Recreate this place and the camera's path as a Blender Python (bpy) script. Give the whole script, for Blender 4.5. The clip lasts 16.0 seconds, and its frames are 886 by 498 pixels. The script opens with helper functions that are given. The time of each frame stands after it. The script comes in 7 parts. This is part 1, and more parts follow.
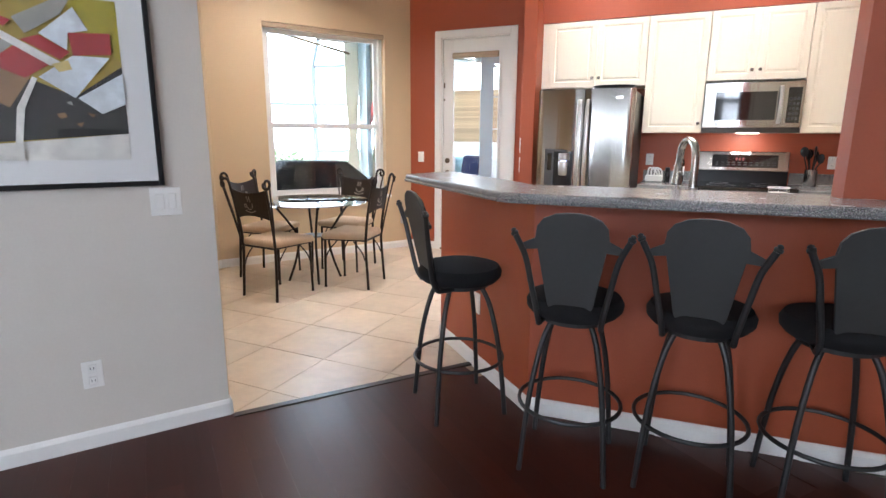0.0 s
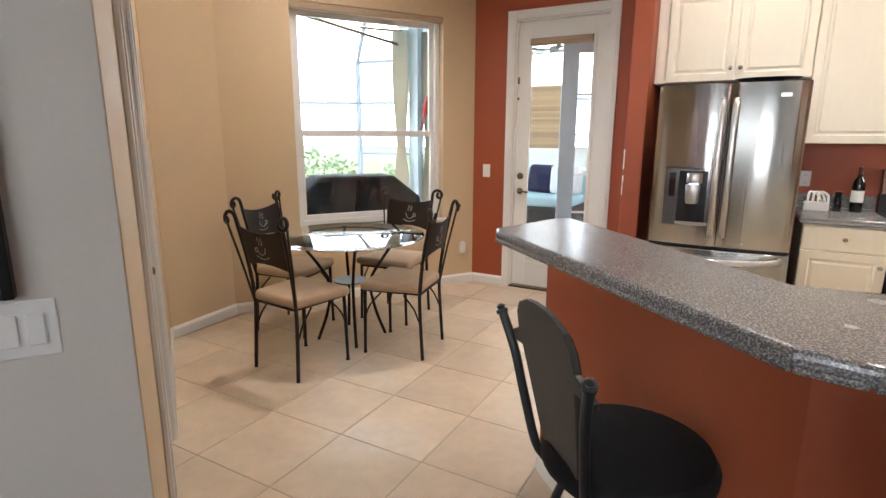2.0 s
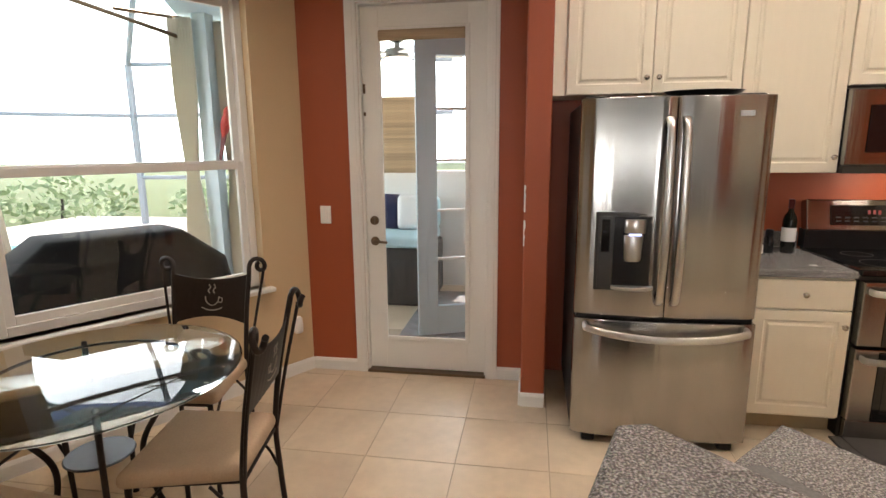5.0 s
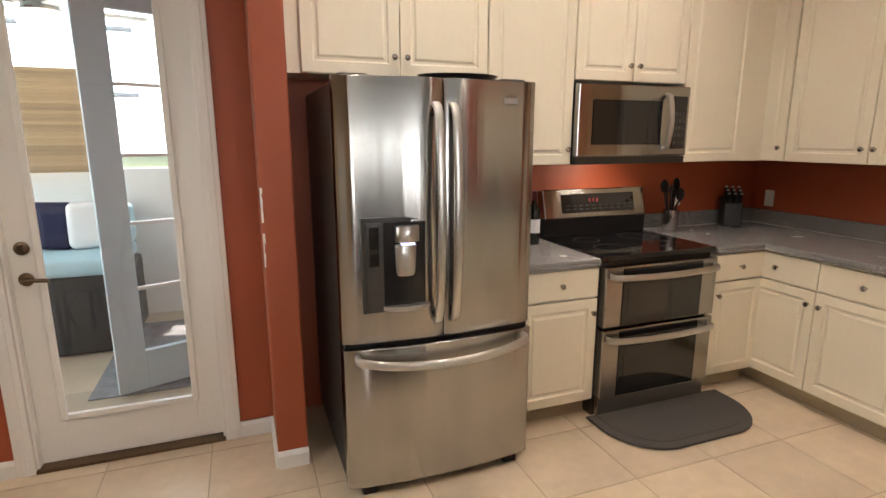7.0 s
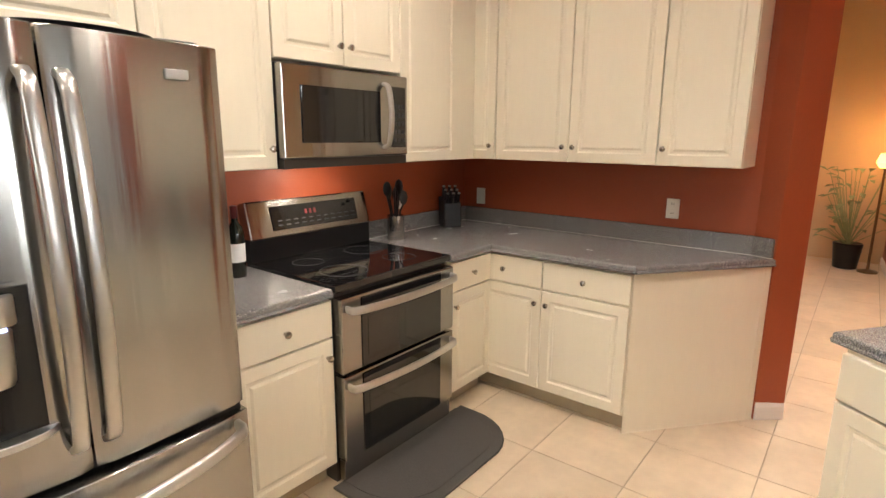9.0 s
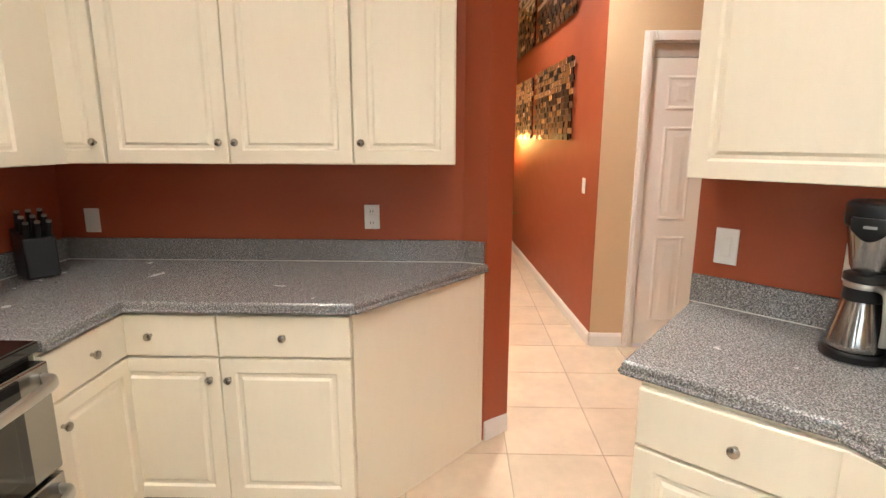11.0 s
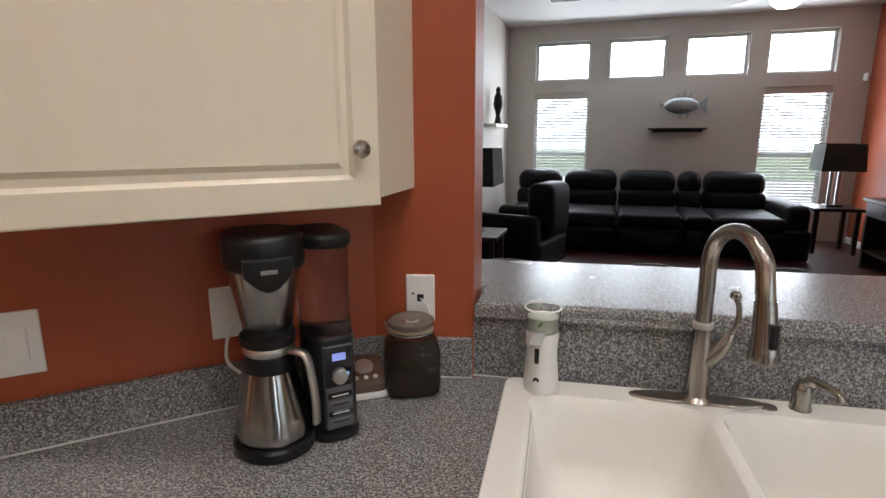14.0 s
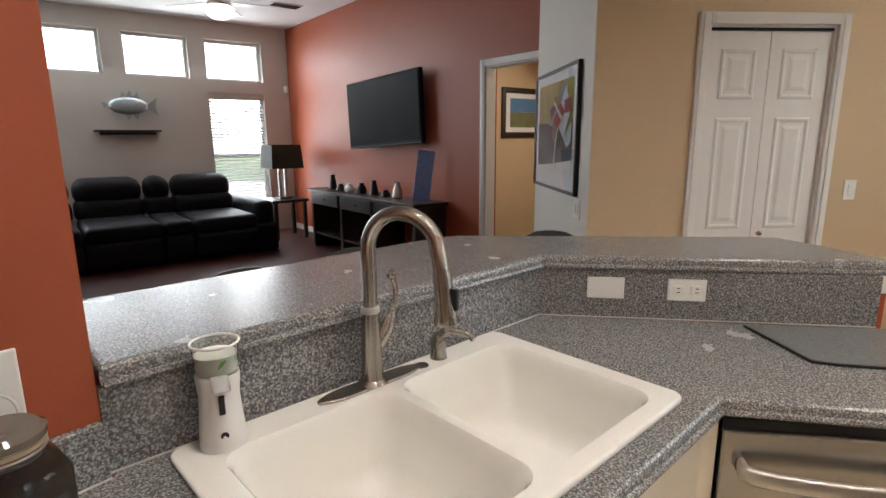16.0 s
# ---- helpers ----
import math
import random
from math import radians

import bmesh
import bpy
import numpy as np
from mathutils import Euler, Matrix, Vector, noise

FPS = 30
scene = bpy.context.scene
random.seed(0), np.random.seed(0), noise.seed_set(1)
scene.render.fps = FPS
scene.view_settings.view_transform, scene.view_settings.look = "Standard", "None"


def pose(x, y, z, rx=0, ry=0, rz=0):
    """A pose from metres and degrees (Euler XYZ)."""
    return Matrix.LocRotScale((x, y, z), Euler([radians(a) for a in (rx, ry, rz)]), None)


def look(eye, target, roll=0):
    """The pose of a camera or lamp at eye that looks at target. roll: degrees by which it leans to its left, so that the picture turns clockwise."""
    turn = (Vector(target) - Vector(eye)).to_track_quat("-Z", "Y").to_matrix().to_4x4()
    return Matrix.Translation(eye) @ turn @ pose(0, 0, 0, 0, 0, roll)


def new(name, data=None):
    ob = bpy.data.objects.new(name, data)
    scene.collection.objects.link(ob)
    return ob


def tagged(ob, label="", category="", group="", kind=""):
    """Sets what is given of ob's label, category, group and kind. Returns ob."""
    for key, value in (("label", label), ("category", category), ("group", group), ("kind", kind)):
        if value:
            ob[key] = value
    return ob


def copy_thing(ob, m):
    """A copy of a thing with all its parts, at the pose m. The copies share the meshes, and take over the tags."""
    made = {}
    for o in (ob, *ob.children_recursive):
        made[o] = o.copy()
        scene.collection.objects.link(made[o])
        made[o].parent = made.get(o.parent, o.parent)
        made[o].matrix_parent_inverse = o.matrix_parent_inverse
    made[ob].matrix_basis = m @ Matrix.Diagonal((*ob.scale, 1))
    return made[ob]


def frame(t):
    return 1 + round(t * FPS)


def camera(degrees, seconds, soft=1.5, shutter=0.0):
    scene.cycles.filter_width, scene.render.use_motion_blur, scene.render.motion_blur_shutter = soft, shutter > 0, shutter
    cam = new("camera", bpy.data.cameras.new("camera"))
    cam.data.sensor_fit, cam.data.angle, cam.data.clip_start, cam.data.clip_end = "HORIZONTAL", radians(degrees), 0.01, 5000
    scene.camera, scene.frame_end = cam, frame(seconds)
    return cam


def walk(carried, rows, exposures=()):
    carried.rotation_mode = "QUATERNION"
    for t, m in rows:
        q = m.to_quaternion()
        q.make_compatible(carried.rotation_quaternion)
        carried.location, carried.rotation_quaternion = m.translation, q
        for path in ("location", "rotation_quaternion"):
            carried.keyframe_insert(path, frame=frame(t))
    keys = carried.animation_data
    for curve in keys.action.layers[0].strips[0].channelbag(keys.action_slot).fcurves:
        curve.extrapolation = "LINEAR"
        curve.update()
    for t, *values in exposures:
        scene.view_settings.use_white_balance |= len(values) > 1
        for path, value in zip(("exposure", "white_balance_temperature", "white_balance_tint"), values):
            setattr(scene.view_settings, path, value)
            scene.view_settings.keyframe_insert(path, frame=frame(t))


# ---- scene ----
EXPO = [(0.0, 1.78, 5850, 14), (1.0, 1.58, 5900, 14), (1.5, 1.5, 6100, 13), (2.5, 1.18, 6500, 14), (3.0, 1.1, 6600, 14), (5.5, 0.83, 7150, 16), (7.0, 0.98, 7000, 15), (8.5, 1.35, 6900, 13), (11.0, 1.65, 6400, 10), (12.5, 1.22, 6250, 12), (13.5, 0.96, 6250, 13), (14.0, 0.68, 6200, 13), (14.5, 0.70, 6200, 12), (15.0, 0.84, 6200, 11), (16.0, 0.92, 6450, 12)]
cam = camera(79.3, 16.0)
PATH = [
    (0, (3.135, 2.526, 1.325), (2.323, 4.308, 0.917), 0.38),
    (0.5, (2.908, 2.826, 1.323), (2.052, 4.586, 0.913), 0.40),
    (1, (2.759, 3.105, 1.341), (1.831, 4.829, 0.931), 0.40),
    (1.5, (2.561, 3.396, 1.364), (1.612, 5.109, 0.961), 0.40),
    (2, (2.342, 3.633, 1.440), (1.389, 5.341, 1.019), 0.22),
    (2.5, (2.128, 3.862, 1.426), (1.180, 5.580, 1.038), 0.17),
    (3, (1.994, 4.116, 1.520), (1.074, 5.843, 1.109), -0.04),
    (3.2, (1.955, 4.183, 1.538), (1.056, 5.921, 1.123), -0.36),
    (5.3, (1.492, 5.073, 1.546), (1.318, 7.028, 1.163), -0.40),
    (5.5, (1.455, 5.171, 1.537), (1.383, 7.131, 1.146), -0.40),
    (6, (1.434, 5.344, 1.525), (1.617, 7.296, 1.127), -0.40),
    (6.5, (1.471, 5.453, 1.533), (1.882, 7.370, 1.137), -0.40),
    (7, (1.450, 5.563, 1.536), (2.138, 7.396, 1.127), -0.03),
    (7.5, (1.454, 5.685, 1.556), (2.394, 7.399, 1.135), 0.28),
    (8, (1.538, 5.873, 1.520), (2.727, 7.428, 1.113), 0.15),
    (8.5, (1.684, 6.009, 1.529), (3.056, 7.404, 1.116), 0.11),
    (8.7, (1.733, 6.070, 1.536), (3.170, 7.397, 1.121), 0.21),
    (10.8, (2.479, 6.620, 1.497), (4.426, 6.809, 1.082), 0.35),
    (11, (2.568, 6.629, 1.493), (4.525, 6.682, 1.083), 0.15),
    (11.5, (2.762, 6.637, 1.462), (4.695, 6.307, 1.064), 0.00),
    (12, (2.898, 6.611, 1.468), (4.723, 5.892, 1.078), 0.18),
    (12.5, (3.066, 6.558, 1.464), (4.708, 5.487, 1.071), -0.02),
    (13, (3.230, 6.550, 1.458), (4.553, 5.098, 1.079), -0.22),
    (13.5, (3.318, 6.423, 1.460), (4.285, 4.717, 1.067), -0.13),
    (14, (3.357, 6.361, 1.502), (3.946, 4.495, 1.090), -0.26),
    (14.5, (3.474, 6.258, 1.496), (3.605, 4.304, 1.087), 0.13),
    (15, (3.536, 6.201, 1.475), (3.195, 4.272, 1.073), -0.40),
    (15.5, (3.589, 6.167, 1.472), (2.795, 4.378, 1.061), -0.40),
    (16, (3.714, 6.140, 1.471), (2.510, 4.596, 1.065), -0.40),
]
walk(cam, [(t, look(eye, target, roll)) for t, eye, target, roll in PATH], exposures=EXPO)

# ---- light ----
world = bpy.data.worlds.new("sky")
scene.world = world
world.use_nodes = True
wn = world.node_tree
sky = wn.nodes.new("ShaderNodeTexSky")
sky.sky_type, sky.sun_disc = "NISHITA", False
sky.sun_elevation, sky.sun_rotation = radians(67), radians(-36)
wn.links.new(sky.outputs[0], wn.nodes["Background"].inputs[0])
wn.nodes["Background"].inputs[1].default_value = 0.15
sun = new("sun", bpy.data.lights.new("sun", "SUN"))
sun.data.energy, sun.data.angle, sun.data.color = 5.0, radians(0.5), (1.0, 0.95, 0.87)
sun.matrix_world = look((0, 0, 0), (0.25, -0.35, -1.0))


def area(name, m, sx, sy, watts, col):
    ob = new(name, bpy.data.lights.new(name, "AREA"))
    ob.data.shape, ob.data.size, ob.data.size_y, ob.data.energy, ob.data.color = "RECTANGLE", sx, sy, watts, col
    ob.matrix_world = m
    return ob


# sky light in the living room's openings
DAY = (0.92, 0.97, 1.0)
area("living_daylight_west", look((0.96, -2.42, 1.4), (1.6, 2.0, 0.9)), 0.8, 1.7, 17, DAY)
area("living_daylight_east", look((4.19, -2.42, 1.4), (3.4, 2.0, 0.9)), 0.8, 1.7, 17, DAY)
area("clerestory_daylight", look((2.57, -2.42, 2.64), (2.4, 2.0, 1.0)), 3.9, 0.5, 24, DAY)
# warm fill lamp added inside the bedroom; no window is built there
area("bedroom_daylight", look((-1.6, 2.6, 2.6), (-0.6, 2.8, 0.8)), 1.0, 1.0, 14, (1.0, 0.93, 0.8))
WARM = (1.0, 0.915, 0.82)


# ---- materials ----
def mat(name, col, rough=0.5, metal=0.0, grain=0.0, scale=30.0, blotch=0.0, blotch_scale=2.5, bump=0.0, coat=0.0, spec=0.5, piece=0.0, stretch=(1, 1, 1), rvar=0.0, laid=None):
    m = bpy.data.materials.new(name)
    m.use_nodes = True
    n, l = m.node_tree.nodes, m.node_tree.links
    b = n["Principled BSDF"]
    b.inputs["Base Color"].default_value = (*col, 1)
    b.inputs["Roughness"].default_value, b.inputs["Metallic"].default_value = rough, metal
    b.inputs["Coat Weight"].default_value, b.inputs["Specular IOR Level"].default_value = coat, spec
    tc = n.new("ShaderNodeTexCoord")
    mp = n.new("ShaderNodeMapping")
    mp.inputs["Scale"].default_value = stretch
    if laid is None:
        l.new(tc.outputs["Object"], mp.inputs[0])
    else:
        # laid pieces share one grain field, turned by an angle
        mp.vector_type = "TEXTURE"
        mp.inputs["Rotation"].default_value = (0, 0, radians(laid))
        mp.inputs["Scale"].default_value = [1 / s for s in stretch]
        l.new(n.new("ShaderNodeNewGeometry").outputs["Position"], mp.inputs[0])
    last = None

    def vary(source, amount, before):
        mul = n.new("ShaderNodeMapRange")
        mul.inputs["To Min"].default_value, mul.inputs["To Max"].default_value = 1 - amount, 1 + amount
        l.new(source, mul.inputs["Value"])
        mix = n.new("ShaderNodeMix")
        mix.data_type, mix.blend_type, mix.inputs["Factor"].default_value = "RGBA", "MULTIPLY", 1
        if before:
            l.new(before, mix.inputs["A"])
        else:
            mix.inputs["A"].default_value = (*col, 1)
        l.new(mul.outputs[0], mix.inputs["B"])
        return mix.outputs["Result"]

    def noise_at(s, detail):
        t = n.new("ShaderNodeTexNoise")
        t.inputs["Scale"].default_value, t.inputs["Detail"].default_value = s, detail
        l.new(mp.outputs[0], t.inputs["Vector"])
        return t.outputs["Fac"]

    fine = noise_at(scale, 4)
    if grain:
        last = vary(fine, grain, last)
    if blotch:
        last = vary(noise_at(blotch_scale, 3), blotch, last)
    if piece:
        oi = n.new("ShaderNodeObjectInfo")
        last = vary(oi.outputs["Random"], piece, last)
    if last:
        l.new(last, b.inputs["Base Color"])
    if rvar:
        mr = n.new("ShaderNodeMapRange")
        mr.inputs["To Min"].default_value, mr.inputs["To Max"].default_value = max(0.02, rough - rvar), min(1, rough + rvar)
        l.new(noise_at(blotch_scale * 3, 3), mr.inputs["Value"])
        l.new(mr.outputs[0], b.inputs["Roughness"])
    if bump:
        bp = n.new("ShaderNodeBump")
        bp.inputs["Strength"].default_value, bp.inputs["Distance"].default_value = bump, 0.004
        l.new(fine, bp.inputs["Height"])
        l.new(bp.outputs[0], b.inputs["Normal"])
    return m


def granite(name):
    m = mat(name, (0.2, 0.2, 0.19), 0.25, rvar=0.06, spec=0.6)
    n, l = m.node_tree.nodes, m.node_tree.links
    tc = n.new("ShaderNodeTexCoord")
    a, c = n.new("ShaderNodeTexNoise"), n.new("ShaderNodeTexVoronoi")
    a.inputs["Scale"].default_value, a.inputs["Detail"].default_value = 235, 6
    c.inputs["Scale"].default_value = 420
    l.new(tc.outputs["Object"], a.inputs["Vector"])
    l.new(tc.outputs["Object"], c.inputs["Vector"])
    r = n.new("ShaderNodeValToRGB")
    e = r.color_ramp.elements
    e[0].position, e[0].color = 0.36, (0.078, 0.074, 0.070, 1)
    e[1].position, e[1].color = 0.64, (0.38, 0.37, 0.35, 1)
    mid = e.new(0.5)
    mid.color = (0.168, 0.162, 0.154, 1)
    l.new(a.outputs["Fac"], r.inputs[0])
    mix = n.new("ShaderNodeMix")
    mix.data_type, mix.blend_type, mix.inputs["Factor"].default_value = "RGBA", "OVERLAY", 0.3
    l.new(r.outputs[0], mix.inputs["A"])
    l.new(c.outputs["Color"], mix.inputs["B"])
    hs = n.new("ShaderNodeHueSaturation")
    hs.inputs["Saturation"].default_value = 0.35
    l.new(mix.outputs["Result"], hs.inputs["Color"])
    l.new(hs.outputs[0], m.node_tree.nodes["Principled BSDF"].inputs["Base Color"])
    return m


def glass(name, tint=(1, 1, 1), rough=0.0):
    m = mat(name, tint, rough)
    m.node_tree.nodes["Principled BSDF"].inputs["Transmission Weight"].default_value = 1.0
    m.node_tree.nodes["Principled BSDF"].inputs["IOR"].default_value = 1.45
    return m


def pane_glass(name):
    m = bpy.data.materials.new(name)
    m.use_nodes = True
    n, l = m.node_tree.nodes, m.node_tree.links
    n.remove(n["Principled BSDF"])
    t, g, mx, fr = n.new("ShaderNodeBsdfTransparent"), n.new("ShaderNodeBsdfGlossy"), n.new("ShaderNodeMixShader"), n.new("ShaderNodeLayerWeight")
    g.inputs["Roughness"].default_value = 0.02
    fr.inputs[0].default_value = 0.5
    pw, ma = n.new("ShaderNodeMath"), n.new("ShaderNodeMath")
    pw.operation, pw.inputs[1].default_value = "POWER", 5.0
    ma.operation, ma.inputs[1].default_value, ma.inputs[2].default_value = "MULTIPLY_ADD", 0.6, 0.035
    l.new(fr.outputs["Facing"], pw.inputs[0])
    l.new(pw.outputs[0], ma.inputs[0])
    l.new(ma.outputs[0], mx.inputs[0])
    l.new(t.outputs[0], mx.inputs[1])
    l.new(g.outputs[0], mx.inputs[2])
    l.new(mx.outputs[0], n["Material Output"].inputs[0])
    return m


def glow(name, col, power):
    m = mat(name, col, 0.5)
    b = m.node_tree.nodes["Principled BSDF"]
    b.inputs["Emission Color"].default_value, b.inputs["Emission Strength"].default_value = (*col, 1), power
    return m


RED = mat("terracotta_paint", (0.35, 0.075, 0.028), 0.5, grain=0.05, scale=90, blotch=0.05, bump=0.12, rvar=0.06)
BEIGE = mat("beige_paint", (0.62, 0.47, 0.29), 0.6, grain=0.04, scale=90, blotch=0.04, bump=0.12)
# same beige paint on the living side; cool daylight is put into the colour
DAYBEIGE = mat("daylit_beige_paint", (0.64, 0.60, 0.54), 0.6, grain=0.04, scale=90, blotch=0.04, bump=0.12)
WHITE = mat("white_trim_paint", (0.78, 0.77, 0.74), 0.35, grain=0.03, scale=60, blotch=0.03, bump=0.03)
CEIL = mat("ceiling_paint", (0.75, 0.75, 0.74), 0.8, grain=0.05, scale=70, bump=0.3)
CREAM = mat("cream_cabinet_paint", (0.80, 0.74, 0.60), 0.33, grain=0.025, scale=40, blotch=0.03, bump=0.02, stretch=(1, 1, 0.15))
TILE = mat("beige_floor_tile", (0.60, 0.49, 0.36), 0.33, grain=0.11, scale=16, blotch=0.20, blotch_scale=3.6, piece=0.07, laid=0, rvar=0.05)
GROUT = mat("grout", (0.41, 0.34, 0.25), 0.85, grain=0.1, scale=80, blotch=0.1)
WOOD = mat("cherry_plank", (0.046, 0.0105, 0.006), 0.32, grain=0.13, scale=14, blotch=0.15, spec=0.28, piece=0.16, stretch=(0.25, 4, 1), rvar=0.08, laid=143.1)
WOODBASE = mat("dark_underfloor", (0.05, 0.012, 0.007), 0.4, grain=0.2)
GRAN = granite("grey_speckled_countertop")
# vertical streaks in colour and bump imitate streaked reflections on the doors
STEEL = mat("brushed_stainless", (0.38, 0.372, 0.355), 0.165, 1.0, grain=0.12, scale=60, bump=0.4, stretch=(0.16, 0.16, 0.006), rvar=0.02)
_b, _n, _l = STEEL.node_tree.nodes["Principled BSDF"], STEEL.node_tree.nodes, STEEL.node_tree.links
_b.inputs["Anisotropic"].default_value = 0.96
_up = _n.new("ShaderNodeCombineXYZ")
_up.inputs[2].default_value = 1.0
_l.new(_up.outputs[0], _b.inputs["Tangent"])
STEELH = mat("stainless_handle", (0.56, 0.55, 0.53), 0.3, 1.0, grain=0.03, scale=60)
DGREY = mat("dark_grey_metal", (0.06, 0.055, 0.05), 0.4, 0.6, grain=0.1, scale=60)
BLACKG = mat("black_glass", (0.008, 0.008, 0.009), 0.05, grain=0.1, coat=0.3)
SCREEN = mat("matte_screen", (0.004, 0.004, 0.005), 0.4, grain=0.1, spec=0.04)
BLACK = mat("black_plastic", (0.009, 0.009, 0.010), 0.3, grain=0.15, scale=80, bump=0.03, spec=0.32)
IRON = mat("bronzed_iron", (0.022, 0.014, 0.010), 0.45, 0.5, grain=0.25, scale=60, bump=0.05)
STOOLM = mat("charcoal_metal", (0.045, 0.046, 0.047), 0.42, 0.55, grain=0.15, scale=80, bump=0.03)
STOOLP = mat("charcoal_back_panel", (0.036, 0.037, 0.036), 0.5, 0.0, grain=0.12, scale=60, bump=0.03)
FABRIC = mat("black_velvet", (0.006, 0.006, 0.007), 0.95, grain=0.3, scale=120, bump=0.2)
SEATF = mat("tan_suede", (0.46, 0.33, 0.22), 0.9, grain=0.12, scale=120, blotch=0.12, blotch_scale=9, bump=0.15)
NICKEL = mat("brushed_nickel", (0.42, 0.39, 0.35), 0.26, 1.0, grain=0.05, scale=90)
BRONZE = mat("aged_bronze", (0.16, 0.11, 0.07), 0.32, 0.9, grain=0.15)
PORC = mat("white_porcelain", (0.82, 0.81, 0.76), 0.1, grain=0.01, coat=0.4)
PLATE = mat("white_switch_plastic", (0.80, 0.79, 0.76), 0.3, grain=0.01)
MAT = mat("grey_rubber_mat", (0.06, 0.056, 0.052), 0.7, grain=0.25, scale=140, bump=0.4)
LEATHER = mat("black_leather", (0.008, 0.008, 0.010), 0.58, grain=0.3, scale=50, bump=0.35, spec=0.16)
DWOOD = mat("espresso_wood", (0.020, 0.011, 0.008), 0.35, grain=0.3, scale=14, bump=0.04, stretch=(0.3, 3, 3))
PANE = pane_glass("window_pane")
CLEAR = glass("clear_glass", (0.96, 0.99, 0.98))
GREENG = glass("table_glass", (0.90, 0.97, 0.95))
BLIND = mat("white_blind", (0.85, 0.85, 0.83), 0.5, grain=0.02)
PAPER = mat("white_mat_board", (0.80, 0.80, 0.79), 0.7, grain=0.02)
BLUEG = mat("blue_grey_door_paint", (0.46, 0.57, 0.63), 0.4, grain=0.03, blotch=0.04)
WICKER = mat("dark_wicker", (0.035, 0.032, 0.03), 0.7, grain=0.6, scale=60, bump=0.6, stretch=(1, 1, 4))
BAMBOO = mat("bamboo_shade", (0.42, 0.31, 0.20), 0.7, grain=0.35, scale=40, bump=0.3, stretch=(0.2, 0.2, 8))
CANVAS = mat("black_grill_cover", (0.005, 0.0055, 0.007), 0.8, grain=0.3, scale=30, bump=0.3, spec=0.2)
CURTAIN = mat("cream_curtain", (0.72, 0.68, 0.58), 0.9, grain=0.06, scale=60)
CONC = mat("pale_concrete", (0.50, 0.48, 0.45), 0.85, grain=0.15, scale=30, blotch=0.15, bump=0.2)
GRASS = mat("lawn", (0.07, 0.10, 0.03), 0.9, grain=0.5, scale=30, blotch=0.3)
# paler than real foliage: outdoor glare is put into the colour
LEAF = mat("leaf_green", (0.24, 0.32, 0.17), 0.6, grain=0.4, scale=20)
LAMPW = glow("lamp_diffuser", (1.0, 0.85, 0.66), 6.0)
BULB = glow("fan_lamp_glass", (1.0, 0.95, 0.85), 3.5)


# ---- mesh tools ----
def part(name, bm, material, parent=None, label="", smooth=False):
    me = bpy.data.meshes.new(name)
    bm.normal_update()
    bm.to_mesh(me)
    bm.free()
    me.materials.append(material)
    if smooth:
        for p in me.polygons:
            p.use_smooth = True
        me.set_sharp_from_angle(angle=radians(40))
    ob = new(name, me)
    ob.parent = parent
    return tagged(ob, label)


def thing(name, label, category, m, group=""):
    ob = new(name)
    ob.matrix_world = m
    return tagged(ob, label, category, group)


def struct(name, bm, material, label=""):
    return tagged(part(name, bm, material, None, label), kind="structure")


def box(x0, y0, z0, x1, y1, z1, bevel=0.0, bm=None, seg=2):
    bm = bm or bmesh.new()
    x0, x1, y0, y1, z0, z1 = min(x0, x1), max(x0, x1), min(y0, y1), max(y0, y1), min(z0, z1), max(z0, z1)
    r = bmesh.ops.create_cube(bm, size=1)
    vs = r["verts"]
    for v in vs:
        v.co = Vector(((x0 + x1) / 2 + v.co.x * (x1 - x0), (y0 + y1) / 2 + v.co.y * (y1 - y0), (z0 + z1) / 2 + v.co.z * (z1 - z0)))
    if bevel:
        es = list({e for v in vs for e in v.link_edges})
        bmesh.ops.bevel(bm, geom=es, offset=bevel, segments=seg, affect="EDGES", profile=0.5)
    return bm


def prism(pts, z0, z1, bevel=0.0, bm=None, seg=3):
    bm = bm or bmesh.new()
    a = [bm.verts.new((x, y, z0)) for x, y in pts]
    b = [bm.verts.new((x, y, z1)) for x, y in pts]
    n = len(pts)
    fs = [bm.faces.new(a[::-1]), bm.faces.new(b)]
    fs += [bm.faces.new((a[i], a[(i + 1) % n], b[(i + 1) % n], b[i])) for i in range(n)]
    bmesh.ops.recalc_face_normals(bm, faces=fs)
    if bevel:
        es = [e for e in fs[1].edges] + [e for e in fs[0].edges]
        bmesh.ops.bevel(bm, geom=es, offset=bevel, segments=seg, affect="EDGES", profile=0.5)
    return bm


def tube(points, r, bm=None, seg=10, caps=True):
    """A round bar along points; r is one radius or one for each point."""
    bm = bm or bmesh.new()
    ps = [Vector(p) for p in points]
    rs = r if isinstance(r, (list, tuple)) else [r] * len(ps)
    rings, up = [], None
    for i, p in enumerate(ps):
        d = (ps[min(i + 1, len(ps) - 1)] - ps[max(i - 1, 0)]).normalized()
        if up is None:
            up = Vector((0, 0, 1)) if abs(d.z) < 0.9 else Vector((1, 0, 0))
        side = d.cross(up).normalized()
        up = side.cross(d).normalized()
        rings.append([bm.verts.new(p + rs[i] * (math.cos(a) * side + math.sin(a) * up)) for a in (2 * math.pi * k / seg for k in range(seg))])
    for a, b in zip(rings, rings[1:]):
        for k in range(seg):
            bm.faces.new((a[k], a[(k + 1) % seg], b[(k + 1) % seg], b[k]))
    if caps:
        bm.faces.new(rings[0][::-1])
        bm.faces.new(rings[-1])
    return bm


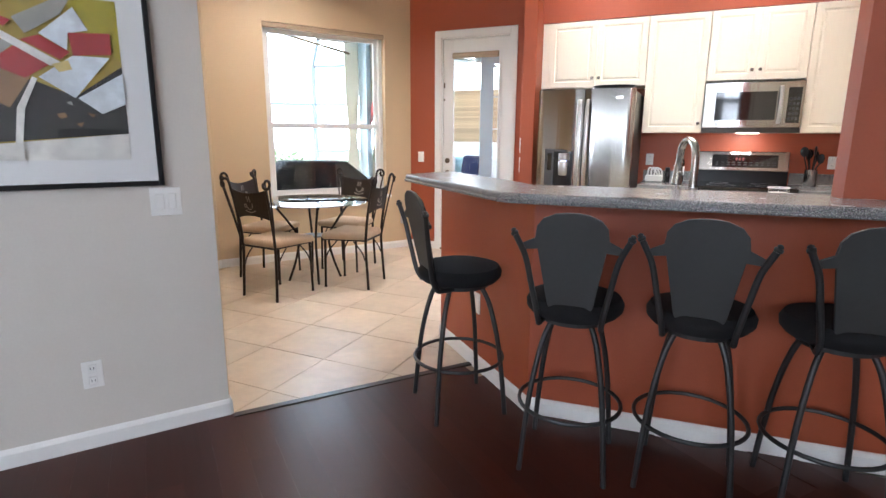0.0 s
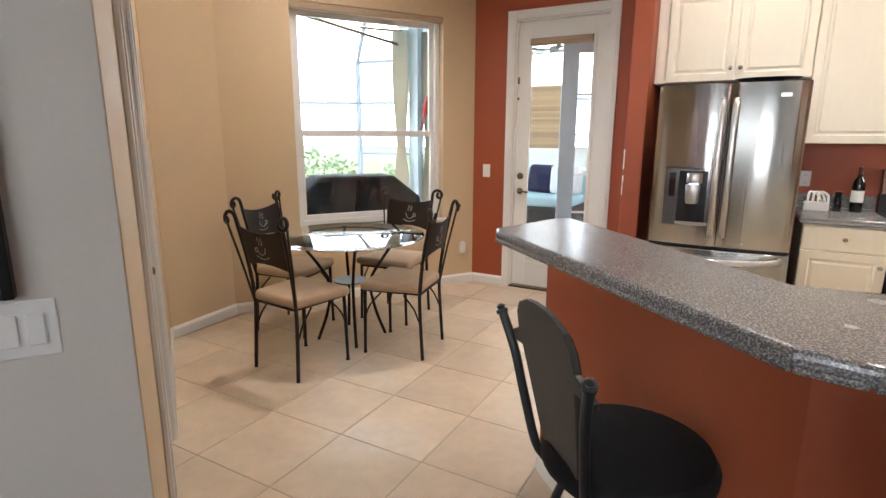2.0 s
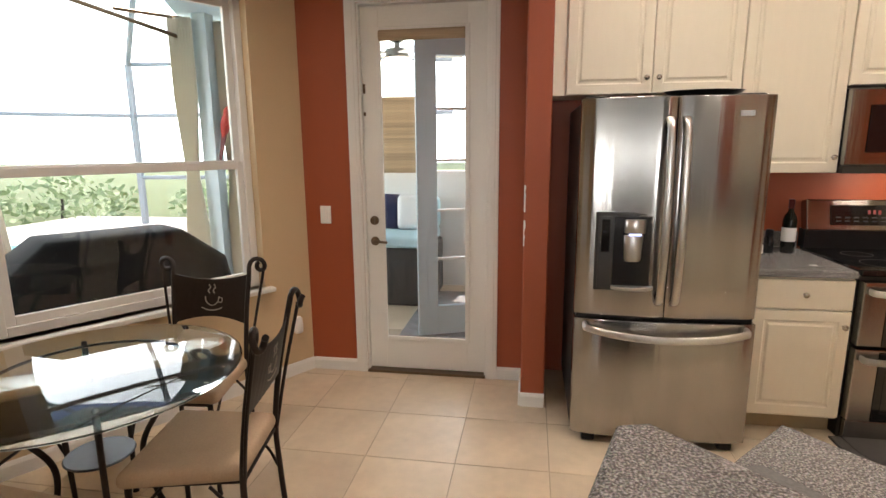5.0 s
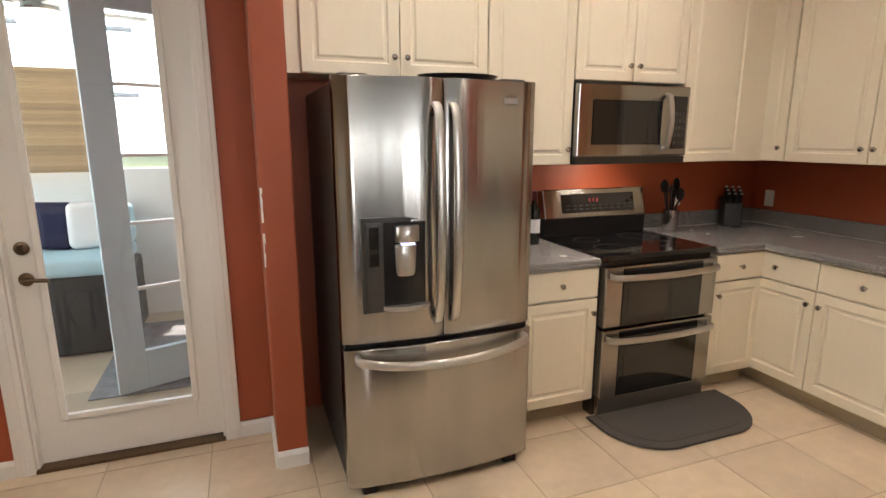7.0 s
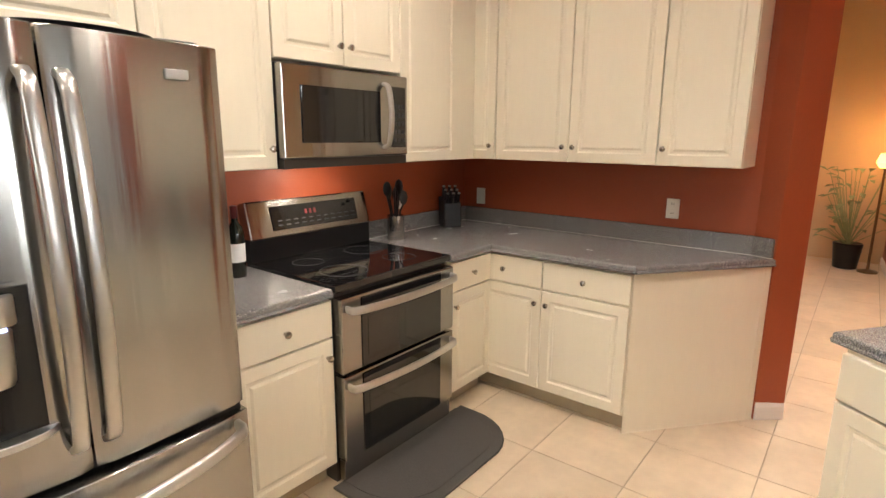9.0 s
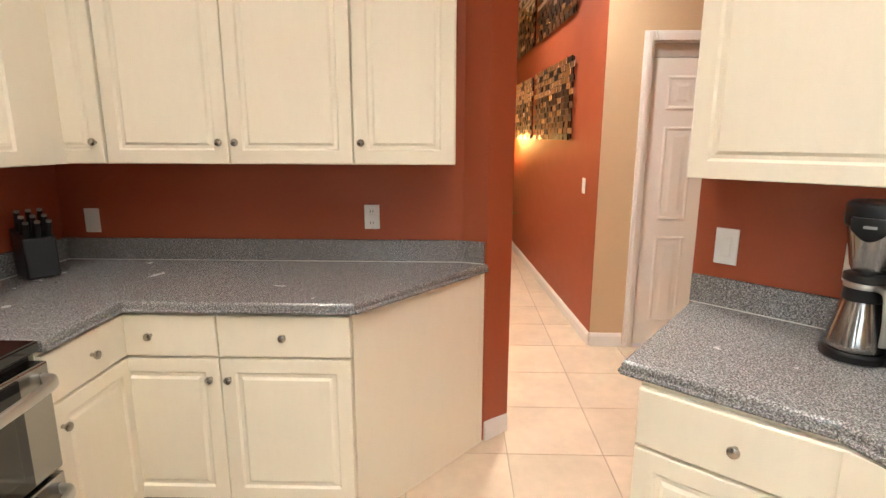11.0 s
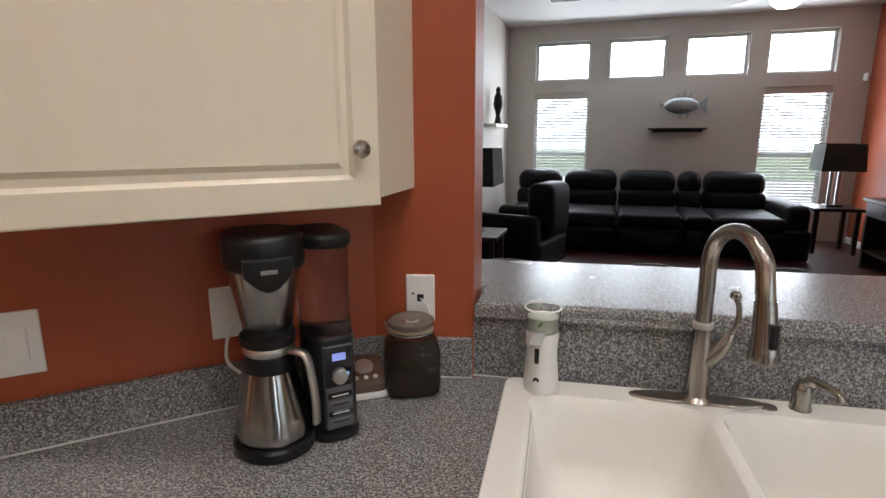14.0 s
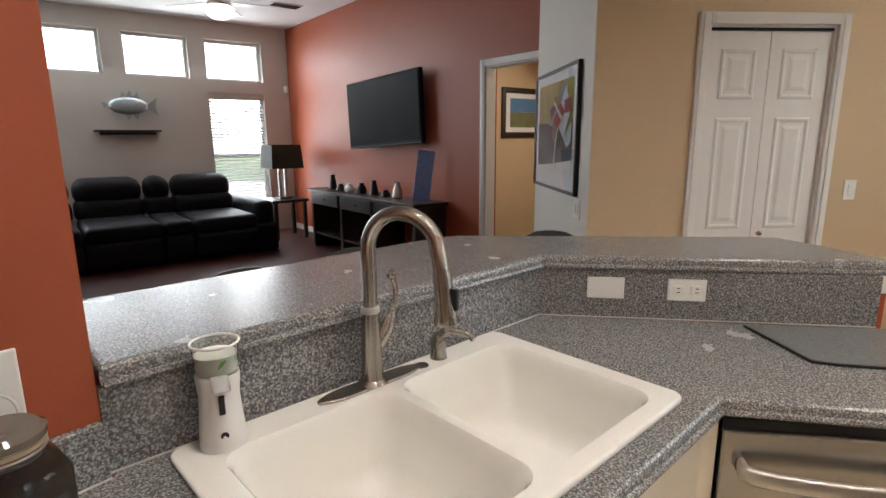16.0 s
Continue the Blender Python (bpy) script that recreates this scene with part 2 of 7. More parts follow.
def strap(points, across, w, t, bm=None):
    """A flat bar with rounded edges along points; its width lies along across."""
    bm = bm or bmesh.new()
    ps, x = [Vector(p) for p in points], Vector(across).normalized()
    sec = [(0.5 * w * math.copysign(abs(math.cos(a)) ** 0.6, math.cos(a)), 0.5 * t * math.copysign(abs(math.sin(a)) ** 0.8, math.sin(a))) for a in (2 * math.pi * (k + 0.5) / 14 for k in range(14))]
    rings = []
    for i, p in enumerate(ps):
        d = (ps[min(i + 1, len(ps) - 1)] - ps[max(i - 1, 0)]).normalized()
        n = x.cross(d).normalized()
        rings.append([bm.verts.new(p + x * u + n * v) for u, v in sec])
    fs = [bm.faces.new((a[k], a[(k + 1) % 14], b[(k + 1) % 14], b[k])) for a, b in zip(rings, rings[1:]) for k in range(14)]
    fs += [bm.faces.new(rings[0][::-1]), bm.faces.new(rings[-1])]
    bmesh.ops.recalc_face_normals(bm, faces=fs)
    return bm


def lathe(profile, bm=None, seg=24, at=(0, 0, 0), m=None):
    """profile: (radius, height) pairs, turned about z."""
    bm = bm or bmesh.new()
    m = m or Matrix.Translation(at)
    rings = [[bm.verts.new(m @ Vector((max(r, 1e-4) * math.cos(a), max(r, 1e-4) * math.sin(a), z))) for a in (2 * math.pi * k / seg for k in range(seg))] for r, z in profile]
    fs = []
    for a, b in zip(rings, rings[1:]):
        for k in range(seg):
            fs.append(bm.faces.new((a[k], a[(k + 1) % seg], b[(k + 1) % seg], b[k])))
    fs += [bm.faces.new(rings[0][::-1]), bm.faces.new(rings[-1])]
    return bm


def ring(cx, cy, z, rad, r, bm=None, seg=32, sy=1.0):
    return tube([(cx + rad * math.cos(a), cy + sy * rad * math.sin(a), z) for a in (2 * math.pi * k / seg for k in range(seg + 1))], r, bm, 8, False)


def curve(pts, n=8):
    """Catmull-Rom through points."""
    ps = [Vector(p) for p in pts]
    ps = [2 * ps[0] - ps[1], *ps, 2 * ps[-1] - ps[-2]]
    out = []
    for i in range(1, len(ps) - 2):
        a, b, c, d = ps[i - 1: i + 3]
        for k in range(n):
            t = k / n
            out.append(0.5 * ((2 * b) + (c - a) * t + (2 * a - 5 * b + 4 * c - d) * t * t + (3 * b - a - 3 * c + d) * t ** 3))
    return out + [ps[-2]]


def steps(x0, z0, x1, z1, y, rows, bm=None, thick=0.02):
    """A slab whose front, facing -y, steps in rings: rows of (inset, height of relief)."""
    bm = bm or bmesh.new()
    rings = []
    for inset, h in [(0, -thick)] + list(rows):
        rings.append([bm.verts.new(p) for p in ((x0 + inset, y - h, z0 + inset), (x1 - inset, y - h, z0 + inset), (x1 - inset, y - h, z1 - inset), (x0 + inset, y - h, z1 - inset))])
    fs = []
    for a, b in zip(rings, rings[1:]):
        for k in range(4):
            fs.append(bm.faces.new((a[k], a[(k + 1) % 4], b[(k + 1) % 4], b[k])))
    fs += [bm.faces.new(rings[0][::-1]), bm.faces.new(rings[-1])]
    bmesh.ops.recalc_face_normals(bm, faces=fs)
    return bm


def wall(name, p0, p1, thick, z0, z1, material, holes=(), label=""):
    """A wall whose seen face runs from p0 to p1, with its thickness to the left of that way; holes: (u0, u1, z0, z1)."""
    p0, p1 = Vector(p0), Vector(p1)
    length = (p1 - p0).length
    bm = bmesh.new()
    u = 0.0
    columns = {}
    for a, b, c, d in sorted(holes):
        columns.setdefault((a, b), []).append((c, d))
    for (a, b), gaps in sorted(columns.items()):
        if a > u:
            box(u, 0, z0, a, thick, z1, bm=bm)
        low = z0
        for c, d in gaps:
            if c > low:
                box(a, 0, low, b, thick, c, bm=bm)
            low = d
        if low < z1:
            box(a, 0, low, b, thick, z1, bm=bm)
        u = b
    if u < length:
        box(u, 0, z0, length, thick, z1, bm=bm)
    ob = struct(name, bm, material, label)
    way = p1 - p0
    ob.matrix_world = pose(p0.x, p0.y, 0, 0, 0, math.degrees(math.atan2(way.y, way.x)))
    return ob


def board(name, p0, p1, h=0.085, t=0.014, material=None, z=0.0):
    """A baseboard on the left of the way from p0 to p1, with a rounded top."""
    p0, p1 = Vector(p0), Vector(p1)
    L = (p1 - p0).length
    bm = bmesh.new()
    sec = [(0, 0), (t, 0), (t, h * 0.75), (t * 0.55, h * 0.92), (t * 0.2, h), (0, h)]
    a = [bm.verts.new((0, y, zz)) for y, zz in sec]
    b = [bm.verts.new((L, y, zz)) for y, zz in sec]
    k = len(sec)
    fs = [bm.faces.new(a), bm.faces.new(b[::-1])] + [bm.faces.new((a[i], b[i], b[(i + 1) % k], a[(i + 1) % k])) for i in range(k)]
    bmesh.ops.recalc_face_normals(bm, faces=fs)
    ob = struct(name, bm, material or WHITE)
    way = p1 - p0
    ob.matrix_world = pose(p0.x, p0.y, z, 0, 0, math.degrees(math.atan2(way.y, way.x)))
    return ob


def face_pose(x, y, z, ang):
    """A pose whose local -y looks along the compass angle ang in degrees from +x."""
    return pose(x, y, z, 0, 0, ang + 90)


# ---- setting: floors, walls, ceiling ----
H = 3.17
CN = Vector((1.21, 4.27))                 # end of the picture wall
GD = Vector((-0.56, -0.83)).normalized()   # along the picture wall, into the living room
CD = Vector((-0.83, 0.56)).normalized()    # along the closet wall
SW = CN + GD * 1.93                        # picture wall meets the television wall
NW = CN + CD * 2.79                        # closet wall meets the nook's west wall
struct("ground", box(-60, -60, -0.30, 60, 60, -0.12), GRASS)
struct("patio_slab", prism([(-9, 3), (-1.4, 3), (-1.4, 6.5), (-0.2, 8.55), (5.3, 8.75), (5.3, 16), (-9, 16)], -0.11, -0.02), CONC, "pale concrete patio slab")
# unseen slab added so sunlit ground whitens the living windows
struct("pavement", box(-3, -14, -0.11, 8, -2.75, -0.03), CONC, "pale concrete slab added to brighten the view through the living windows")
struct("floor", prism([(-1.3, 4.0), (5.2, 4.0), (10.4, 4.0), (10.4, 9.2), (-1.3, 9.2)], -0.019, -0.003), GROUT, "grout bed under beige floor tiles")
struct("floor_living", prism([(-2.8, -2.7), (5.2, -2.7), (5.2, 5.2), (2.33, 4.97), (1.21, 4.27), (0.0, 4.0), (-2.8, 4.0)], -0.02, 0.0), WOODBASE, "dark bed under the cherry planks")
struct("ceiling", box(-2.8, -2.7, H, 10.4, 9.2, H + 0.15), CEIL)

wall("wall_door", (1.52, 8.32), (0.06, 8.32), -0.18, 0, H, RED, [(0.24, 1.06, 0, 2.42)])
A, B = Vector((0.06, 8.32)), Vector((-1.15, 6.44))
wall("wall_nook_window", A, B, -0.2, 0, H, BEIGE, [(0.335, 1.685, 0.66, 2.45)])
wall("wall_nook_west", B, (-1.1, NW.y), -0.15, 0, H, BEIGE)
wall("wall_closet", (NW.x, NW.y), CN, -0.12, 0, H, BEIGE, [(1.44, 2.17, 0, 2.06)])
PE = CN + GD * 1.25                        # far end of the picture wall
wall("wall_picture", CN + GD * 0.003 - CD * 0.003, PE - CD * 0.003, -0.12, 0, H, DAYBEIGE)
wall("wall_picture_return", PE + Vector((0, -0.003)), (0.13, PE.y - 0.003), -0.12, 0, H, DAYBEIGE)
wall("wall_television", (0.13, PE.y), (0.13, -2.5), -0.15, 0, H, RED, [(PE.y - 3.00, PE.y - 2.22, 0, 2.13)])
wall("wall_living_windows", (0.13, -2.5), (5.04, -2.5), -0.2, 0, H, DAYBEIGE,
     [(0.41, 1.25, 0.40, 2.16), (0.41, 1.25, 2.34, 2.92), (1.48, 2.31, 2.34, 2.92), (2.56, 3.39, 2.34, 2.92), (3.64, 4.48, 0.40, 2.16), (3.64, 4.48, 2.34, 2.92)])
wall("wall_living_east", (5.04, -2.5), (5.04, 5.11), -0.15, 0, H, DAYBEIGE)
wall("wall_hall_south", (6.29, 4.5), (5.19, 4.5), 0.12, 0, H, BEIGE)
wall("wall_hall_door", (6.29, 5.66), (6.29, 4.5), 0.12, 0, H, BEIGE, [(0.30, 1.04, 0, 2.11)])
wall("wall_hall_red", (10.2, 5.896), (6.292, 5.663), 0.12, 0, H, RED)
wall("wall_hall_end", (10.2, 7.2), (10.2, 5.8), 0.12, 0, H, BEIGE)
wall("wall_hall_north", (5.25, 7.2), (10.3, 7.2), 0.12, 0, H, BEIGE)
struct("wall_east", prism([(5.05, 8.7), (5.05, 6.60), (5.01, 6.49), (5.115, 6.365), (5.25, 6.5), (5.25, 8.7)], 0, H), RED)
wall("wall_north", (5.05, 8.52), (1.66, 8.52), -0.18, 0, H, RED)
struct("wall_fridge_column", box(1.52, 7.96, 0, 1.66, 8.70, H, 0.008), RED)
rc_ = random.Random(3)
chips = bmesh.new()
for k in range(14):
    z = 0.98 + 0.021 * k + (0.05 if k > 6 else 0)
    w, h = rc_.uniform(0.004, 0.011), rc_.uniform(0.0212, 0.026)
    prism([(1.519, 7.959), (1.519, 7.959 + w * 0.7), (1.5225, 7.9588 + w * 0.4), (1.5195 + w, 7.9605), (1.5195 + w, 7.959)], z, z + h, bm=chips)
part("chipped_paint", chips, PLATE, bpy.data.objects["wall_fridge_column"], "pale plaster showing at a chipped corner")
struct("soffit_north", box(1.66, 8.17, 2.455, 5.05, 8.52, H), RED)
struct("soffit_east", box(4.68, 6.62, 2.455, 5.05, 8.17, H), RED)
BEND = Vector((2.46, 5.02))
BAR_TURN = radians(5.2)


def turned(x, y, a=BAR_TURN):
    """A plan point turned about the bar's bend, as the whole sink run is."""
    d = Matrix.Rotation(a, 2) @ (Vector((x, y)) - BEND)
    return (BEND.x + d.x, BEND.y + d.y)


def unturned(x, y):
    return turned(x, y, -BAR_TURN)


BAR_POSE = Matrix.Translation((BEND.x, BEND.y, 0)) @ Matrix.Rotation(BAR_TURN, 4, "Z") @ Matrix.Translation((-BEND.x, -BEND.y, 0))
BAR = [turned(3.67, 4.90), turned(2.50, 4.90), (1.69, 5.67), (1.76, 5.75), BEND, turned(3.67, 5.02)]
struct("bar_wall", prism([tuple(v) for v in BAR], 0, 1.069), RED, "terracotta painted half wall under the bar")
struct("wall_coffee", prism([turned(3.67, 4.90), (5.3, 5.16), (5.3, 5.19), (4.575, 5.67), (4.475, 5.775), (3.90, 5.20), turned(3.67, 5.032)], 0, H, 0.0), RED, "terracotta painted wall end beside the bar")
struct("trim_bar_end", prism([(1.679, 5.664), (1.752, 5.762), (1.785, 5.732), (1.712, 5.640)], 1.015, 1.0685, 0.004), WHITE, "white moulding under the bar's end")
# trim
board("baseboard_door_left", (0.40, 8.32), (0.07, 8.32))
board("baseboard_door_right", (1.52, 8.32), (1.32, 8.32))
board("baseboard_column_side", (1.52, 7.96), (1.52, 8.305))
board("baseboard_column", (1.66, 7.96), (1.52, 7.96))
board("baseboard_nook", A, B)
board("baseboard_west", B, (-1.1, NW.y))
board("baseboard_closet_left", NW, CN + CD * 1.41)
board("baseboard_closet_right", CN + CD * 0.56, CN)
board("baseboard_picture", CN, PE)
board("baseboard_bar_diagonal", turned(2.50, 4.90), (1.69, 5.67))
board("baseboard_bar", turned(5.03, 4.90), turned(2.50, 4.90))
board("baseboard_bar_end", (1.69, 5.67), (1.76, 5.75))
board("baseboard_television", (0.13, 2.15), (0.13, -2.5))
board("baseboard_pillar", (5.12, 6.37), (5.01, 6.49), 0.1)
board("baseboard_hall", (6.29, 5.662), (10.2, 5.898), 0.1)
board("baseboard_hall_door", (6.29, 5.43), (6.29, 5.66), 0.1)


def casing(name, m, w, h, wide=0.062):
    """A door's or opening's casing on a wall that looks along local -y, with its lower left corner at the origin."""
    bm = bmesh.new()
    for x0, z0, x1, z1 in ((-wide, 0, 0, h + wide), (w, 0, w + wide, h + wide), (0, h, w, h + wide)):
        box(x0, -0.018, z0, x1, 0.0, z1, 0.004, bm)
        box(x0 + wide * 0.3, -0.024, z0, x1 - wide * 0.3 if x1 - x0 < 0.1 else x1, -0.017, z1 - 0.012, 0.003, bm)
    for x0, x1, z0, z1 in ((-0.001, 0.012, 0, h), (w - 0.012, w + 0.001, 0, h), (0.012, w - 0.012, h - 0.012, h + 0.001)):
        box(x0, 0.0, z0, x1, 0.12, z1, bm=bm)
    ob = struct(name, bm, WHITE)
    ob.matrix_world = m
    return ob


def knob(parent, x, y, z, r=0.015, material=None):
    bm = lathe([(r * 0.45, 0), (r * 0.4, 0.012), (r * 0.8, 0.015), (r, 0.021), (r * 0.9, 0.027), (r * 0.4, 0.030)], seg=16, m=pose(x, y, z, 90))
    return part("knob", bm, material or NICKEL, parent, "round brushed nickel knob", True)


def panel_door(name, m, w, h, t, cols, rows, material):
    """A moulded door: cols and rows are ranges of the raised panels."""
    root = tagged(new(name), kind="structure")
    root.matrix_world = m
    leaf = part("leaf", box(0, 0, 0, w, t, h, 0.003), material, root)
    bm = bmesh.new()
    for a, b in cols:
        for c, d in rows:
            steps(a, c, b, d, 0.0, [(0, 0.001), (0.008, 0.0045), (0.016, 0.0045), (0.026, 0.001), (0.05, 0.001), (0.07, 0.004)], bm, 0.004)
    part("moulded_panel", bm, material, root)
    return root


# patio door, glazed
DX = 0.46
casing("trim_patio_door", pose(DX, 8.32, 0), 0.82, 2.42, 0.075)
door = tagged(new("door_1"), "white patio door with a full-height glass pane", kind="structure")
door.matrix_world = pose(DX + 0.012, 8.36, 0.02)
W, HH = 0.796, 2.385
bm = bmesh.new()
for a in ((0, 0, 0.115, HH), (W - 0.115, 0, W, HH), (0.115, 0, W - 0.115, 0.22), (0.115, HH - 0.14, W - 0.115, HH)):
    box(a[0], 0, a[1], a[2], 0.045, a[3], 0.002, bm)
part("leaf", bm, WHITE, door)
bm = bmesh.new()
for a in ((0.10, 0.205, 0.13, 2.26), (W - 0.13, 0.205, W - 0.10, 2.26), (0.13, 0.205, W - 0.13, 0.235), (0.13, 2.23, W - 0.13, 2.26)):
    box(a[0], -0.012, a[1], a[2], 0.0, a[3], 0.004, bm)
part("glazing_bead", bm, WHITE, door)
g = part("pane", box(0.115, 0.018, 0.22, W - 0.115, 0.024, HH - 0.14), PANE, door)
g.visible_shadow = False
part("roller_shade", lathe([(0.03, 0), (0.033, 0.002), (0.033, 0.54), (0.03, 0.542)], seg=16, m=pose(0.125, -0.02, 2.205, 0, 90, 0)), BAMBOO, door, "rolled bamboo shade")
for z in (0.90, 1.04):
    part("rosette", lathe([(0.030, 0), (0.030, 0.006), (0.022, 0.012), (0.010, 0.014)], seg=20, m=pose(0.055, 0, z, 90)), BRONZE, door, "aged bronze rosette", True)
part("lever", tube(curve([(0.055, -0.012, 0.90), (0.055, -0.045, 0.90), (0.085, -0.05, 0.903), (0.15, -0.048, 0.898)]), [0.011] * 16 + [0.009] * 9), BRONZE, door, "aged bronze lever handle", True)
part("thumb_turn", box(0.049, -0.035, 1.02, 0.061, -0.012, 1.06, 0.003), BRONZE, door)
for z in (1.72, 1.86):
    part("latch", box(0.005, -0.008, z, 0.02, 0, z + (0.06 if z > 1.8 else 0.025), 0.002), BRONZE, door)
struct("door_sill", box(DX, 8.30, 0, DX + 0.82, 8.50, 0.018, 0.004), BRONZE)

# nook window, double hung
nm = pose(A.x, A.y, 0, 0, 0, math.degrees(math.atan2(B.y - A.y, B.x - A.x)) + 180)


def win_pose(u, z):
    d = (B - A).normalized()
    p = A + d * u
    return pose(p.x, p.y, z, 0, 0, math.degrees(math.atan2(-d.y, -d.x)))


win = tagged(new("window_1"), "white double-hung window above the breakfast table", kind="structure")
win.matrix_world = win_pose(1.685, 0.66)
WW, WH = 1.35, 1.79
bm = bmesh.new()
for a in ((0, 0, 0.045, WH), (WW - 0.045, 0, WW, WH), (0.045, 0, WW - 0.045, 0.05), (0.045, WH - 0.045, WW - 0.045, WH)):
    box(a[0], 0.07, a[1], a[2], 0.15, a[3], 0.003, bm)
part("frame", bm, WHITE, win)
for nme, y, z0, z1 in (("lower_sash", 0.085, 0.05, 0.80), ("upper_sash", 0.115, 0.765, WH - 0.045)):
    bm = bmesh.new()
    for a in ((0.045, z0, 0.085, z1), (WW - 0.085, z0, WW - 0.045, z1), (0.085, z0, WW - 0.085, z0 + 0.045), (0.085, z1 - 0.045, WW - 0.085, z1)):
        box(a[0], y, a[1], a[2], y + 0.03, a[3], 0.003, bm)
    s = part(nme, bm, WHITE, win)
    g = part("pane", box(0.085, y + 0.012, z0 + 0.045, WW - 0.085, y + 0.017, z1 - 0.045), PANE, s)
    g.visible_shadow = False
part("sill", box(-0.05, -0.05, -0.03, WW + 0.05, 0.12, 0.0, 0.008), WHITE, win, "white marble sill")
part("rolled_shade", box(0.0, 0.005, WH - 0.05, WW, 0.065, WH - 0.002, 0.01), BAMBOO, win, "rolled tan shade at the head")

# living windows
for i, (u, z, w, h) in enumerate(((0.54, 0.40, 0.84, 1.76), (3.77, 0.40, 0.84, 1.76), (0.54, 2.34, 0.84, 0.58), (1.61, 2.34, 0.83, 0.58), (2.69, 2.34, 0.83, 0.58), (3.77, 2.34, 0.84, 0.58))):
    wi = tagged(new("window_%d" % (i + 2)), "white window with horizontal blinds in the living room" if h > 1 else "small clerestory window under the ceiling", kind="structure")
    wi.matrix_world = pose(u + w, -2.5, z, 0, 0, 180)
    bm = bmesh.new()
    for a in ((0, 0, 0.04, h), (w - 0.04, 0, w, h), (0.04, 0, w - 0.04, 0.04), (0.04, h - 0.04, w - 0.04, h)):
        box(a[0], 0.1, a[1], a[2], 0.15, a[3], 0.003, bm)
    if h > 1:
        box(0.04, 0.1, h * 0.46, w - 0.04, 0.15, h * 0.46 + 0.05, 0.003, bm)
    part("frame", bm, WHITE, wi)
    g = part("pane", box(0.04, 0.12, 0.04, w - 0.04, 0.126, h - 0.04), PANE, wi)
    g.visible_shadow = False
    if h > 1:
        part("head_rail", box(0.0, 0.02, h - 0.09, w, 0.09, h, 0.005), DAYBEIGE, wi)
        sl = box(0.01, -0.022, -0.0015, w - 0.01, 0.022, 0.0015)
        me = bpy.data.meshes.new("slat")
        sl.to_mesh(me)
        sl.free()
        me.materials.append(BLIND)
        for k in range(38):
            o = new("slat", me)
            o.parent = wi
            o.matrix_local = pose(0, 0.055, 0.05 + k * 0.044, 38 if i == 1 else 30)


# ---- kitchen: cabinets ----
DOOR_RINGS = [(0, 0.0), (0.003, 0.003), (0.052, 0.003), (0.060, -0.005), (0.072, -0.005), (0.082, 0.002)]
DRAWER_RINGS = [(0, 0.0), (0.004, 0.003)]


def cab_front(parent, name, x0, z0, x1, z1, rings, kx=None, kz=None):
    p = part(name, steps(x0 + 0.0025, z0, x1 - 0.0025, z1, -0.02, rings, thick=0.02), CREAM, parent)
    if kx is not None:
        knob(p, kx, -0.023, kz)
    return p


def base_cabinet(m, w, doors, drawers, depth=0.6, label="cream thermofoil base cabinet with a drawer over doors", toe=True, hinge="r"):
    c = thing("base_cabinet", label, "cabinet", m, "kitchen base cabinets")
    part("body", box(0, 0.0, 0.10, w, depth, 0.872), CREAM, c)
    part("toe_kick", box(0, 0.06, 0.0, w, depth, 0.098), mat_toe, c)
    n = drawers
    for k in range(n):
        a, b = w * k / n, w * (k + 1) / n
        cab_front(c, "drawer", a, 0.705, b, 0.862, DRAWER_RINGS, (a + b) / 2, 0.785)
    for k in range(doors):
        a, b = w * k / doors, w * (k + 1) / doors
        kx = b - 0.035 if (doors == 2 and k == 0) or (doors == 1 and hinge == "l") else a + 0.035
        cab_front(c, "cabinet_door", a, 0.115, b, 0.695, DOOR_RINGS, kx, 0.62)
    return c


def wall_cabinet(m, w, z0, z1, doors, depth=0.33, label="cream thermofoil wall cabinet with raised panel doors", hinge="l", knobs=True):
    c = thing("wall_cabinet", label, "cabinet", m, "kitchen wall cabinets")
    part("body", box(0, 0.0, z0, w, depth, z1), CREAM, c)
    for k in range(doors):
        a, b = w * k / doors, w * (k + 1) / doors
        kx = b - 0.032 if (doors == 2 and k == 0) or (doors == 1 and hinge == "l") else a + 0.032
        cab_front(c, "cabinet_door", a, z0 + 0.002, b, z1 - 0.004, DOOR_RINGS, kx if knobs else None, z0 + 0.085)
    return c


mat_toe = mat("toe_kick_tan", (0.42, 0.35, 0.25), 0.6, grain=0.05)
UB, UT = 1.385, 2.452
# north wall, left to right
wall_cabinet(pose(1.74, 8.19, 0), 0.935, 1.825, UT, 2, label="cream double-door cabinet above the refrigerator")
f = thing("cabinet_filler", "narrow cream filler strip beside the cabinets", "filler", pose(1.662, 8.19, 0))
part("strip", box(0, 0, 1.825, 0.076, 0.33, UT), CREAM, f)
wall_cabinet(pose(2.677, 8.19, 0), 0.52, UB, UT, 1, hinge="l", label="tall cream single-door wall cabinet")
wall_cabinet(pose(3.20, 8.19, 0), 0.775, 1.845, UT, 2, label="short cream double-door cabinet above the microwave")
wall_cabinet(pose(3.977, 8.19, 0), 0.50, UB, UT, 1, hinge="r", knobs=False, label="cream corner wall cabinet")
fc = thing("corner_filler", "cream inside corner of the wall cabinets", "filler", pose(0, 0, 0))
part("panel", box(4.478, 8.186, UB, 4.698, 8.2, UT), CREAM, fc)
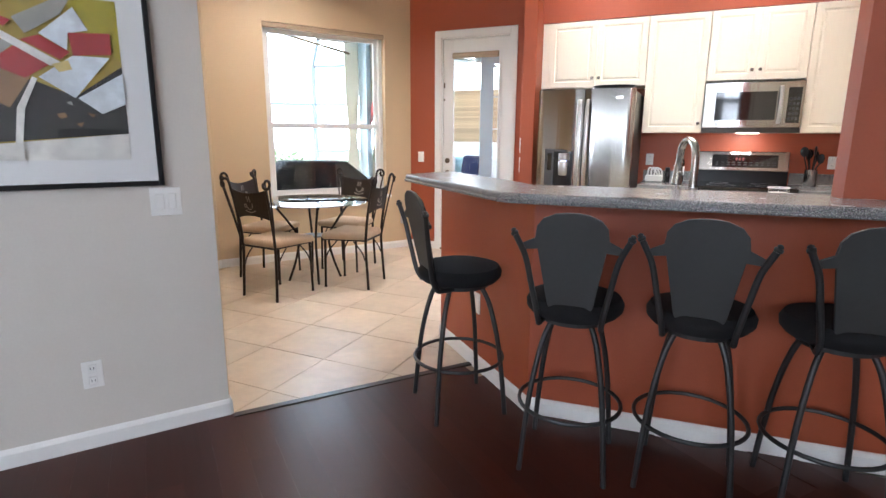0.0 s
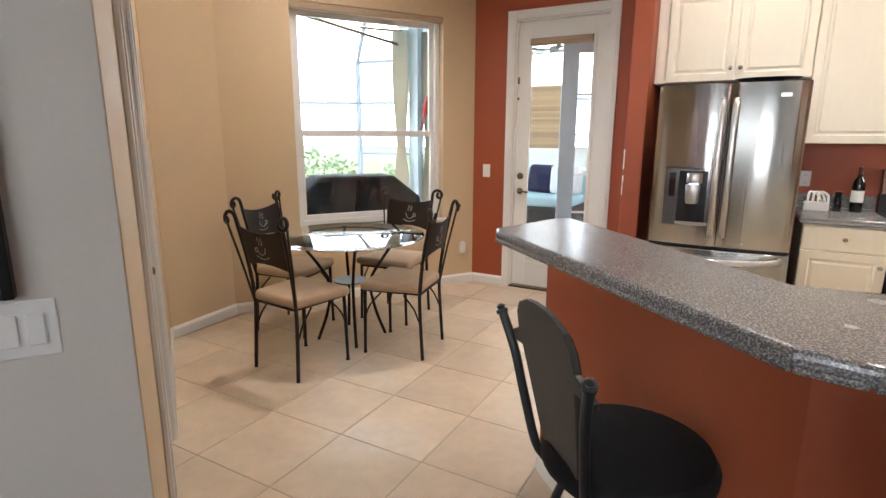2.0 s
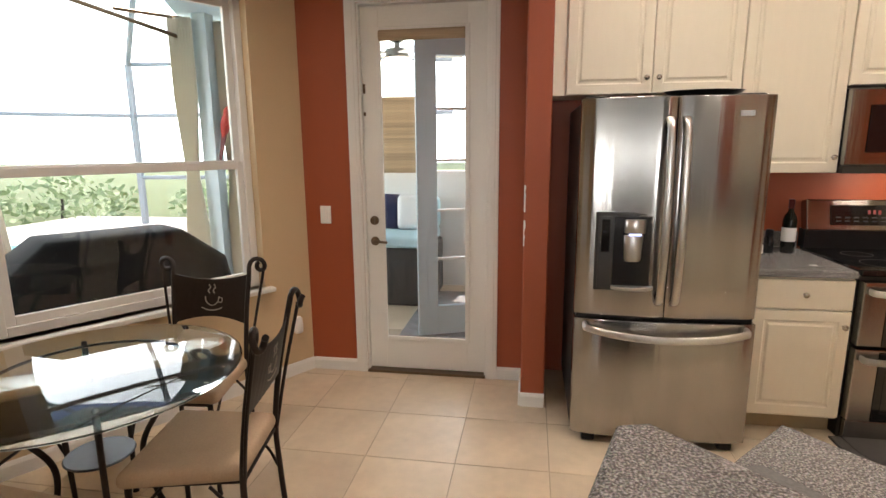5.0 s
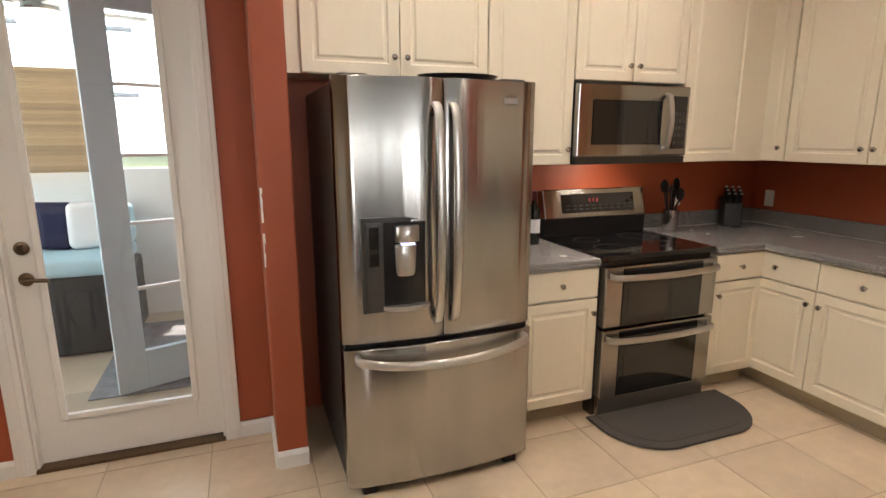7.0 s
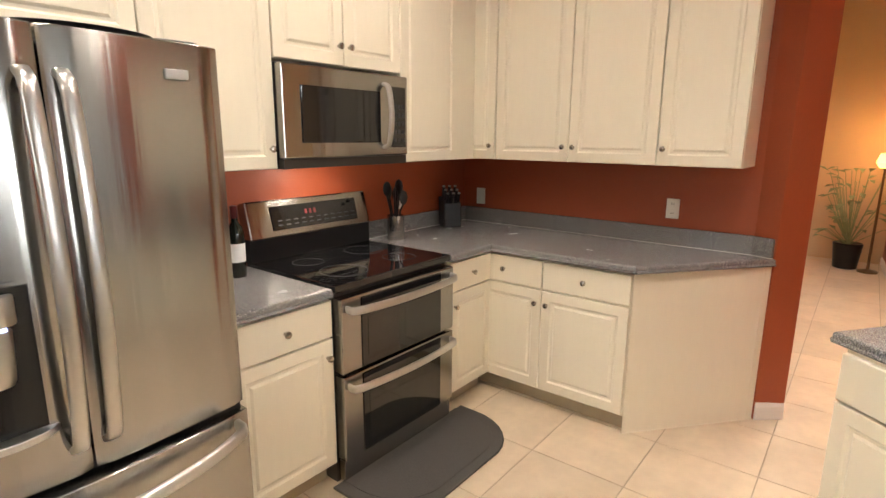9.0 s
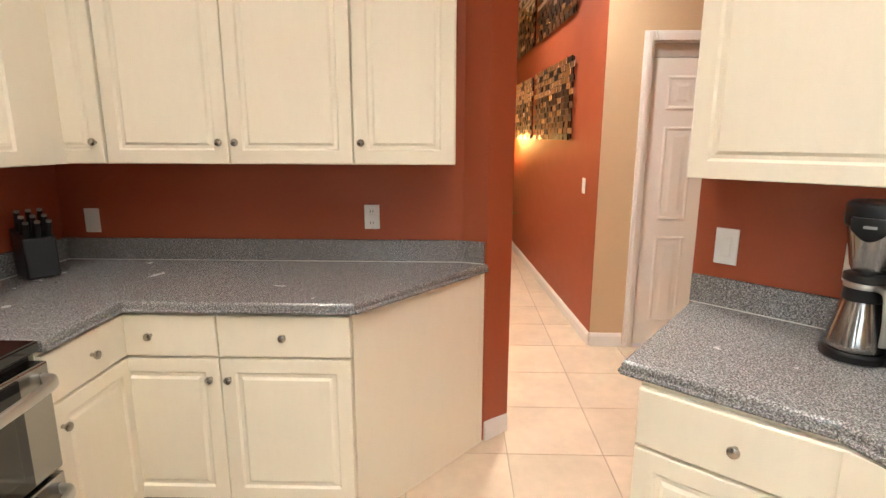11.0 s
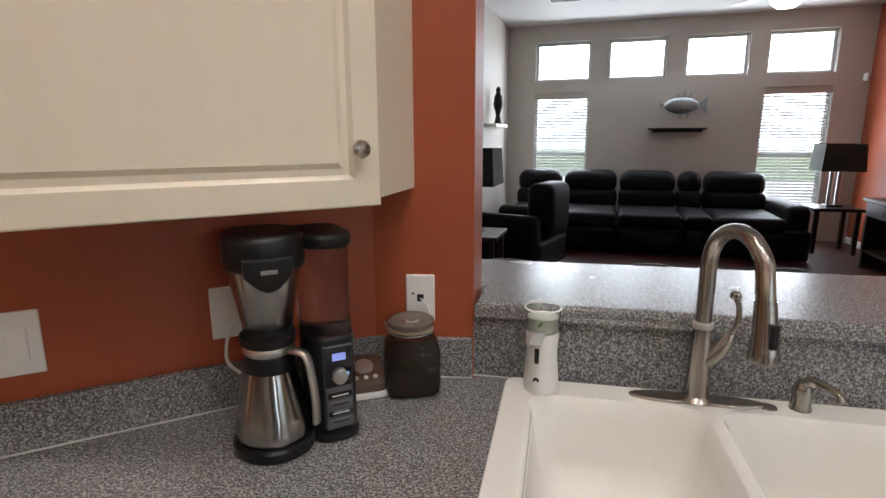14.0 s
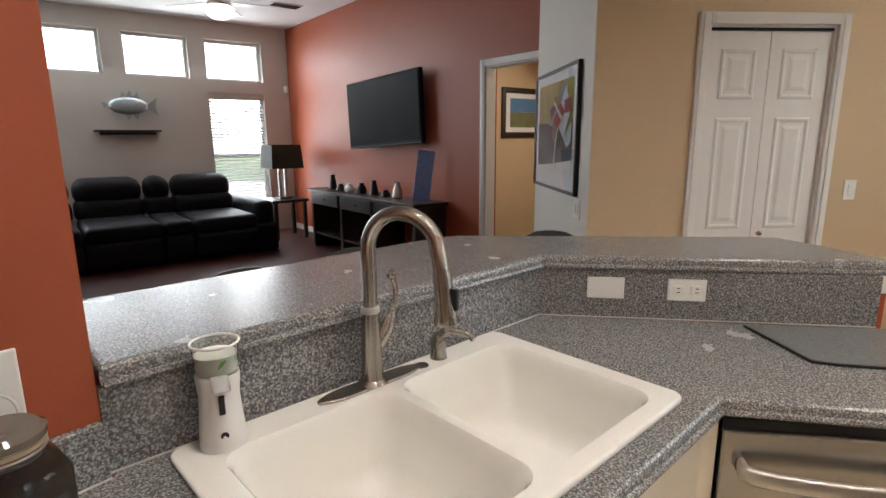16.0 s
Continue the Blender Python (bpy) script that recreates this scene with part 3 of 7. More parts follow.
# east wall, running south
wall_cabinet(pose(4.70, 8.35, 0, 0, 0, -90), 0.325, UB, UT, 1, hinge="l", label="narrow cream corner wall cabinet")
wall_cabinet(pose(4.70, 8.018, 0, 0, 0, -90), 0.98, UB, UT, 2, label="wide cream double-door wall cabinet")
wall_cabinet(pose(4.70, 7.036, 0, 0, 0, -90), 0.396, UB, UT, 1, hinge="r", label="narrow cream wall cabinet beside the hall opening")
# base run
base_cabinet(pose(2.72, 7.86, 0), 0.468, 1, 1, 0.64, "cream base cabinet between refrigerator and range", hinge="l")
base_cabinet(pose(3.995, 7.86, 0), 0.40, 1, 1, 0.64, "narrow cream base cabinet in the corner beside the range", hinge="r")
base_cabinet(pose(4.40, 7.985, 0, 0, 0, -90), 0.975, 2, 2, 0.62, "cream base cabinet with two drawers and two doors")
c = thing("angled_cabinet", "plain cream angled end panel of the base cabinets", "cabinet", pose(0, 0, 0))
part("panel", prism([(4.40, 7.008), (5.035, 7.008), (5.035, 6.50), (5.0, 6.50)], 0.0, 0.872), CREAM, c)
ex, ey = Vector((0.6, -0.508)).normalized(), Vector((-0.508, -0.6)).normalized()
for name_, u0, u1, z0, z1 in (("corner_strip", 0.0, 0.022, 0.0, 0.871), ("end_strip", 0.752, 0.774, 0.0, 0.871), ("scribe_strip", 0.022, 0.752, 0.0, 0.006)):
    q = [Vector((4.40, 7.008)) + ex * u0, Vector((4.40, 7.008)) + ex * u1]
    part(name_, prism([q[0], q[1], q[1] + ey * 0.003, q[0] + ey * 0.003], z0, z1, 0.001), CREAM, c)
cf = thing("base_corner", "cream inside corner post of the base cabinets", "filler", pose(0, 0, 0))
part("post", prism([(4.398, 7.862), (4.42, 7.862), (4.42, 7.99), (4.398, 7.99)], 0.1, 0.872), CREAM, cf)


CAULK = mat("white_caulk", (0.55, 0.54, 0.50), 0.5, grain=0.08)


def counter(name, label, pts, z0, z1, hole=None, bevel=0.012):
    c = thing(name, label, "countertop", pose(0, 0, 0))
    bm = prism(pts, z0, z1, bevel)
    ob = part("top", bm, GRAN, c)
    if hole:
        cut = part("cutter", box(hole[0], hole[1], z0 - 0.1, hole[2], hole[3], z1 + 0.1), GRAN)
        mod = ob.modifiers.new("hole", "BOOLEAN")
        mod.object, mod.operation, mod.solver = cut, "DIFFERENCE", "EXACT"
        bpy.context.view_layer.update()
        done = bpy.data.meshes.new_from_object(ob.evaluated_get(bpy.context.evaluated_depsgraph_get()))
        ob.modifiers.clear()
        ob.data = done
        bpy.data.objects.remove(cut)
    return c


def band(parent, p0, p1, z0, z1, t, name="backsplash"):
    """A strip on the left of the way from p0 to p1."""
    p0, p1 = Vector(p0), Vector(p1)
    d = (p1 - p0).normalized()
    n = Vector((-d.y, d.x)) * t
    m = Vector((-d.y, d.x)) * (t + 0.003)
    part("caulk", prism([p0, p1, p1 + m, p0 + m], z0 - 0.0002, z0 + 0.0028), CAULK, parent, "white caulk bead")
    return part(name, prism([p0, p1, p1 + n, p0 + n], z0, z1, 0.003), GRAN, parent)


def nosing(parent, pts, z, r=0.008):
    for a, b in zip(pts, pts[1:]):
        d = (Vector(b) - Vector(a)).normalized() * 0.004
        part("edge_bead", tube([(*(Vector(a) + d), z), (*(Vector(b) - d), z)], r, seg=8), GRAN, parent)


ct = counter("countertop", "short grey speckled laminate countertop beside the refrigerator", [(2.70, 7.83), (3.188, 7.83), (3.188, 8.515), (2.70, 8.515)], 0.873, 0.914)
band(ct, (3.188, 8.515), (2.70, 8.515), 0.9145, 1.012, 0.02)
nosing(ct, [(2.70, 7.828), (3.188, 7.828)], 0.883)
E1 = [(3.994, 7.83), (4.365, 7.83), (4.365, 6.99), (5.005, 6.485), (5.045, 6.53), (5.045, 8.515), (3.994, 8.515)]
ct = counter("countertop", "grey speckled laminate corner countertop with an angled end", E1, 0.873, 0.914)
nosing(ct, [(3.994, 7.828), (4.363, 7.828), (4.363, 6.99), (5.003, 6.483)], 0.883)
band(ct, (5.045, 6.60), (5.045, 8.49), 0.9145, 1.018, 0.02)
band(ct, (5.045, 8.515), (3.994, 8.515), 0.9145, 1.018, 0.02)
band(ct, (5.004, 6.50), (5.040, 6.598), 0.9145, 1.018, 0.018)

SK = (2.74, 5.10, 3.515, 5.56)
SINKC = [unturned(3.897, 5.207), unturned(4.465, 5.775), unturned(3.91, 6.19), unturned(3.60, 5.83), (3.40, 5.66), (2.64, 5.655), unturned(2.14, 6.17), unturned(1.765, 5.765), (2.465, 5.026), (3.662, 5.026), (3.665, 5.035)]
ct = counter("countertop", "grey speckled laminate countertop round the sink", SINKC, 0.873, 0.914, SK)
ct.matrix_world = BAR_POSE
nosing(ct, [unturned(3.91, 6.192), unturned(3.60, 5.832), (3.40, 5.662), (2.64, 5.657), unturned(2.14, 6.172)], 0.883)
nosing(ct, [unturned(4.465, 5.777), unturned(3.91, 6.192)], 0.883)
band(ct, unturned(3.90, 5.202), unturned(4.468, 5.772), 0.9145, 1.016, 0.018)
band(ct, (3.672, 5.036), unturned(3.896, 5.203), 0.9145, 1.016, 0.018)
band(ct, (2.465, 5.022), (3.668, 5.022), 0.9145, 1.0695, 0.014, "bar_splash")
band(ct, unturned(1.778, 5.734), (2.458, 5.025), 0.9145, 1.0695, 0.014, "bar_splash")
bt = counter("bar_counter", "raised grey speckled laminate bar top with an angled end", [(4.35, 4.57), (2.50, 4.57), unturned(2.44, 4.595), unturned(1.61, 5.33), unturned(1.58, 5.39), unturned(1.70, 5.745), unturned(1.755, 5.76), (2.47, 5.045), (3.665, 5.045), (3.665, 4.897), (4.35, 4.897)], 1.07, 1.11, bevel=0.014)
bt.matrix_world = BAR_POSE
nosing(bt, [(4.35, 4.568), (2.50, 4.568), unturned(2.44, 4.593), unturned(1.61, 5.328)], 1.078)
nosing(bt, [unturned(1.755, 5.762), (2.47, 5.047), (3.665, 5.047)], 1.078)

# cabinets under the sink run
sc = thing("sink_cabinet", "cream sink base cabinet with doors", "cabinet", BAR_POSE)
part("body", prism([(3.54, 5.64), (2.65, 5.63), (2.65, 5.04), (3.66, 5.04), (3.74, 5.08), (3.62, 5.68)], 0.0, 0.60), CREAM, sc)
part("apron", prism([(3.56, 5.70), (3.38, 5.64), (2.66, 5.635), (2.64, 5.60), (3.56, 5.60)], 0.60, 0.872), CREAM, sc)
part("filler_panel", prism([(3.64, 5.735), (3.56, 5.70), (3.39, 5.635), (3.56, 5.60), (3.72, 5.65)], 0.1, 0.872), CREAM, sc)
ang = math.degrees(math.atan2(6.17 - 5.83, 3.87 - 3.59))
cc = base_cabinet(pose(3.625, 5.80, 0, 0, 0, ang) @ pose(0, 0, 0, 0, 0, 0), 0.47, 1, 1, 0.55, "cream base cabinet with a drawer under the coffee maker", hinge="l")
cc.matrix_world = pose(3.875, 6.145, 0, 0, 0, ang + 180)

part("end_filler", prism([(2.68, 5.635), (2.63, 5.65), (2.58, 5.60), (2.68, 5.55)], 0.0, 0.872), CREAM, sc)
dw = thing("dishwasher", "stainless steel dishwasher with a bar handle", "dishwasher", pose(2.575, 5.645, 0, 0, 0, 133))
part("body", box(0.02, 0.0, 0.10, 0.63, 0.5, 0.868), BLACK, dw)
part("door_panel", box(0.02, -0.03, 0.11, 0.63, -0.001, 0.845, 0.006), STEEL, dw)
part("handle", strap(curve([(0.06, -0.032, 0.765), (0.075, -0.068, 0.762), (0.2, -0.082, 0.756), (0.325, -0.086, 0.754), (0.45, -0.082, 0.756), (0.575, -0.068, 0.762), (0.59, -0.032, 0.765)]), (0, 0.1, 1), 0.036, 0.018), STEELH, dw, "flat curved stainless handle", True)
part("top_gap", box(0.02, -0.02, 0.846, 0.63, 0.0, 0.868), BLACK, dw)


# ---- refrigerator ----
fr = thing("refrigerator", "stainless steel french-door refrigerator with ice and water dispenser", "refrigerator", pose(1.79, 7.62, 0))
FW = 0.86
part("case", box(0.0, 0.075, 0.06, FW, 0.86, 1.745, 0.006), DGREY, fr)


def bowed(x0, x1, z0, z1, y, bulge, t=0.07):
    """A door panel whose front bows out slightly, with rounded edges."""
    n = 12
    pts = []
    for k in range(n + 1):
        u = k / n
        s = math.sin(math.pi * min(max(((x0 + (x1 - x0) * u) / FW), 0), 1))
        e = 0.012 * (1 - min(1, min(u, 1 - u) * 14)) ** 2
        pts.append((x0 + (x1 - x0) * u, y - bulge * s + e))
    pts += [(x1, y + t), (x0, y + t)]
    return prism(pts, z0, z1, 0.004)


half = FW * 0.5
dl = part("door_left", bowed(0.0, half - 0.003, 0.70, 1.765, 0.01, 0.03), STEEL, fr, smooth=True)
dr = part("door_right", bowed(half + 0.003, FW, 0.70, 1.765, 0.01, 0.03), STEEL, fr, smooth=True)
fz = part("freezer_drawer", bowed(0.0, FW, 0.05, 0.682, -0.012, 0.03, 0.09), STEEL, fr, smooth=True)
part("gasket", box(0.01, 0.02, 0.68, FW - 0.01, 0.09, 0.702), BLACK, fr)
for x, d in ((half - 0.036, dl), (half + 0.036, dr)):
    h = part("handle", strap(curve([(x, -0.022, 0.775), (x, -0.062, 0.82), (x, -0.088, 1.05), (x, -0.094, 1.22), (x, -0.086, 1.42), (x, -0.062, 1.62), (x, -0.022, 1.665)]), (1, 0, 0), 0.036, 0.022), STEELH, d, "long curved flat stainless handle", True)
    for z in (0.80, 1.64):
        part("handle_post", box(x - 0.011, -0.05, z - 0.014, x + 0.011, -0.015, z + 0.014, 0.003), DGREY, h)
part("handle", strap(curve([(0.05, -0.03, 0.655), (0.065, -0.072, 0.648), (FW * 0.25, -0.108, 0.628), (FW / 2, -0.12, 0.618), (FW * 0.75, -0.108, 0.628), (FW - 0.065, -0.072, 0.648), (FW - 0.05, -0.03, 0.655)]), (0, 0.25, 1), 0.036, 0.024), STEELH, fz, "curved flat stainless drawer handle", True)
CAV = mat("dispenser_cavity", (0.10, 0.10, 0.102), 0.28, 0.8, grain=0.08, scale=60)
dp = part("dispenser", steps(0.085, 0.835, 0.375, 1.225, -0.014, [(0, 0.0), (0.010, 0.004), (0.013, 0.002), (0.016, 0.002)], thick=0.02), CAV, dl, "dark steel dispenser surround")
part("control_strip", box(0.10, -0.0225, 0.848, 0.162, -0.0155, 1.205, 0.002), CAV, dp)
part("display", box(0.112, -0.0242, 1.03, 0.152, -0.0220, 1.19, 0.002), BLACKG, dp)
n_ = 10
arc = [(0.172 + 0.19 * k / n_, -0.0172 - 0.006 * math.sin(math.pi * k / n_)) for k in range(n_ + 1)]
# no recess is cut here: its shade is put into this dark front
part("cavity", prism(arc + [(0.362, -0.010), (0.172, -0.010)], 0.862, 1.205), mat("dispenser_shadow", (0.035, 0.035, 0.037), 0.25, 0.7, grain=0.1), dp)
part("spout", lathe([(0.048, 0), (0.05, 0.004), (0.05, 0.062), (0.046, 0.066)], seg=24, m=pose(0.268, -0.026, 1.125) @ Matrix.Diagonal((1, 0.62, 1, 1))), STEELH, dp, "polished dispenser spout", True)
part("paddle", lathe([(0.034, 0), (0.040, 0.012), (0.046, 0.125), (0.042, 0.13)], seg=24, m=pose(0.262, -0.024, 0.985) @ Matrix.Diagonal((1, 0.5, 1, 1))), STEELH, dp, "polished dispenser paddle", True)
part("drip_tray", prism([(0.168 + 0.2 * k / 12, -0.022 - 0.038 * math.sin(math.pi * k / 12) ** 0.6) for k in range(13)] + [(0.368, -0.012), (0.168, -0.012)], 0.842, 0.860, 0.003), STEELH, dp)
part("dispenser_light", box(0.24, -0.045, 1.114, 0.295, -0.03, 1.122), glow("dispenser_blue_light", (0.45, 0.55, 1.0), 1.6), dp)
part("badge", box(FW - 0.16, -0.0135, 1.67, FW - 0.10, -0.006, 1.695, 0.002), STEELH, dr)
for x in (0.06, FW - 0.12):
    part("foot", box(x, 0.0, 0.0, x + 0.07, 0.10, 0.062, 0.01), BLACK, fr)
    part("hinge_cover", box(x - 0.04, 0.03, 1.745, x + 0.08, 0.14, 1.775, 0.01), DGREY, fr)
tr = thing("serving_tray", "black oval tray lying on the refrigerator", "tray", pose(2.42, 7.95, 1.776))
part("tray", lathe([(0.10, 0), (0.17, 0.012), (0.20, 0.034), (0.205, 0.036), (0.19, 0.03), (0.165, 0.018), (0.02, 0.012)], seg=32, m=Matrix.Diagonal((0.95, 0.65, 1, 1))), BLACK, tr, smooth=True)

# ---- range ----
OVENW = mat("oven_window_glass", (0.02, 0.019, 0.016), 0.06, grain=0.05, coat=0.4)
rg = thing("range", "stainless double-oven electric range with black glass top", "range", pose(3.20, 7.83, 0))
RW_ = 0.775
part("case", box(0.0, 0.03, 0.0, RW_, 0.66, 0.885), DGREY, rg)
part("cooktop", box(-0.004, -0.005, 0.888, RW_ + 0.004, 0.645, 0.922, 0.006), BLACKG, rg, "black glass cooktop")
for i, (z0, z1) in enumerate(((0.53, 0.865), (0.12, 0.515))):
    d = part("oven_door", box(0.005, -0.03, z0, RW_ - 0.005, 0.028, z1, 0.006), STEEL, rg)
    g_ = part("oven_glass", box(0.115, -0.0345, z0 + 0.006, RW_ - 0.115, -0.0295, z1 - 0.012, 0.002), BLACKG, d, "black glass door centre")
    part("oven_window", box(0.15, -0.0362, z0 + 0.05, RW_ - 0.15, -0.0342, z1 - 0.105, 0.001), OVENW, g_, "smoked oven window")
    h = part("handle", strap(curve([(0.03, -0.034, z1 - 0.045), (0.05, -0.074, z1 - 0.048), (RW_ * 0.27, -0.089, z1 - 0.052), (RW_ / 2, -0.093, z1 - 0.054), (RW_ * 0.73, -0.089, z1 - 0.052), (RW_ - 0.05, -0.074, z1 - 0.048), (RW_ - 0.03, -0.034, z1 - 0.045)]), (0, 0.15, 1), 0.034, 0.020), STEELH, d, "flat curved stainless oven handle", True)
part("kick_panel", box(0.01, -0.015, 0.015, RW_ - 0.01, 0.028, 0.115, 0.003), STEEL, rg)
bg = part("backguard", prism([(0, 0.60), (RW_, 0.60), (RW_, 0.68), (0, 0.68)], 0.922, 1.035), BLACK, rg)
bm = box(0, -0.035, 0, RW_, 0.035, 0.19, 0.008)
bmesh.ops.transform(bm, matrix=pose(0, 0.625, 1.022, -14), verts=bm.verts)
cpn = part("control_panel", bm, STEEL, rg)
bm = box(0.13, -0.040, 0.035, RW_ - 0.09, -0.034, 0.155, 0.002)
bmesh.ops.transform(bm, matrix=pose(0, 0.625, 1.022, -14), verts=bm.verts)
part("control_glass", bm, BLACKG, cpn)
LED = glow("red_display", (0.10, 0.008, 0.006), 0.3)
DIMW = mat("control_mark", (0.045, 0.045, 0.045), 0.5)
for k in range(3):
    bm = box(0.33 + k * 0.028, -0.0425, 0.10, 0.345 + k * 0.028, -0.0405, 0.125)
    bmesh.ops.transform(bm, matrix=pose(0, 0.625, 1.022, -14), verts=bm.verts)
    part("display_digit", bm, LED, cpn)
for k in range(22):
    x, z = 0.16 + (k % 11) * 0.048, 0.055 + (k // 11) * 0.022
    bm = box(x, -0.0425, z, x + 0.026, -0.0405, z + 0.006)
    bmesh.ops.transform(bm, matrix=pose(0, 0.625, 1.022, -14), verts=bm.verts)
    part("control_mark", bm, DIMW, cpn)
for x, y, r in ((0.2, 0.17, 0.11), (0.57, 0.17, 0.085), (0.2, 0.43, 0.075), (0.57, 0.43, 0.105)):
    part("burner_mark", ring(x, y, 0.9222, r, 0.0012), DIMW, rg)
mm = thing("floor_mat", "grey half-oval cushioned kitchen mat before the range", "mat", pose(3.62, 7.83, 0.002))
pts = [(0.47, 0.0), (0.47, -0.12)] + [(0.47 - 0.28 + 0.28 * math.cos(a), -0.12 - 0.30 * math.sin(a)) for a in (radians(12 * k) for k in range(1, 8))] + [(-0.47 + 0.28 - 0.28 * math.cos(a), -0.12 - 0.30 * math.sin(a)) for a in (radians(12 * k) for k in range(7, 0, -1))] + [(-0.47, -0.12), (-0.47, 0.0)]
part("pad", prism(pts[::-1], 0, 0.016, 0.006), MAT, mm)
part("raised_centre", prism([(x * 0.88, -0.02 + (y + 0.02) * 0.88) for x, y in pts[::-1]], 0.0155, 0.0195, 0.003), MAT, mm)

mw = thing("microwave", "stainless over-the-range microwave with black window", "microwave", pose(3.20, 8.165, 1.385))
part("case", box(0, 0.0, 0.0, RW_, 0.33, 0.445, 0.004), BLACK, mw)
part("front", box(0.0, -0.045, 0.045, RW_, 0.0, 0.44, 0.006), STEEL, mw)
part("window", box(0.095, -0.051, 0.11, 0.572, -0.044, 0.355, 0.003), BLACKG, mw)
part("keypad", box(0.655, -0.051, 0.085, RW_ - 0.02, -0.044, 0.385, 0.003), BLACKG, mw)
for k in range(15):
    x, z = 0.667 + (k % 3) * 0.028, 0.11 + (k // 3) * 0.042
    part("key", box(x, -0.0525, z, x + 0.018, -0.0512, z + 0.02), DIMW, mw)
part("handle", strap(curve([(0.60, -0.046, 0.085), (0.60, -0.082, 0.11), (0.60, -0.10, 0.24), (0.60, -0.082, 0.37), (0.60, -0.046, 0.395)]), (1, 0, 0), 0.03, 0.018), STEELH, mw, "curved flat stainless handle", True)
part("grille", box(0.0, -0.035, 0.0, RW_, 0.0, 0.042, 0.003), DGREY, mw)
part("work_lamp", box(0.3, 0.10, -0.006, 0.48, 0.16, 0.0), LAMPW, mw)
area("microwave_lamp", look((3.59, 8.26, 1.372), (3.59, 8.42, 0.9)), 0.18, 0.06, 0.9, WARM)


# ---- ceiling lights ----
def can_light(x, y, watts, col=WARM, z=H):
    c = thing("recessed_light", "round recessed ceiling downlight, out of view and switched on", "ceiling light", pose(x, y, z), "recessed ceiling lights")
    part("trim_ring", lathe([(0.075, -0.002), (0.095, -0.002), (0.098, -0.008), (0.078, -0.012)], seg=28), WHITE, c)
    part("lens", lathe([(0.01, -0.006), (0.076, -0.006), (0.076, -0.003)], seg=28), LAMPW, c)
    ob = new("downlight", bpy.data.lights.new("downlight", "AREA"))
    ob.data.shape, ob.data.size, ob.data.energy, ob.data.color, ob.data.spread = "DISK", 0.15, watts * 0.4, col, radians(140)
    ob.matrix_world = look((x, y, z - 0.02), (x, y + 0.001, 0))
    return c


# soffit pair and nook lamp are inferred; the other cans are added fill, unseen
for x, y, w in ((2.25, 7.6, 13), (3.55, 7.6, 13), (3.1, 6.3, 15), (1.9, 6.5, 8), (0.0, 6.5, 22), (3.5, 5.55, 10), (5.8, 6.2, 37), (7.6, 6.4, 24)):
    can_light(x, y, w)


# ---- doors ----
cw = math.degrees(math.atan2(CD.y, CD.x))
p = CN + CD * 0.62
casing("trim_closet", pose(p.x, p.y, 0, 0, 0, cw), 0.73, 2.06)
bif = tagged(new("door_2"), "white six-panel bifold closet door, closed", kind="structure")
bif.matrix_world = pose(p.x, p.y, 0.012, 0, 0, cw)
for k in range(2):
    x0 = 0.016 + k * 0.35
    lf = part("bifold_leaf", box(x0, 0.015, 0, x0 + 0.347, 0.045, 2.02, 0.003), WHITE, bif)
    bm = bmesh.new()
    for c0, c1 in ((0.20, 0.80), (0.93, 1.56), (1.66, 1.93)):
        steps(x0 + 0.07, c0, x0 + 0.277, c1, 0.015, [(0, 0.001), (0.008, 0.007), (0.018, 0.007), (0.028, 0.001), (0.044, 0.001), (0.064, 0.006)], bm, 0.004)
    part("raised_panel", bm, WHITE, lf)
knob(bif, 0.405, 0.015, 0.90, 0.016)
part("track", box(0.012, 0.01, 2.022, 0.718, 0.06, 2.046), BLACK, bif)

casing("trim_hall_door", pose(6.29, 5.36, 0, 0, 0, -90), 0.74, 2.11)
hd = panel_door("door_3", pose(6.296, 5.346, 0.015, 0, 0, -90), 0.712, 1.99, 0.04, ((0.10, 0.30), (0.41, 0.61)), ((0.18, 0.80), (0.92, 1.55), (1.66, 1.88)), WHITE)
tagged(hd, "white six-panel door with bronze lever, closed")
part("lever", tube(curve([(0.65, 0, 0.93), (0.65, -0.045, 0.93), (0.63, -0.05, 0.93), (0.56, -0.048, 0.925)]), 0.011), BRONZE, hd, smooth=True)
part("deadbolt", lathe([(0.028, 0), (0.026, 0.012), (0.01, 0.016)], seg=18, m=pose(0.65, 0, 1.10, 90)), BRONZE, hd, smooth=True)
# white board whose shade is put into a greyer colour
part("transom_board", box(0.0, 0.0, 1.995, 0.712, 0.04, 2.08), mat("shaded_white_board", (0.45, 0.43, 0.40), 0.6, grain=0.05), hd)
casing("trim_bedroom", pose(0.13, 2.22, 0, 0, 0, 90), 0.78, 2.13)
struct("wall_bedroom", box(-2.75, 1.0, 0, -2.6, 3.45, H), BEIGE)
struct("wall_bedroom_south", box(-2.6, 1.0, 0, -0.02, 1.15, H), BEIGE)
struct("wall_bedroom_north", box(-2.6, 3.32, 0, -0.02, 3.45, H), BEIGE)


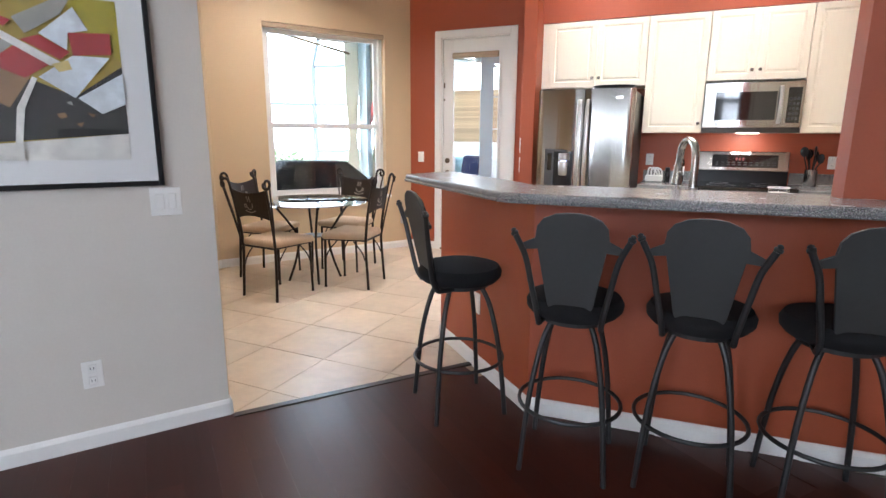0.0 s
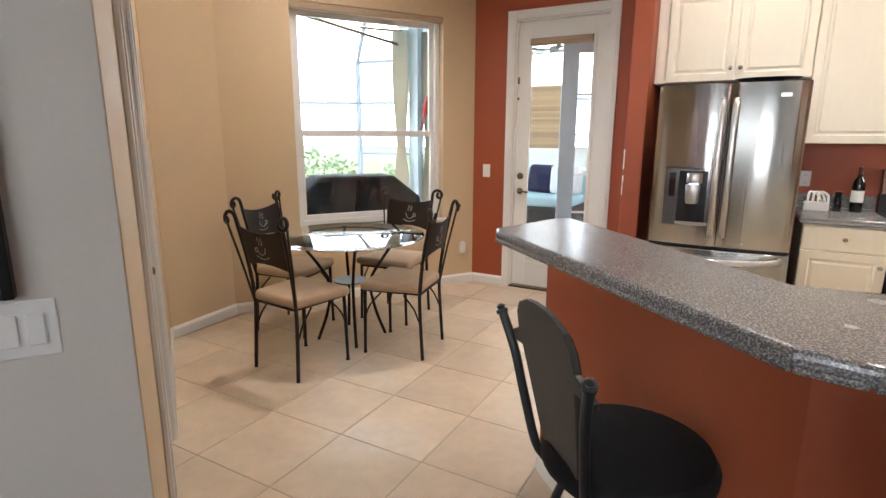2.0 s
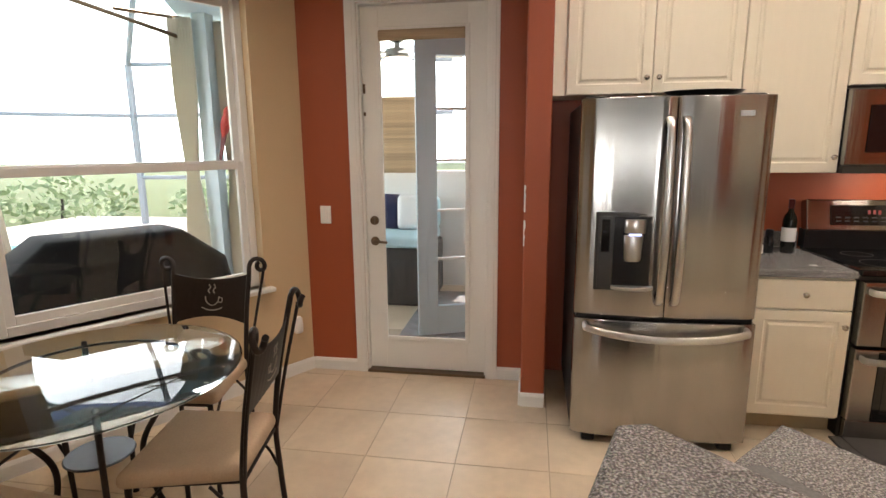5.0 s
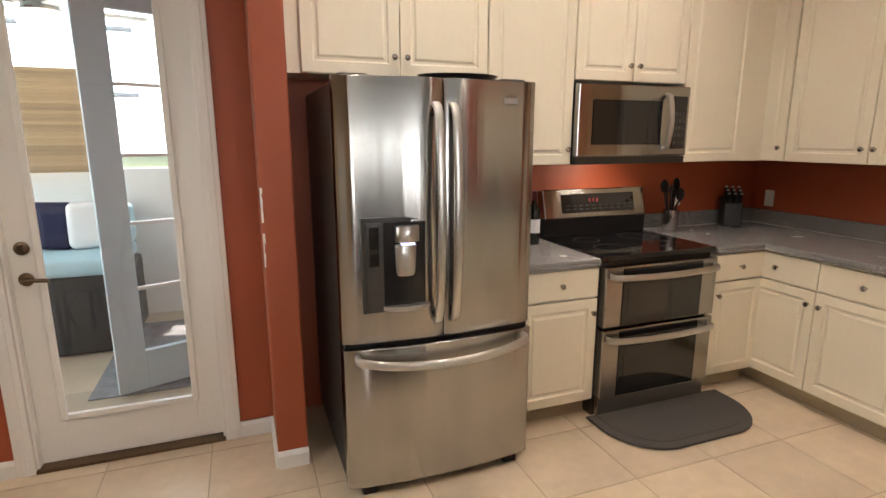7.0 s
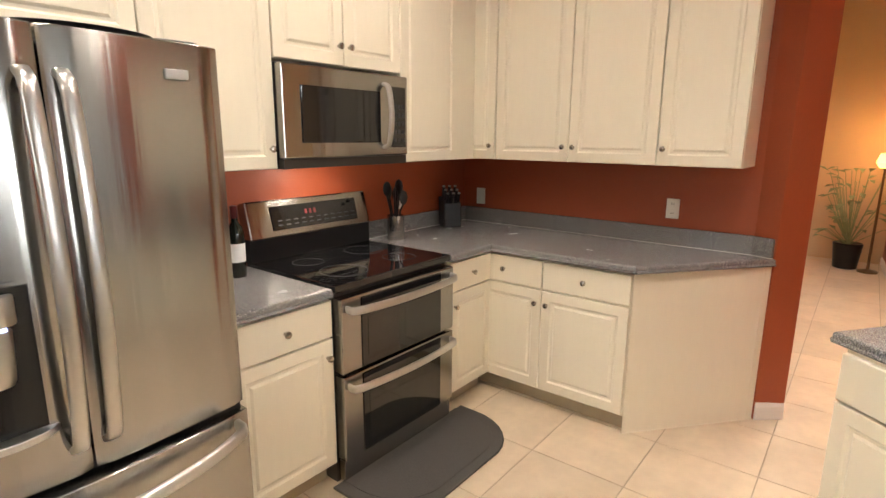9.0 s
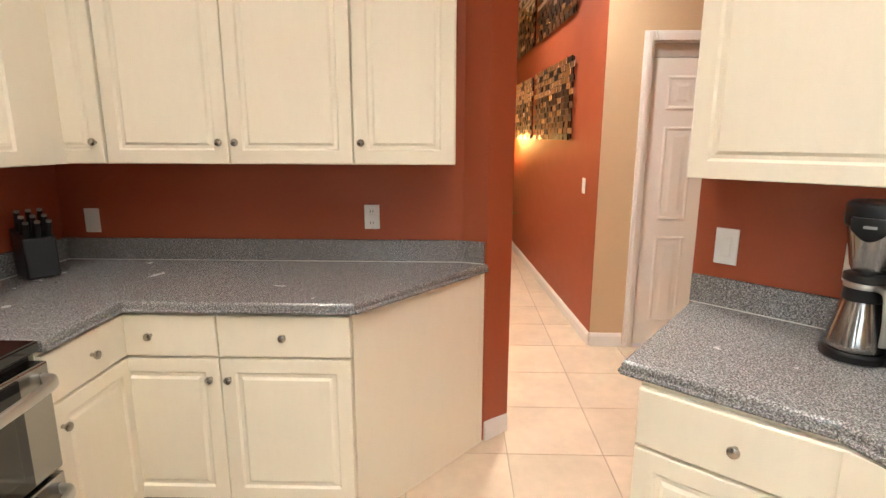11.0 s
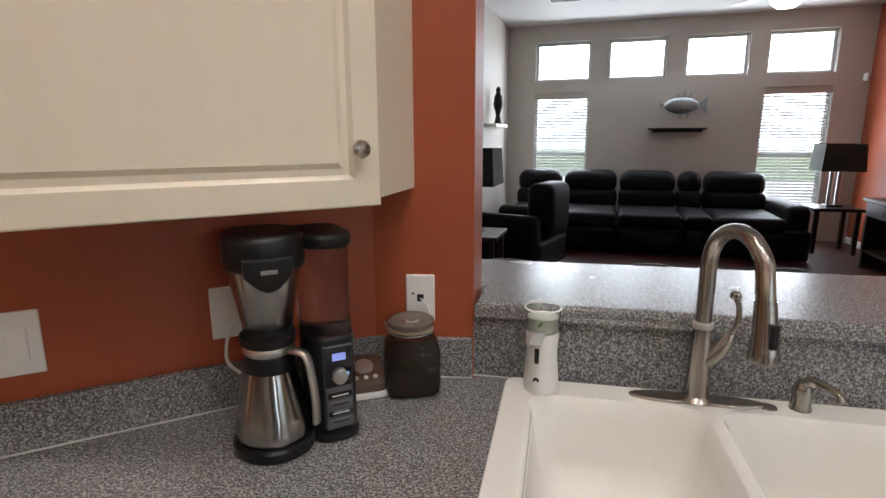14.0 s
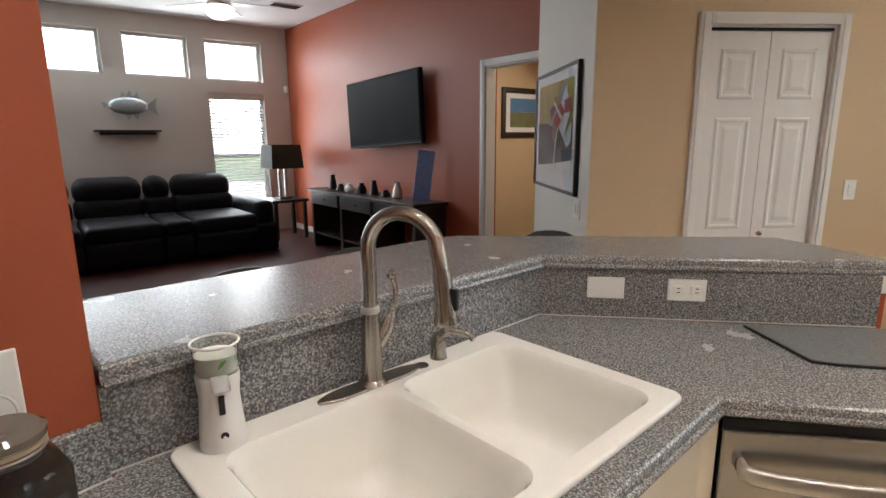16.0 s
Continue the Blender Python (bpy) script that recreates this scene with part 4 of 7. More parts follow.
# ---- plates ----
def plate(m, w, h, kind, label, name="wall_outlet"):
    o = thing(name, label, "outlet" if kind == "o" else "switch", m)
    part("cover", box(-w / 2, -0.007, -h / 2, w / 2, 0, h / 2, 0.003), PLATE, o)
    if kind == "o":
        for s in (-1, 1):
            f = part("receptacle", box(-0.016, -0.0095, s * 0.027 - 0.018, 0.016, -0.006, s * 0.027 + 0.018, 0.004), PLATE, o)
            for x in (-0.006, 0.006):
                part("slot", box(x - 0.0012, -0.0102, s * 0.027 - 0.004, x + 0.0012, -0.0094, s * 0.027 + 0.006), BLACK, f)
    elif kind == "b":
        pass
    else:
        n = 2 if w > 0.09 else 1
        for k in range(n):
            x = (k - (n - 1) / 2) * 0.046
            part("rocker", box(x - 0.016, -0.012, -0.034, x + 0.016, -0.006, 0.034, 0.003), PLATE, o)
    return o


east = lambda y, z: pose(5.05, y, z, 0, 0, -90)
diag = lambda x, z: pose(x, x + 1.30, z, 0, 0, 45 + 180)
plate(east(8.37, 1.10), 0.072, 0.115, "b", "blank white wall plate over the backsplash", "wall_plate")
plate(east(7.03, 1.125), 0.072, 0.115, "o", "white wall outlet over the backsplash")
plate(pose(4.32, 8.52, 1.12), 0.072, 0.115, "o", "white wall outlet behind the knife block")
plate(pose(2.75, 8.52, 1.12), 0.072, 0.115, "o", "white wall outlet by the refrigerator")
plate(diag(4.40, 1.127), 0.075, 0.125, "s", "white rocker switch beside the hall opening", "light_switch")
plate(diag(4.14, 1.13), 0.072, 0.115, "b", "white outlet with a plug behind the coffee maker", "wall_plate")
phone_plate = plate(pose(3.79, 5.1735, 1.115, 0, 0, 180 + 14.4), 0.07, 0.118, "b", "white phone plate above the glass jar", "wall_plate")
part("jack", box(-0.008, -0.0085, -0.008, 0.008, -0.0065, 0.010, 0.001), BLACK, phone_plate)
part("cord", tube(curve([(0.0, -0.009, 0.0), (0.014, -0.022, -0.008), (0.022, -0.018, -0.03), (0.018, -0.012, -0.056)]), 0.0022, seg=6), PLATE, phone_plate, "thin white phone cord", True)
part("screw", lathe([(0.003, 0), (0.003, 0.001)], seg=10, m=pose(-0.018, -0.007, 0.012, 90)), DGREY, phone_plate)
plate(pose(0.20, 8.32, 1.10), 0.075, 0.12, "s", "white light switch on the terracotta wall", "light_switch")
gpose = lambda u, z: pose((CN + GD * u).x, (CN + GD * u).y, z, 0, 0, math.degrees(math.atan2(-GD.y, -GD.x)))
plate(gpose(0.19, 1.05), 0.12, 0.12, "s", "double rocker light switch below the painting", "light_switch")
plate(gpose(0.53, 0.335), 0.075, 0.12, "o", "white wall outlet low on the picture wall")
plate(pose(2.10, 5.28, 0.40, 0, 0, -43.5), 0.075, 0.12, "b", "white plate low on the bar wall", "wall_plate")
sp = lambda u: pose(2.46 - 0.692 * u + 0.0119, 5.02 + 0.722 * u + 0.0114, 1.012, 0, 0, 133.8)
plate(sp(0.21) @ pose(0, 0, 0, 0, 90), 0.068, 0.112, "b", "blank white plate on the bar backsplash", "wall_plate")
plate(sp(0.45) @ pose(0, 0, 0, 0, 90), 0.068, 0.112, "o", "white outlet on the bar backsplash")
plate(pose((CN + CD * 1.55).x, (CN + CD * 1.55).y, 1.16, 0, 0, cw), 0.072, 0.115, "s", "white light switch beside the closet", "light_switch")
plate(pose(6.60, 5.685, 1.14, 0, 0, 183.5), 0.072, 0.115, "s", "light switch on the hall wall", "light_switch")
nl = thing("plug_in_freshener", "white plug-in air freshener low on the nook wall", "freshener", win_pose(0.13, 0.30))
part("body", lathe([(0.02, 0), (0.032, 0.01), (0.035, 0.05), (0.03, 0.10), (0.02, 0.115)], seg=18, m=pose(0, -0.03, 0) @ Matrix.Diagonal((1, 0.7, 1, 1))), PLATE, nl, smooth=True)

# ---- coffee corner ----
wc = thing("wall_cabinet", "cream wall cabinet hung across the corner over the coffee maker", "cabinet", pose(0, 0, 0), "kitchen wall cabinets")
part("body", prism([(4.26, 5.91), (3.79, 5.40), (3.80, 5.178), (3.895, 5.208), (4.462, 5.772)], UB, UT), CREAM, wc)
d = part("cabinet_door", steps(0.004, UB - 0.012, 0.69, UT, -0.02, DOOR_RINGS, thick=0.02), CREAM, wc)
d.matrix_local = pose(4.262, 5.912, 0, 0, 0, math.degrees(math.atan2(-0.51, -0.47)))
knob(d, 0.645, -0.023, UB + 0.095, 0.017)

cm = thing("coffee_maker", "black and steel drip coffee maker with thermal carafe", "coffee maker", pose(3.945, 5.495, 0.9145, 0, 0, 135 + 90) @ Matrix.Diagonal((0.92, 1, 1, 1)))
TANK = glass("smoked_tank", (0.80, 0.70, 0.68), 0.12)
BTN = mat("grey_button", (0.16, 0.16, 0.165), 0.3, 0.7)


def rounded(x0, y0, x1, y1, r, n=5):
    out = []
    for cx, cy, a0 in ((x1 - r, y1 - r, 0), (x0 + r, y1 - r, 90), (x0 + r, y0 + r, 180), (x1 - r, y0 + r, 270)):
        out += [(cx + r * math.cos(radians(a0 + 90 * k / n)), cy + r * math.sin(radians(a0 + 90 * k / n))) for k in range(n + 1)]
    return out


part("base", prism(rounded(-0.11, -0.06, 0.12, 0.12, 0.05), 0, 0.022, 0.006), BLACK, cm, smooth=True)
part("spine", prism(rounded(-0.09, 0.045, 0.02, 0.118, 0.03), 0.02, 0.37, 0.004), BLACK, cm, smooth=True)
part("tower", prism(rounded(0.022, -0.085, 0.118, 0.06, 0.035), 0.012, 0.215, 0.006), BLACK, cm, "rounded black control tower", True)
part("tower_foot", prism(rounded(0.018, -0.089, 0.122, 0.06, 0.037), 0.0, 0.018, 0.004), BLACK, cm, smooth=True)
cp_ = part("control_panel", prism(rounded(0.040, -0.0895, 0.103, -0.075, 0.006), 0.03, 0.20, 0.002), BTN, cm, "steel panel of buttons")
part("panel_glass", box(0.043, -0.0915, 0.118, 0.100, -0.0885, 0.197, 0.002), BLACKG, cp_)
part("display", box(0.058, -0.0928, 0.172, 0.086, -0.0914, 0.186), glow("blue_white_display", (0.30, 0.38, 0.9), 0.3), cp_)
part("dial", lathe([(0.016, 0), (0.0155, 0.012), (0.010, 0.014)], seg=24, m=pose(0.071, -0.0905, 0.142, 90)), STEELH, cp_, smooth=True)
part("dial_light", box(0.088, -0.0928, 0.139, 0.092, -0.0914, 0.145), glow("dial_light", (0.3, 0.5, 1.0), 0.9), cp_)
for k in range(4):
    part("button", box(0.046, -0.0925, 0.040 + k * 0.018, 0.097, -0.0893, 0.052 + k * 0.018, 0.002), BLACKG if k % 2 else BTN, cp_)
    part("button_mark", box(0.054, -0.0932, 0.045 + k * 0.018, 0.089, -0.0924, 0.0475 + k * 0.018), PLATE if k % 2 else BLACK, cp_)
tk = part("water_tank", prism(rounded(0.022, -0.075, 0.118, 0.075, 0.04), 0.215, 0.385, 0.004), TANK, cm, "smoked translucent water tank", True)
tk.visible_shadow = False
part("tank_lid", prism(rounded(0.016, -0.082, 0.124, 0.08, 0.042), 0.385, 0.412, 0.008), BLACK, cm, smooth=True)
part("brew_basket", lathe([(0.046, 0), (0.052, 0.012), (0.072, 0.112), (0.074, 0.118)], seg=32, m=pose(-0.05, -0.012, 0.235)), STEEL, cm, "tapered steel brew basket", True)
part("lid", prism(rounded(-0.128, -0.09, 0.03, 0.085, 0.065, 8), 0.352, 0.418, 0.012), BLACK, cm, "rounded black brew lid", True)
bm = prism([(-0.045 + 0.0025 * k, -0.030 * math.sin(math.pi * k / 36)) for k in range(37)] + [(0.045, 0.03), (-0.045, 0.03)], 0, 0.03, 0.004)
bmesh.ops.transform(bm, matrix=pose(-0.055, -0.068, 0.352, 90), verts=bm.verts)
part("front_cowl", bm, BLACK, cm, smooth=True)
part("maker_badge", box(-0.070, -0.1005, 0.356, -0.040, -0.0985, 0.363), mat("badge_grey", (0.28, 0.28, 0.28), 0.4), cm)
CX, CY = -0.055, -0.03
cf_ = part("carafe", lathe([(0.072, 0.02), (0.078, 0.03), (0.077, 0.042), (0.070, 0.075), (0.057, 0.125), (0.050, 0.152), (0.048, 0.160)], seg=40, m=pose(CX, CY, 0.006)), STEEL, cm, "brushed steel thermal carafe", True)
part("carafe_foot", lathe([(0.078, 0), (0.083, 0.003), (0.084, 0.020), (0.079, 0.026)], seg=40, m=pose(CX, CY, 0.0002)), BLACK, cf_, smooth=True)
part("carafe_collar", lathe([(0.050, 0), (0.052, 0.004), (0.050, 0.030), (0.046, 0.034)], seg=32, m=pose(CX, CY, 0.160)), BLACK, cf_, smooth=True)
part("carafe_band", lathe([(0.050, 0), (0.0515, 0.003), (0.0515, 0.014), (0.049, 0.017)], seg=32, m=pose(CX, CY, 0.194)), STEELH, cf_, smooth=True)
part("carafe_lid", lathe([(0.053, 0), (0.056, 0.004), (0.055, 0.018), (0.04, 0.023)], seg=32, m=pose(CX, CY, 0.211)), BLACK, cf_, smooth=True)
part("carafe_handle", strap(curve([(CX + 0.035, CY - 0.038, 0.200), (CX + 0.058, CY - 0.066, 0.196), (CX + 0.066, CY - 0.076, 0.16), (CX + 0.070, CY - 0.080, 0.11), (CX + 0.070, CY - 0.080, 0.065)]), (0.75, 0.66, 0), 0.02, 0.012), STEELH, cf_, "flat steel carafe handle", True)
part("power_cord", tube(curve([(-0.10, 0.10, 0.10), (-0.125, 0.115, 0.13), (-0.115, 0.12, 0.19), (-0.10, 0.128, 0.205)]), 0.004, seg=8), PLATE, cm, "white power cord", True)
jar = thing("storage_jar", "square clear glass jar of ground coffee with wire-clasp lid", "jar", pose(3.785, 5.255, 0.9145, 0, 0, 25))
part("glass", lathe([(0.050, 0), (0.066, 0.006), (0.070, 0.02), (0.070, 0.105), (0.060, 0.128), (0.048, 0.135), (0.048, 0.15)], seg=36), CLEAR, jar, smooth=True)
part("coffee", lathe([(0.045, 0.005), (0.062, 0.008), (0.066, 0.022), (0.066, 0.078), (0.03, 0.083)], seg=28), mat("ground_coffee", (0.05, 0.034, 0.026), 0.9, grain=0.4, scale=150), jar, smooth=True)
for ob_ in jar.children:
    for v in ob_.data.vertices:
        k_ = min(1.0, max(0.0, (0.135 - v.co.z) / 0.03))
        r_, a_ = math.hypot(v.co.x, v.co.y), math.atan2(v.co.y, v.co.x)
        q_ = 1 / (abs(math.cos(a_)) ** 4 + abs(math.sin(a_)) ** 4) ** 0.25
        f_ = 1 + (q_ * 0.94 - 1) * k_
        v.co.x, v.co.y = v.co.x * f_, v.co.y * f_
part("gasket", lathe([(0.046, 0), (0.052, 0.002), (0.052, 0.008), (0.046, 0.010)], seg=32, m=pose(0, 0, 0.149)), mat("tan_gasket", (0.42, 0.33, 0.22), 0.6, grain=0.05), jar, smooth=True)
part("lid", lathe([(0.046, 0), (0.053, 0.002), (0.054, 0.012), (0.046, 0.018), (0.02, 0.016), (0.01, 0.013)], seg=32, m=pose(0, 0, 0.159)), mat("lid_glass", (0.15, 0.125, 0.10), 0.08, grain=0.05), jar, "glass lid", True)
part("wire_clasp", ring(0, 0, 0.146, 0.0505, 0.002), STEELH, jar)
part("clasp_lever", tube(curve([(0.051, -0.012, 0.146), (0.060, -0.01, 0.165), (0.060, 0.01, 0.165), (0.051, 0.012, 0.146)]), 0.0018, seg=6), STEELH, jar, smooth=True)
bx = thing("timer_box", "small brown and silver countertop gadget", "gadget", pose(3.885, 5.305, 0.9145, 0, 0, 215))
bm = prism(rounded(-0.046, -0.042, 0.046, 0.045, 0.016), 0, 0.062, 0.005)
for v in bm.verts:
    if v.co.z > 0.03:
        v.co.z += v.co.y * 0.45 - 0.006
part("body", bm, mat("brown_plastic", (0.11, 0.068, 0.05), 0.22, grain=0.05), bx, smooth=True)
part("face", lathe([(0.022, 0), (0.022, 0.004), (0.012, 0.006)], seg=24, m=pose(0.0, 0.006, 0.0585, 24)), STEELH, bx, "round silver dial", True)
for k in range(3):
    part("key", lathe([(0.0055, 0), (0.005, 0.003)], seg=12, m=pose(-0.022 + 0.022 * k, -0.024, 0.045, 24)), PLATE, bx)
part("red_lamp", lathe([(0.003, 0), (0.002, 0.002)], seg=10, m=pose(-0.034, 0.012, 0.062, 24)), glow("red_lamp", (0.8, 0.05, 0.03), 0.8), bx)
part("base_strip", prism(rounded(-0.048, -0.047, 0.048, -0.030, 0.007), 0.002, 0.016, 0.002), PLATE, bx)

# ---- sink ----
sk = thing("kitchen_sink", "white porcelain double-bowl drop-in sink", "sink", BAR_POSE)


def bowl(x0, y0, x1, y1, zt, zb):
    bm = bmesh.new()

    def loop(inset, z, r):
        out = []
        for cx, cy, a0 in ((x1 - inset - r, y1 - inset - r, 0), (x0 + inset + r, y1 - inset - r, 90), (x0 + inset + r, y0 + inset + r, 180), (x1 - inset - r, y0 + inset + r, 270)):
            for k in range(6):
                a = radians(a0 + 18 * k)
                out.append(bm.verts.new((cx + r * math.cos(a), cy + r * math.sin(a), z)))
        return out

    loops = [loop(-0.02, zt + 0.0005, 0.03), loop(0.0, zt, 0.05), loop(0.008, zt - 0.012, 0.05), loop(0.014, zt - 0.04, 0.05), loop(0.03, zb + 0.05, 0.05), loop(0.05, zb + 0.012, 0.05), loop(0.08, zb, 0.045)]
    fs = []
    for a, b in zip(loops, loops[1:]):
        n = len(a)
        fs += [bm.faces.new((a[k], b[k], b[(k + 1) % n], a[(k + 1) % n])) for k in range(n)]
    fs.append(bm.faces.new(loops[-1]))
    bmesh.ops.recalc_face_normals(bm, faces=fs)
    bmesh.ops.reverse_faces(bm, faces=fs) if fs[-1].normal.z < 0 else None
    return bm


RIM = 0.93
rim = counter("sink_rim", "rim", rounded(2.705, 5.055, 3.585, 5.605, 0.03), 0.9145, RIM, None, 0.006)
rt = rim.children[0]
for hx0, hx1 in ((2.76, 3.13), (3.155, 3.525)):
    cut = part("cutter", box(hx0, 5.135, 0.8, hx1, 5.565, 1.1), PORC)
    mod = rt.modifiers.new("hole", "BOOLEAN")
    mod.object, mod.operation, mod.solver = cut, "DIFFERENCE", "EXACT"
    bpy.context.view_layer.update()
    done = bpy.data.meshes.new_from_object(rt.evaluated_get(bpy.context.evaluated_depsgraph_get()))
    rt.modifiers.clear()
    rt.data = done
    bpy.data.objects.remove(cut)
rt.data.materials.clear()
rt.data.materials.append(PORC)
rt.parent, rt.name = sk, "rim"
bpy.data.objects.remove(rim)
for hx0, hx1 in ((2.76, 3.13), (3.155, 3.525)):
    b = part("bowl", bowl(hx0, 5.135, hx1, 5.565, RIM + 0.0008, 0.745), PORC, sk, smooth=True)
    part("drain", lathe([(0.01, 0.001), (0.03, 0.002), (0.042, 0.004), (0.044, 0.002)], seg=24, at=((hx0 + hx1) / 2, 5.35, 0.7465)), NICKEL, b, smooth=True)
part("overflow_cap", lathe([(0.018, 0), (0.017, 0.003), (0.01, 0.004)], seg=20, at=(3.02, 5.10, RIM)), NICKEL, sk)

fa = thing("faucet", "brushed nickel pull-down gooseneck kitchen faucet", "faucet", BAR_POSE @ pose(3.165, 5.10, RIM, 0, 0, 17) @ Matrix.Diagonal((1, 1, 0.92, 1)))
plate_ = [(0.14 * math.cos(a), (0.030 - 0.006 * math.cos(2 * a) ** 2 * (abs(math.cos(a)) < 0.9)) * math.sin(a)) for a in (2 * math.pi * k / 48 for k in range(48))]
part("base_plate", prism(plate_, 0, 0.009, 0.004), NICKEL, fa, "long oval nickel deck plate", True).matrix_local = pose(0, 0, 0, 0, 0, -17)
part("plate_crown", lathe([(0.034, 0.008), (0.030, 0.014), (0.024, 0.02)], seg=24), NICKEL, fa, smooth=True)
part("body", lathe([(0.025, 0.012), (0.024, 0.03), (0.0225, 0.10), (0.0205, 0.155), (0.019, 0.185)], seg=24), NICKEL, fa, smooth=True)
part("neck_ring", lathe([(0.0195, 0.185), (0.0205, 0.188), (0.0205, 0.198), (0.018, 0.201)], seg=24), STEELH, fa, smooth=True)
part("neck", tube([(0, 0, 0.20), (0, 0, 0.25), (0, 0, 0.32)] + [(0, 0.088 - 0.088 * math.cos(a), 0.34 + 0.088 * math.sin(a)) for a in (radians(11 * k) for k in range(15))] + [(0, 0.180, 0.31)], 0.0165, seg=18), NICKEL, fa, smooth=True)
sh_ = part("spray_head", tube([(0, 0.180, 0.311), (0, 0.183, 0.285), (0, 0.187, 0.25), (0, 0.191, 0.215), (0, 0.192, 0.198), (0, 0.192, 0.193)], [0.0185, 0.0195, 0.021, 0.0245, 0.0275, 0.026], seg=18), NICKEL, fa, "flared pull-down spray head", True)
part("spray_button", box(-0.008, 0.206, 0.225, 0.008, 0.217, 0.275, 0.004), BLACK, sh_)
lv = Vector((-0.927, 0.375, 0))
part("handle_hub", tube([(*(lv * 0.010)[:2], 0.105), (*(lv * 0.034)[:2], 0.135), (*(lv * 0.050)[:2], 0.165), (*(lv * 0.054)[:2], 0.178)], [0.021, 0.020, 0.016, 0.011], seg=16), NICKEL, fa, smooth=True)
part("handle", tube(curve([(*(lv * 0.054)[:2], 0.175), (*(lv * 0.064)[:2], 0.20), (*(lv * 0.066)[:2], 0.235), (*(lv * 0.058)[:2], 0.262)]), 0.006, seg=10), NICKEL, fa, "slim upright lever", True)
part("handle_tip", lathe([(0.004, -0.011), (0.010, -0.007), (0.012, 0), (0.010, 0.007), (0.004, 0.011)], seg=16, m=pose(*(lv * 0.056)[:2], 0.268)), NICKEL, fa, smooth=True)
sd = thing("soap_pump", "brushed nickel soap pump set in the sink rim", "soap dispenser", BAR_POSE @ pose(2.955, 5.09, RIM))
part("collar", lathe([(0.022, 0), (0.018, 0.02), (0.02, 0.045), (0.016, 0.055), (0.012, 0.065)], seg=20), NICKEL, sd, smooth=True)
part("spout", tube(curve([(0, 0, 0.055), (-0.01, 0.03, 0.075), (-0.03, 0.075, 0.072), (-0.033, 0.09, 0.062)]), [0.012] * 8 + [0.008] * 17), NICKEL, sd, smooth=True)
hs = thing("hand_soap_dispenser", "white automatic soap dispenser with clear refill on the sink rim", "soap dispenser", BAR_POSE @ pose(3.50, 5.105, RIM, 0, 0, 165))
part("body", lathe([(0.034, 0), (0.040, 0.003), (0.0395, 0.03), (0.0355, 0.075), (0.0345, 0.10), (0.0375, 0.135), (0.036, 0.141)], seg=32), PLATE, hs, "white waisted plastic body", True)
rf = part("refill", lathe([(0.0335, 0.141), (0.035, 0.146), (0.0395, 0.186), (0.041, 0.196), (0.039, 0.1965), (0.033, 0.150)], seg=32), glass("clear_refill", (0.95, 0.98, 0.95), 0.05), hs, "clear plastic refill cup", True)
part("liquid", lathe([(0.02, 0.1425), (0.032, 0.144), (0.0335, 0.150), (0.0358, 0.176), (0.02, 0.177)], seg=28), mat("pale_soap", (0.80, 0.82, 0.73), 0.3, grain=0.05), rf, "pale green liquid", True)
part("refill_rim", ring(0, 0, 0.196, 0.0400, 0.0022), PLATE, hs, smooth=True)
part("leaf_print", prism([(-0.006, 0.0), (0.004, 0.006), (0.010, 0.016), (0.0, 0.013)], 0, 0.001), mat("leaf_print", (0.12, 0.30, 0.08), 0.5), hs).matrix_local = pose(0.004, -0.0385, 0.158, 90)
part("nozzle", strap([(0, -0.022, 0.140), (0, -0.040, 0.139), (0, -0.056, 0.133), (0, -0.060, 0.126)], (1, 0, 0), 0.030, 0.014), mat("grey_nozzle", (0.42, 0.43, 0.42), 0.3), hs, smooth=True)
part("slot", box(-0.005, -0.041, 0.075, 0.005, -0.034, 0.11, 0.002), BLACK, hs)
part("drop_mark", lathe([(0.007, 0), (0.007, 0.003)], seg=16, m=pose(0, -0.036, 0.035, 90)), BLACK, hs)
cb = thing("glass_cutting_board", "dark-edged speckled cutting board lying on the counter", "cutting board", pose(0, 0, 0.915))
part("slab", prism([(2.08, 5.50), (2.22, 5.72), (2.19, 5.77), (2.02, 5.97), (1.965, 5.955), (1.80, 5.80), (1.805, 5.77)], 0.0, 0.008, 0.002), mat("speckled_board", (0.16, 0.165, 0.165), 0.2, grain=0.4, scale=160), cb)
part("rubber_edge", tube([(2.08, 5.50, 0.003), (2.22, 5.72, 0.003), (2.19, 5.77, 0.003), (2.02, 5.97, 0.003), (1.965, 5.955, 0.003), (1.80, 5.80, 0.003), (1.805, 5.77, 0.003), (2.08, 5.50, 0.003)], 0.004, seg=6, caps=False), BLACK, cb)

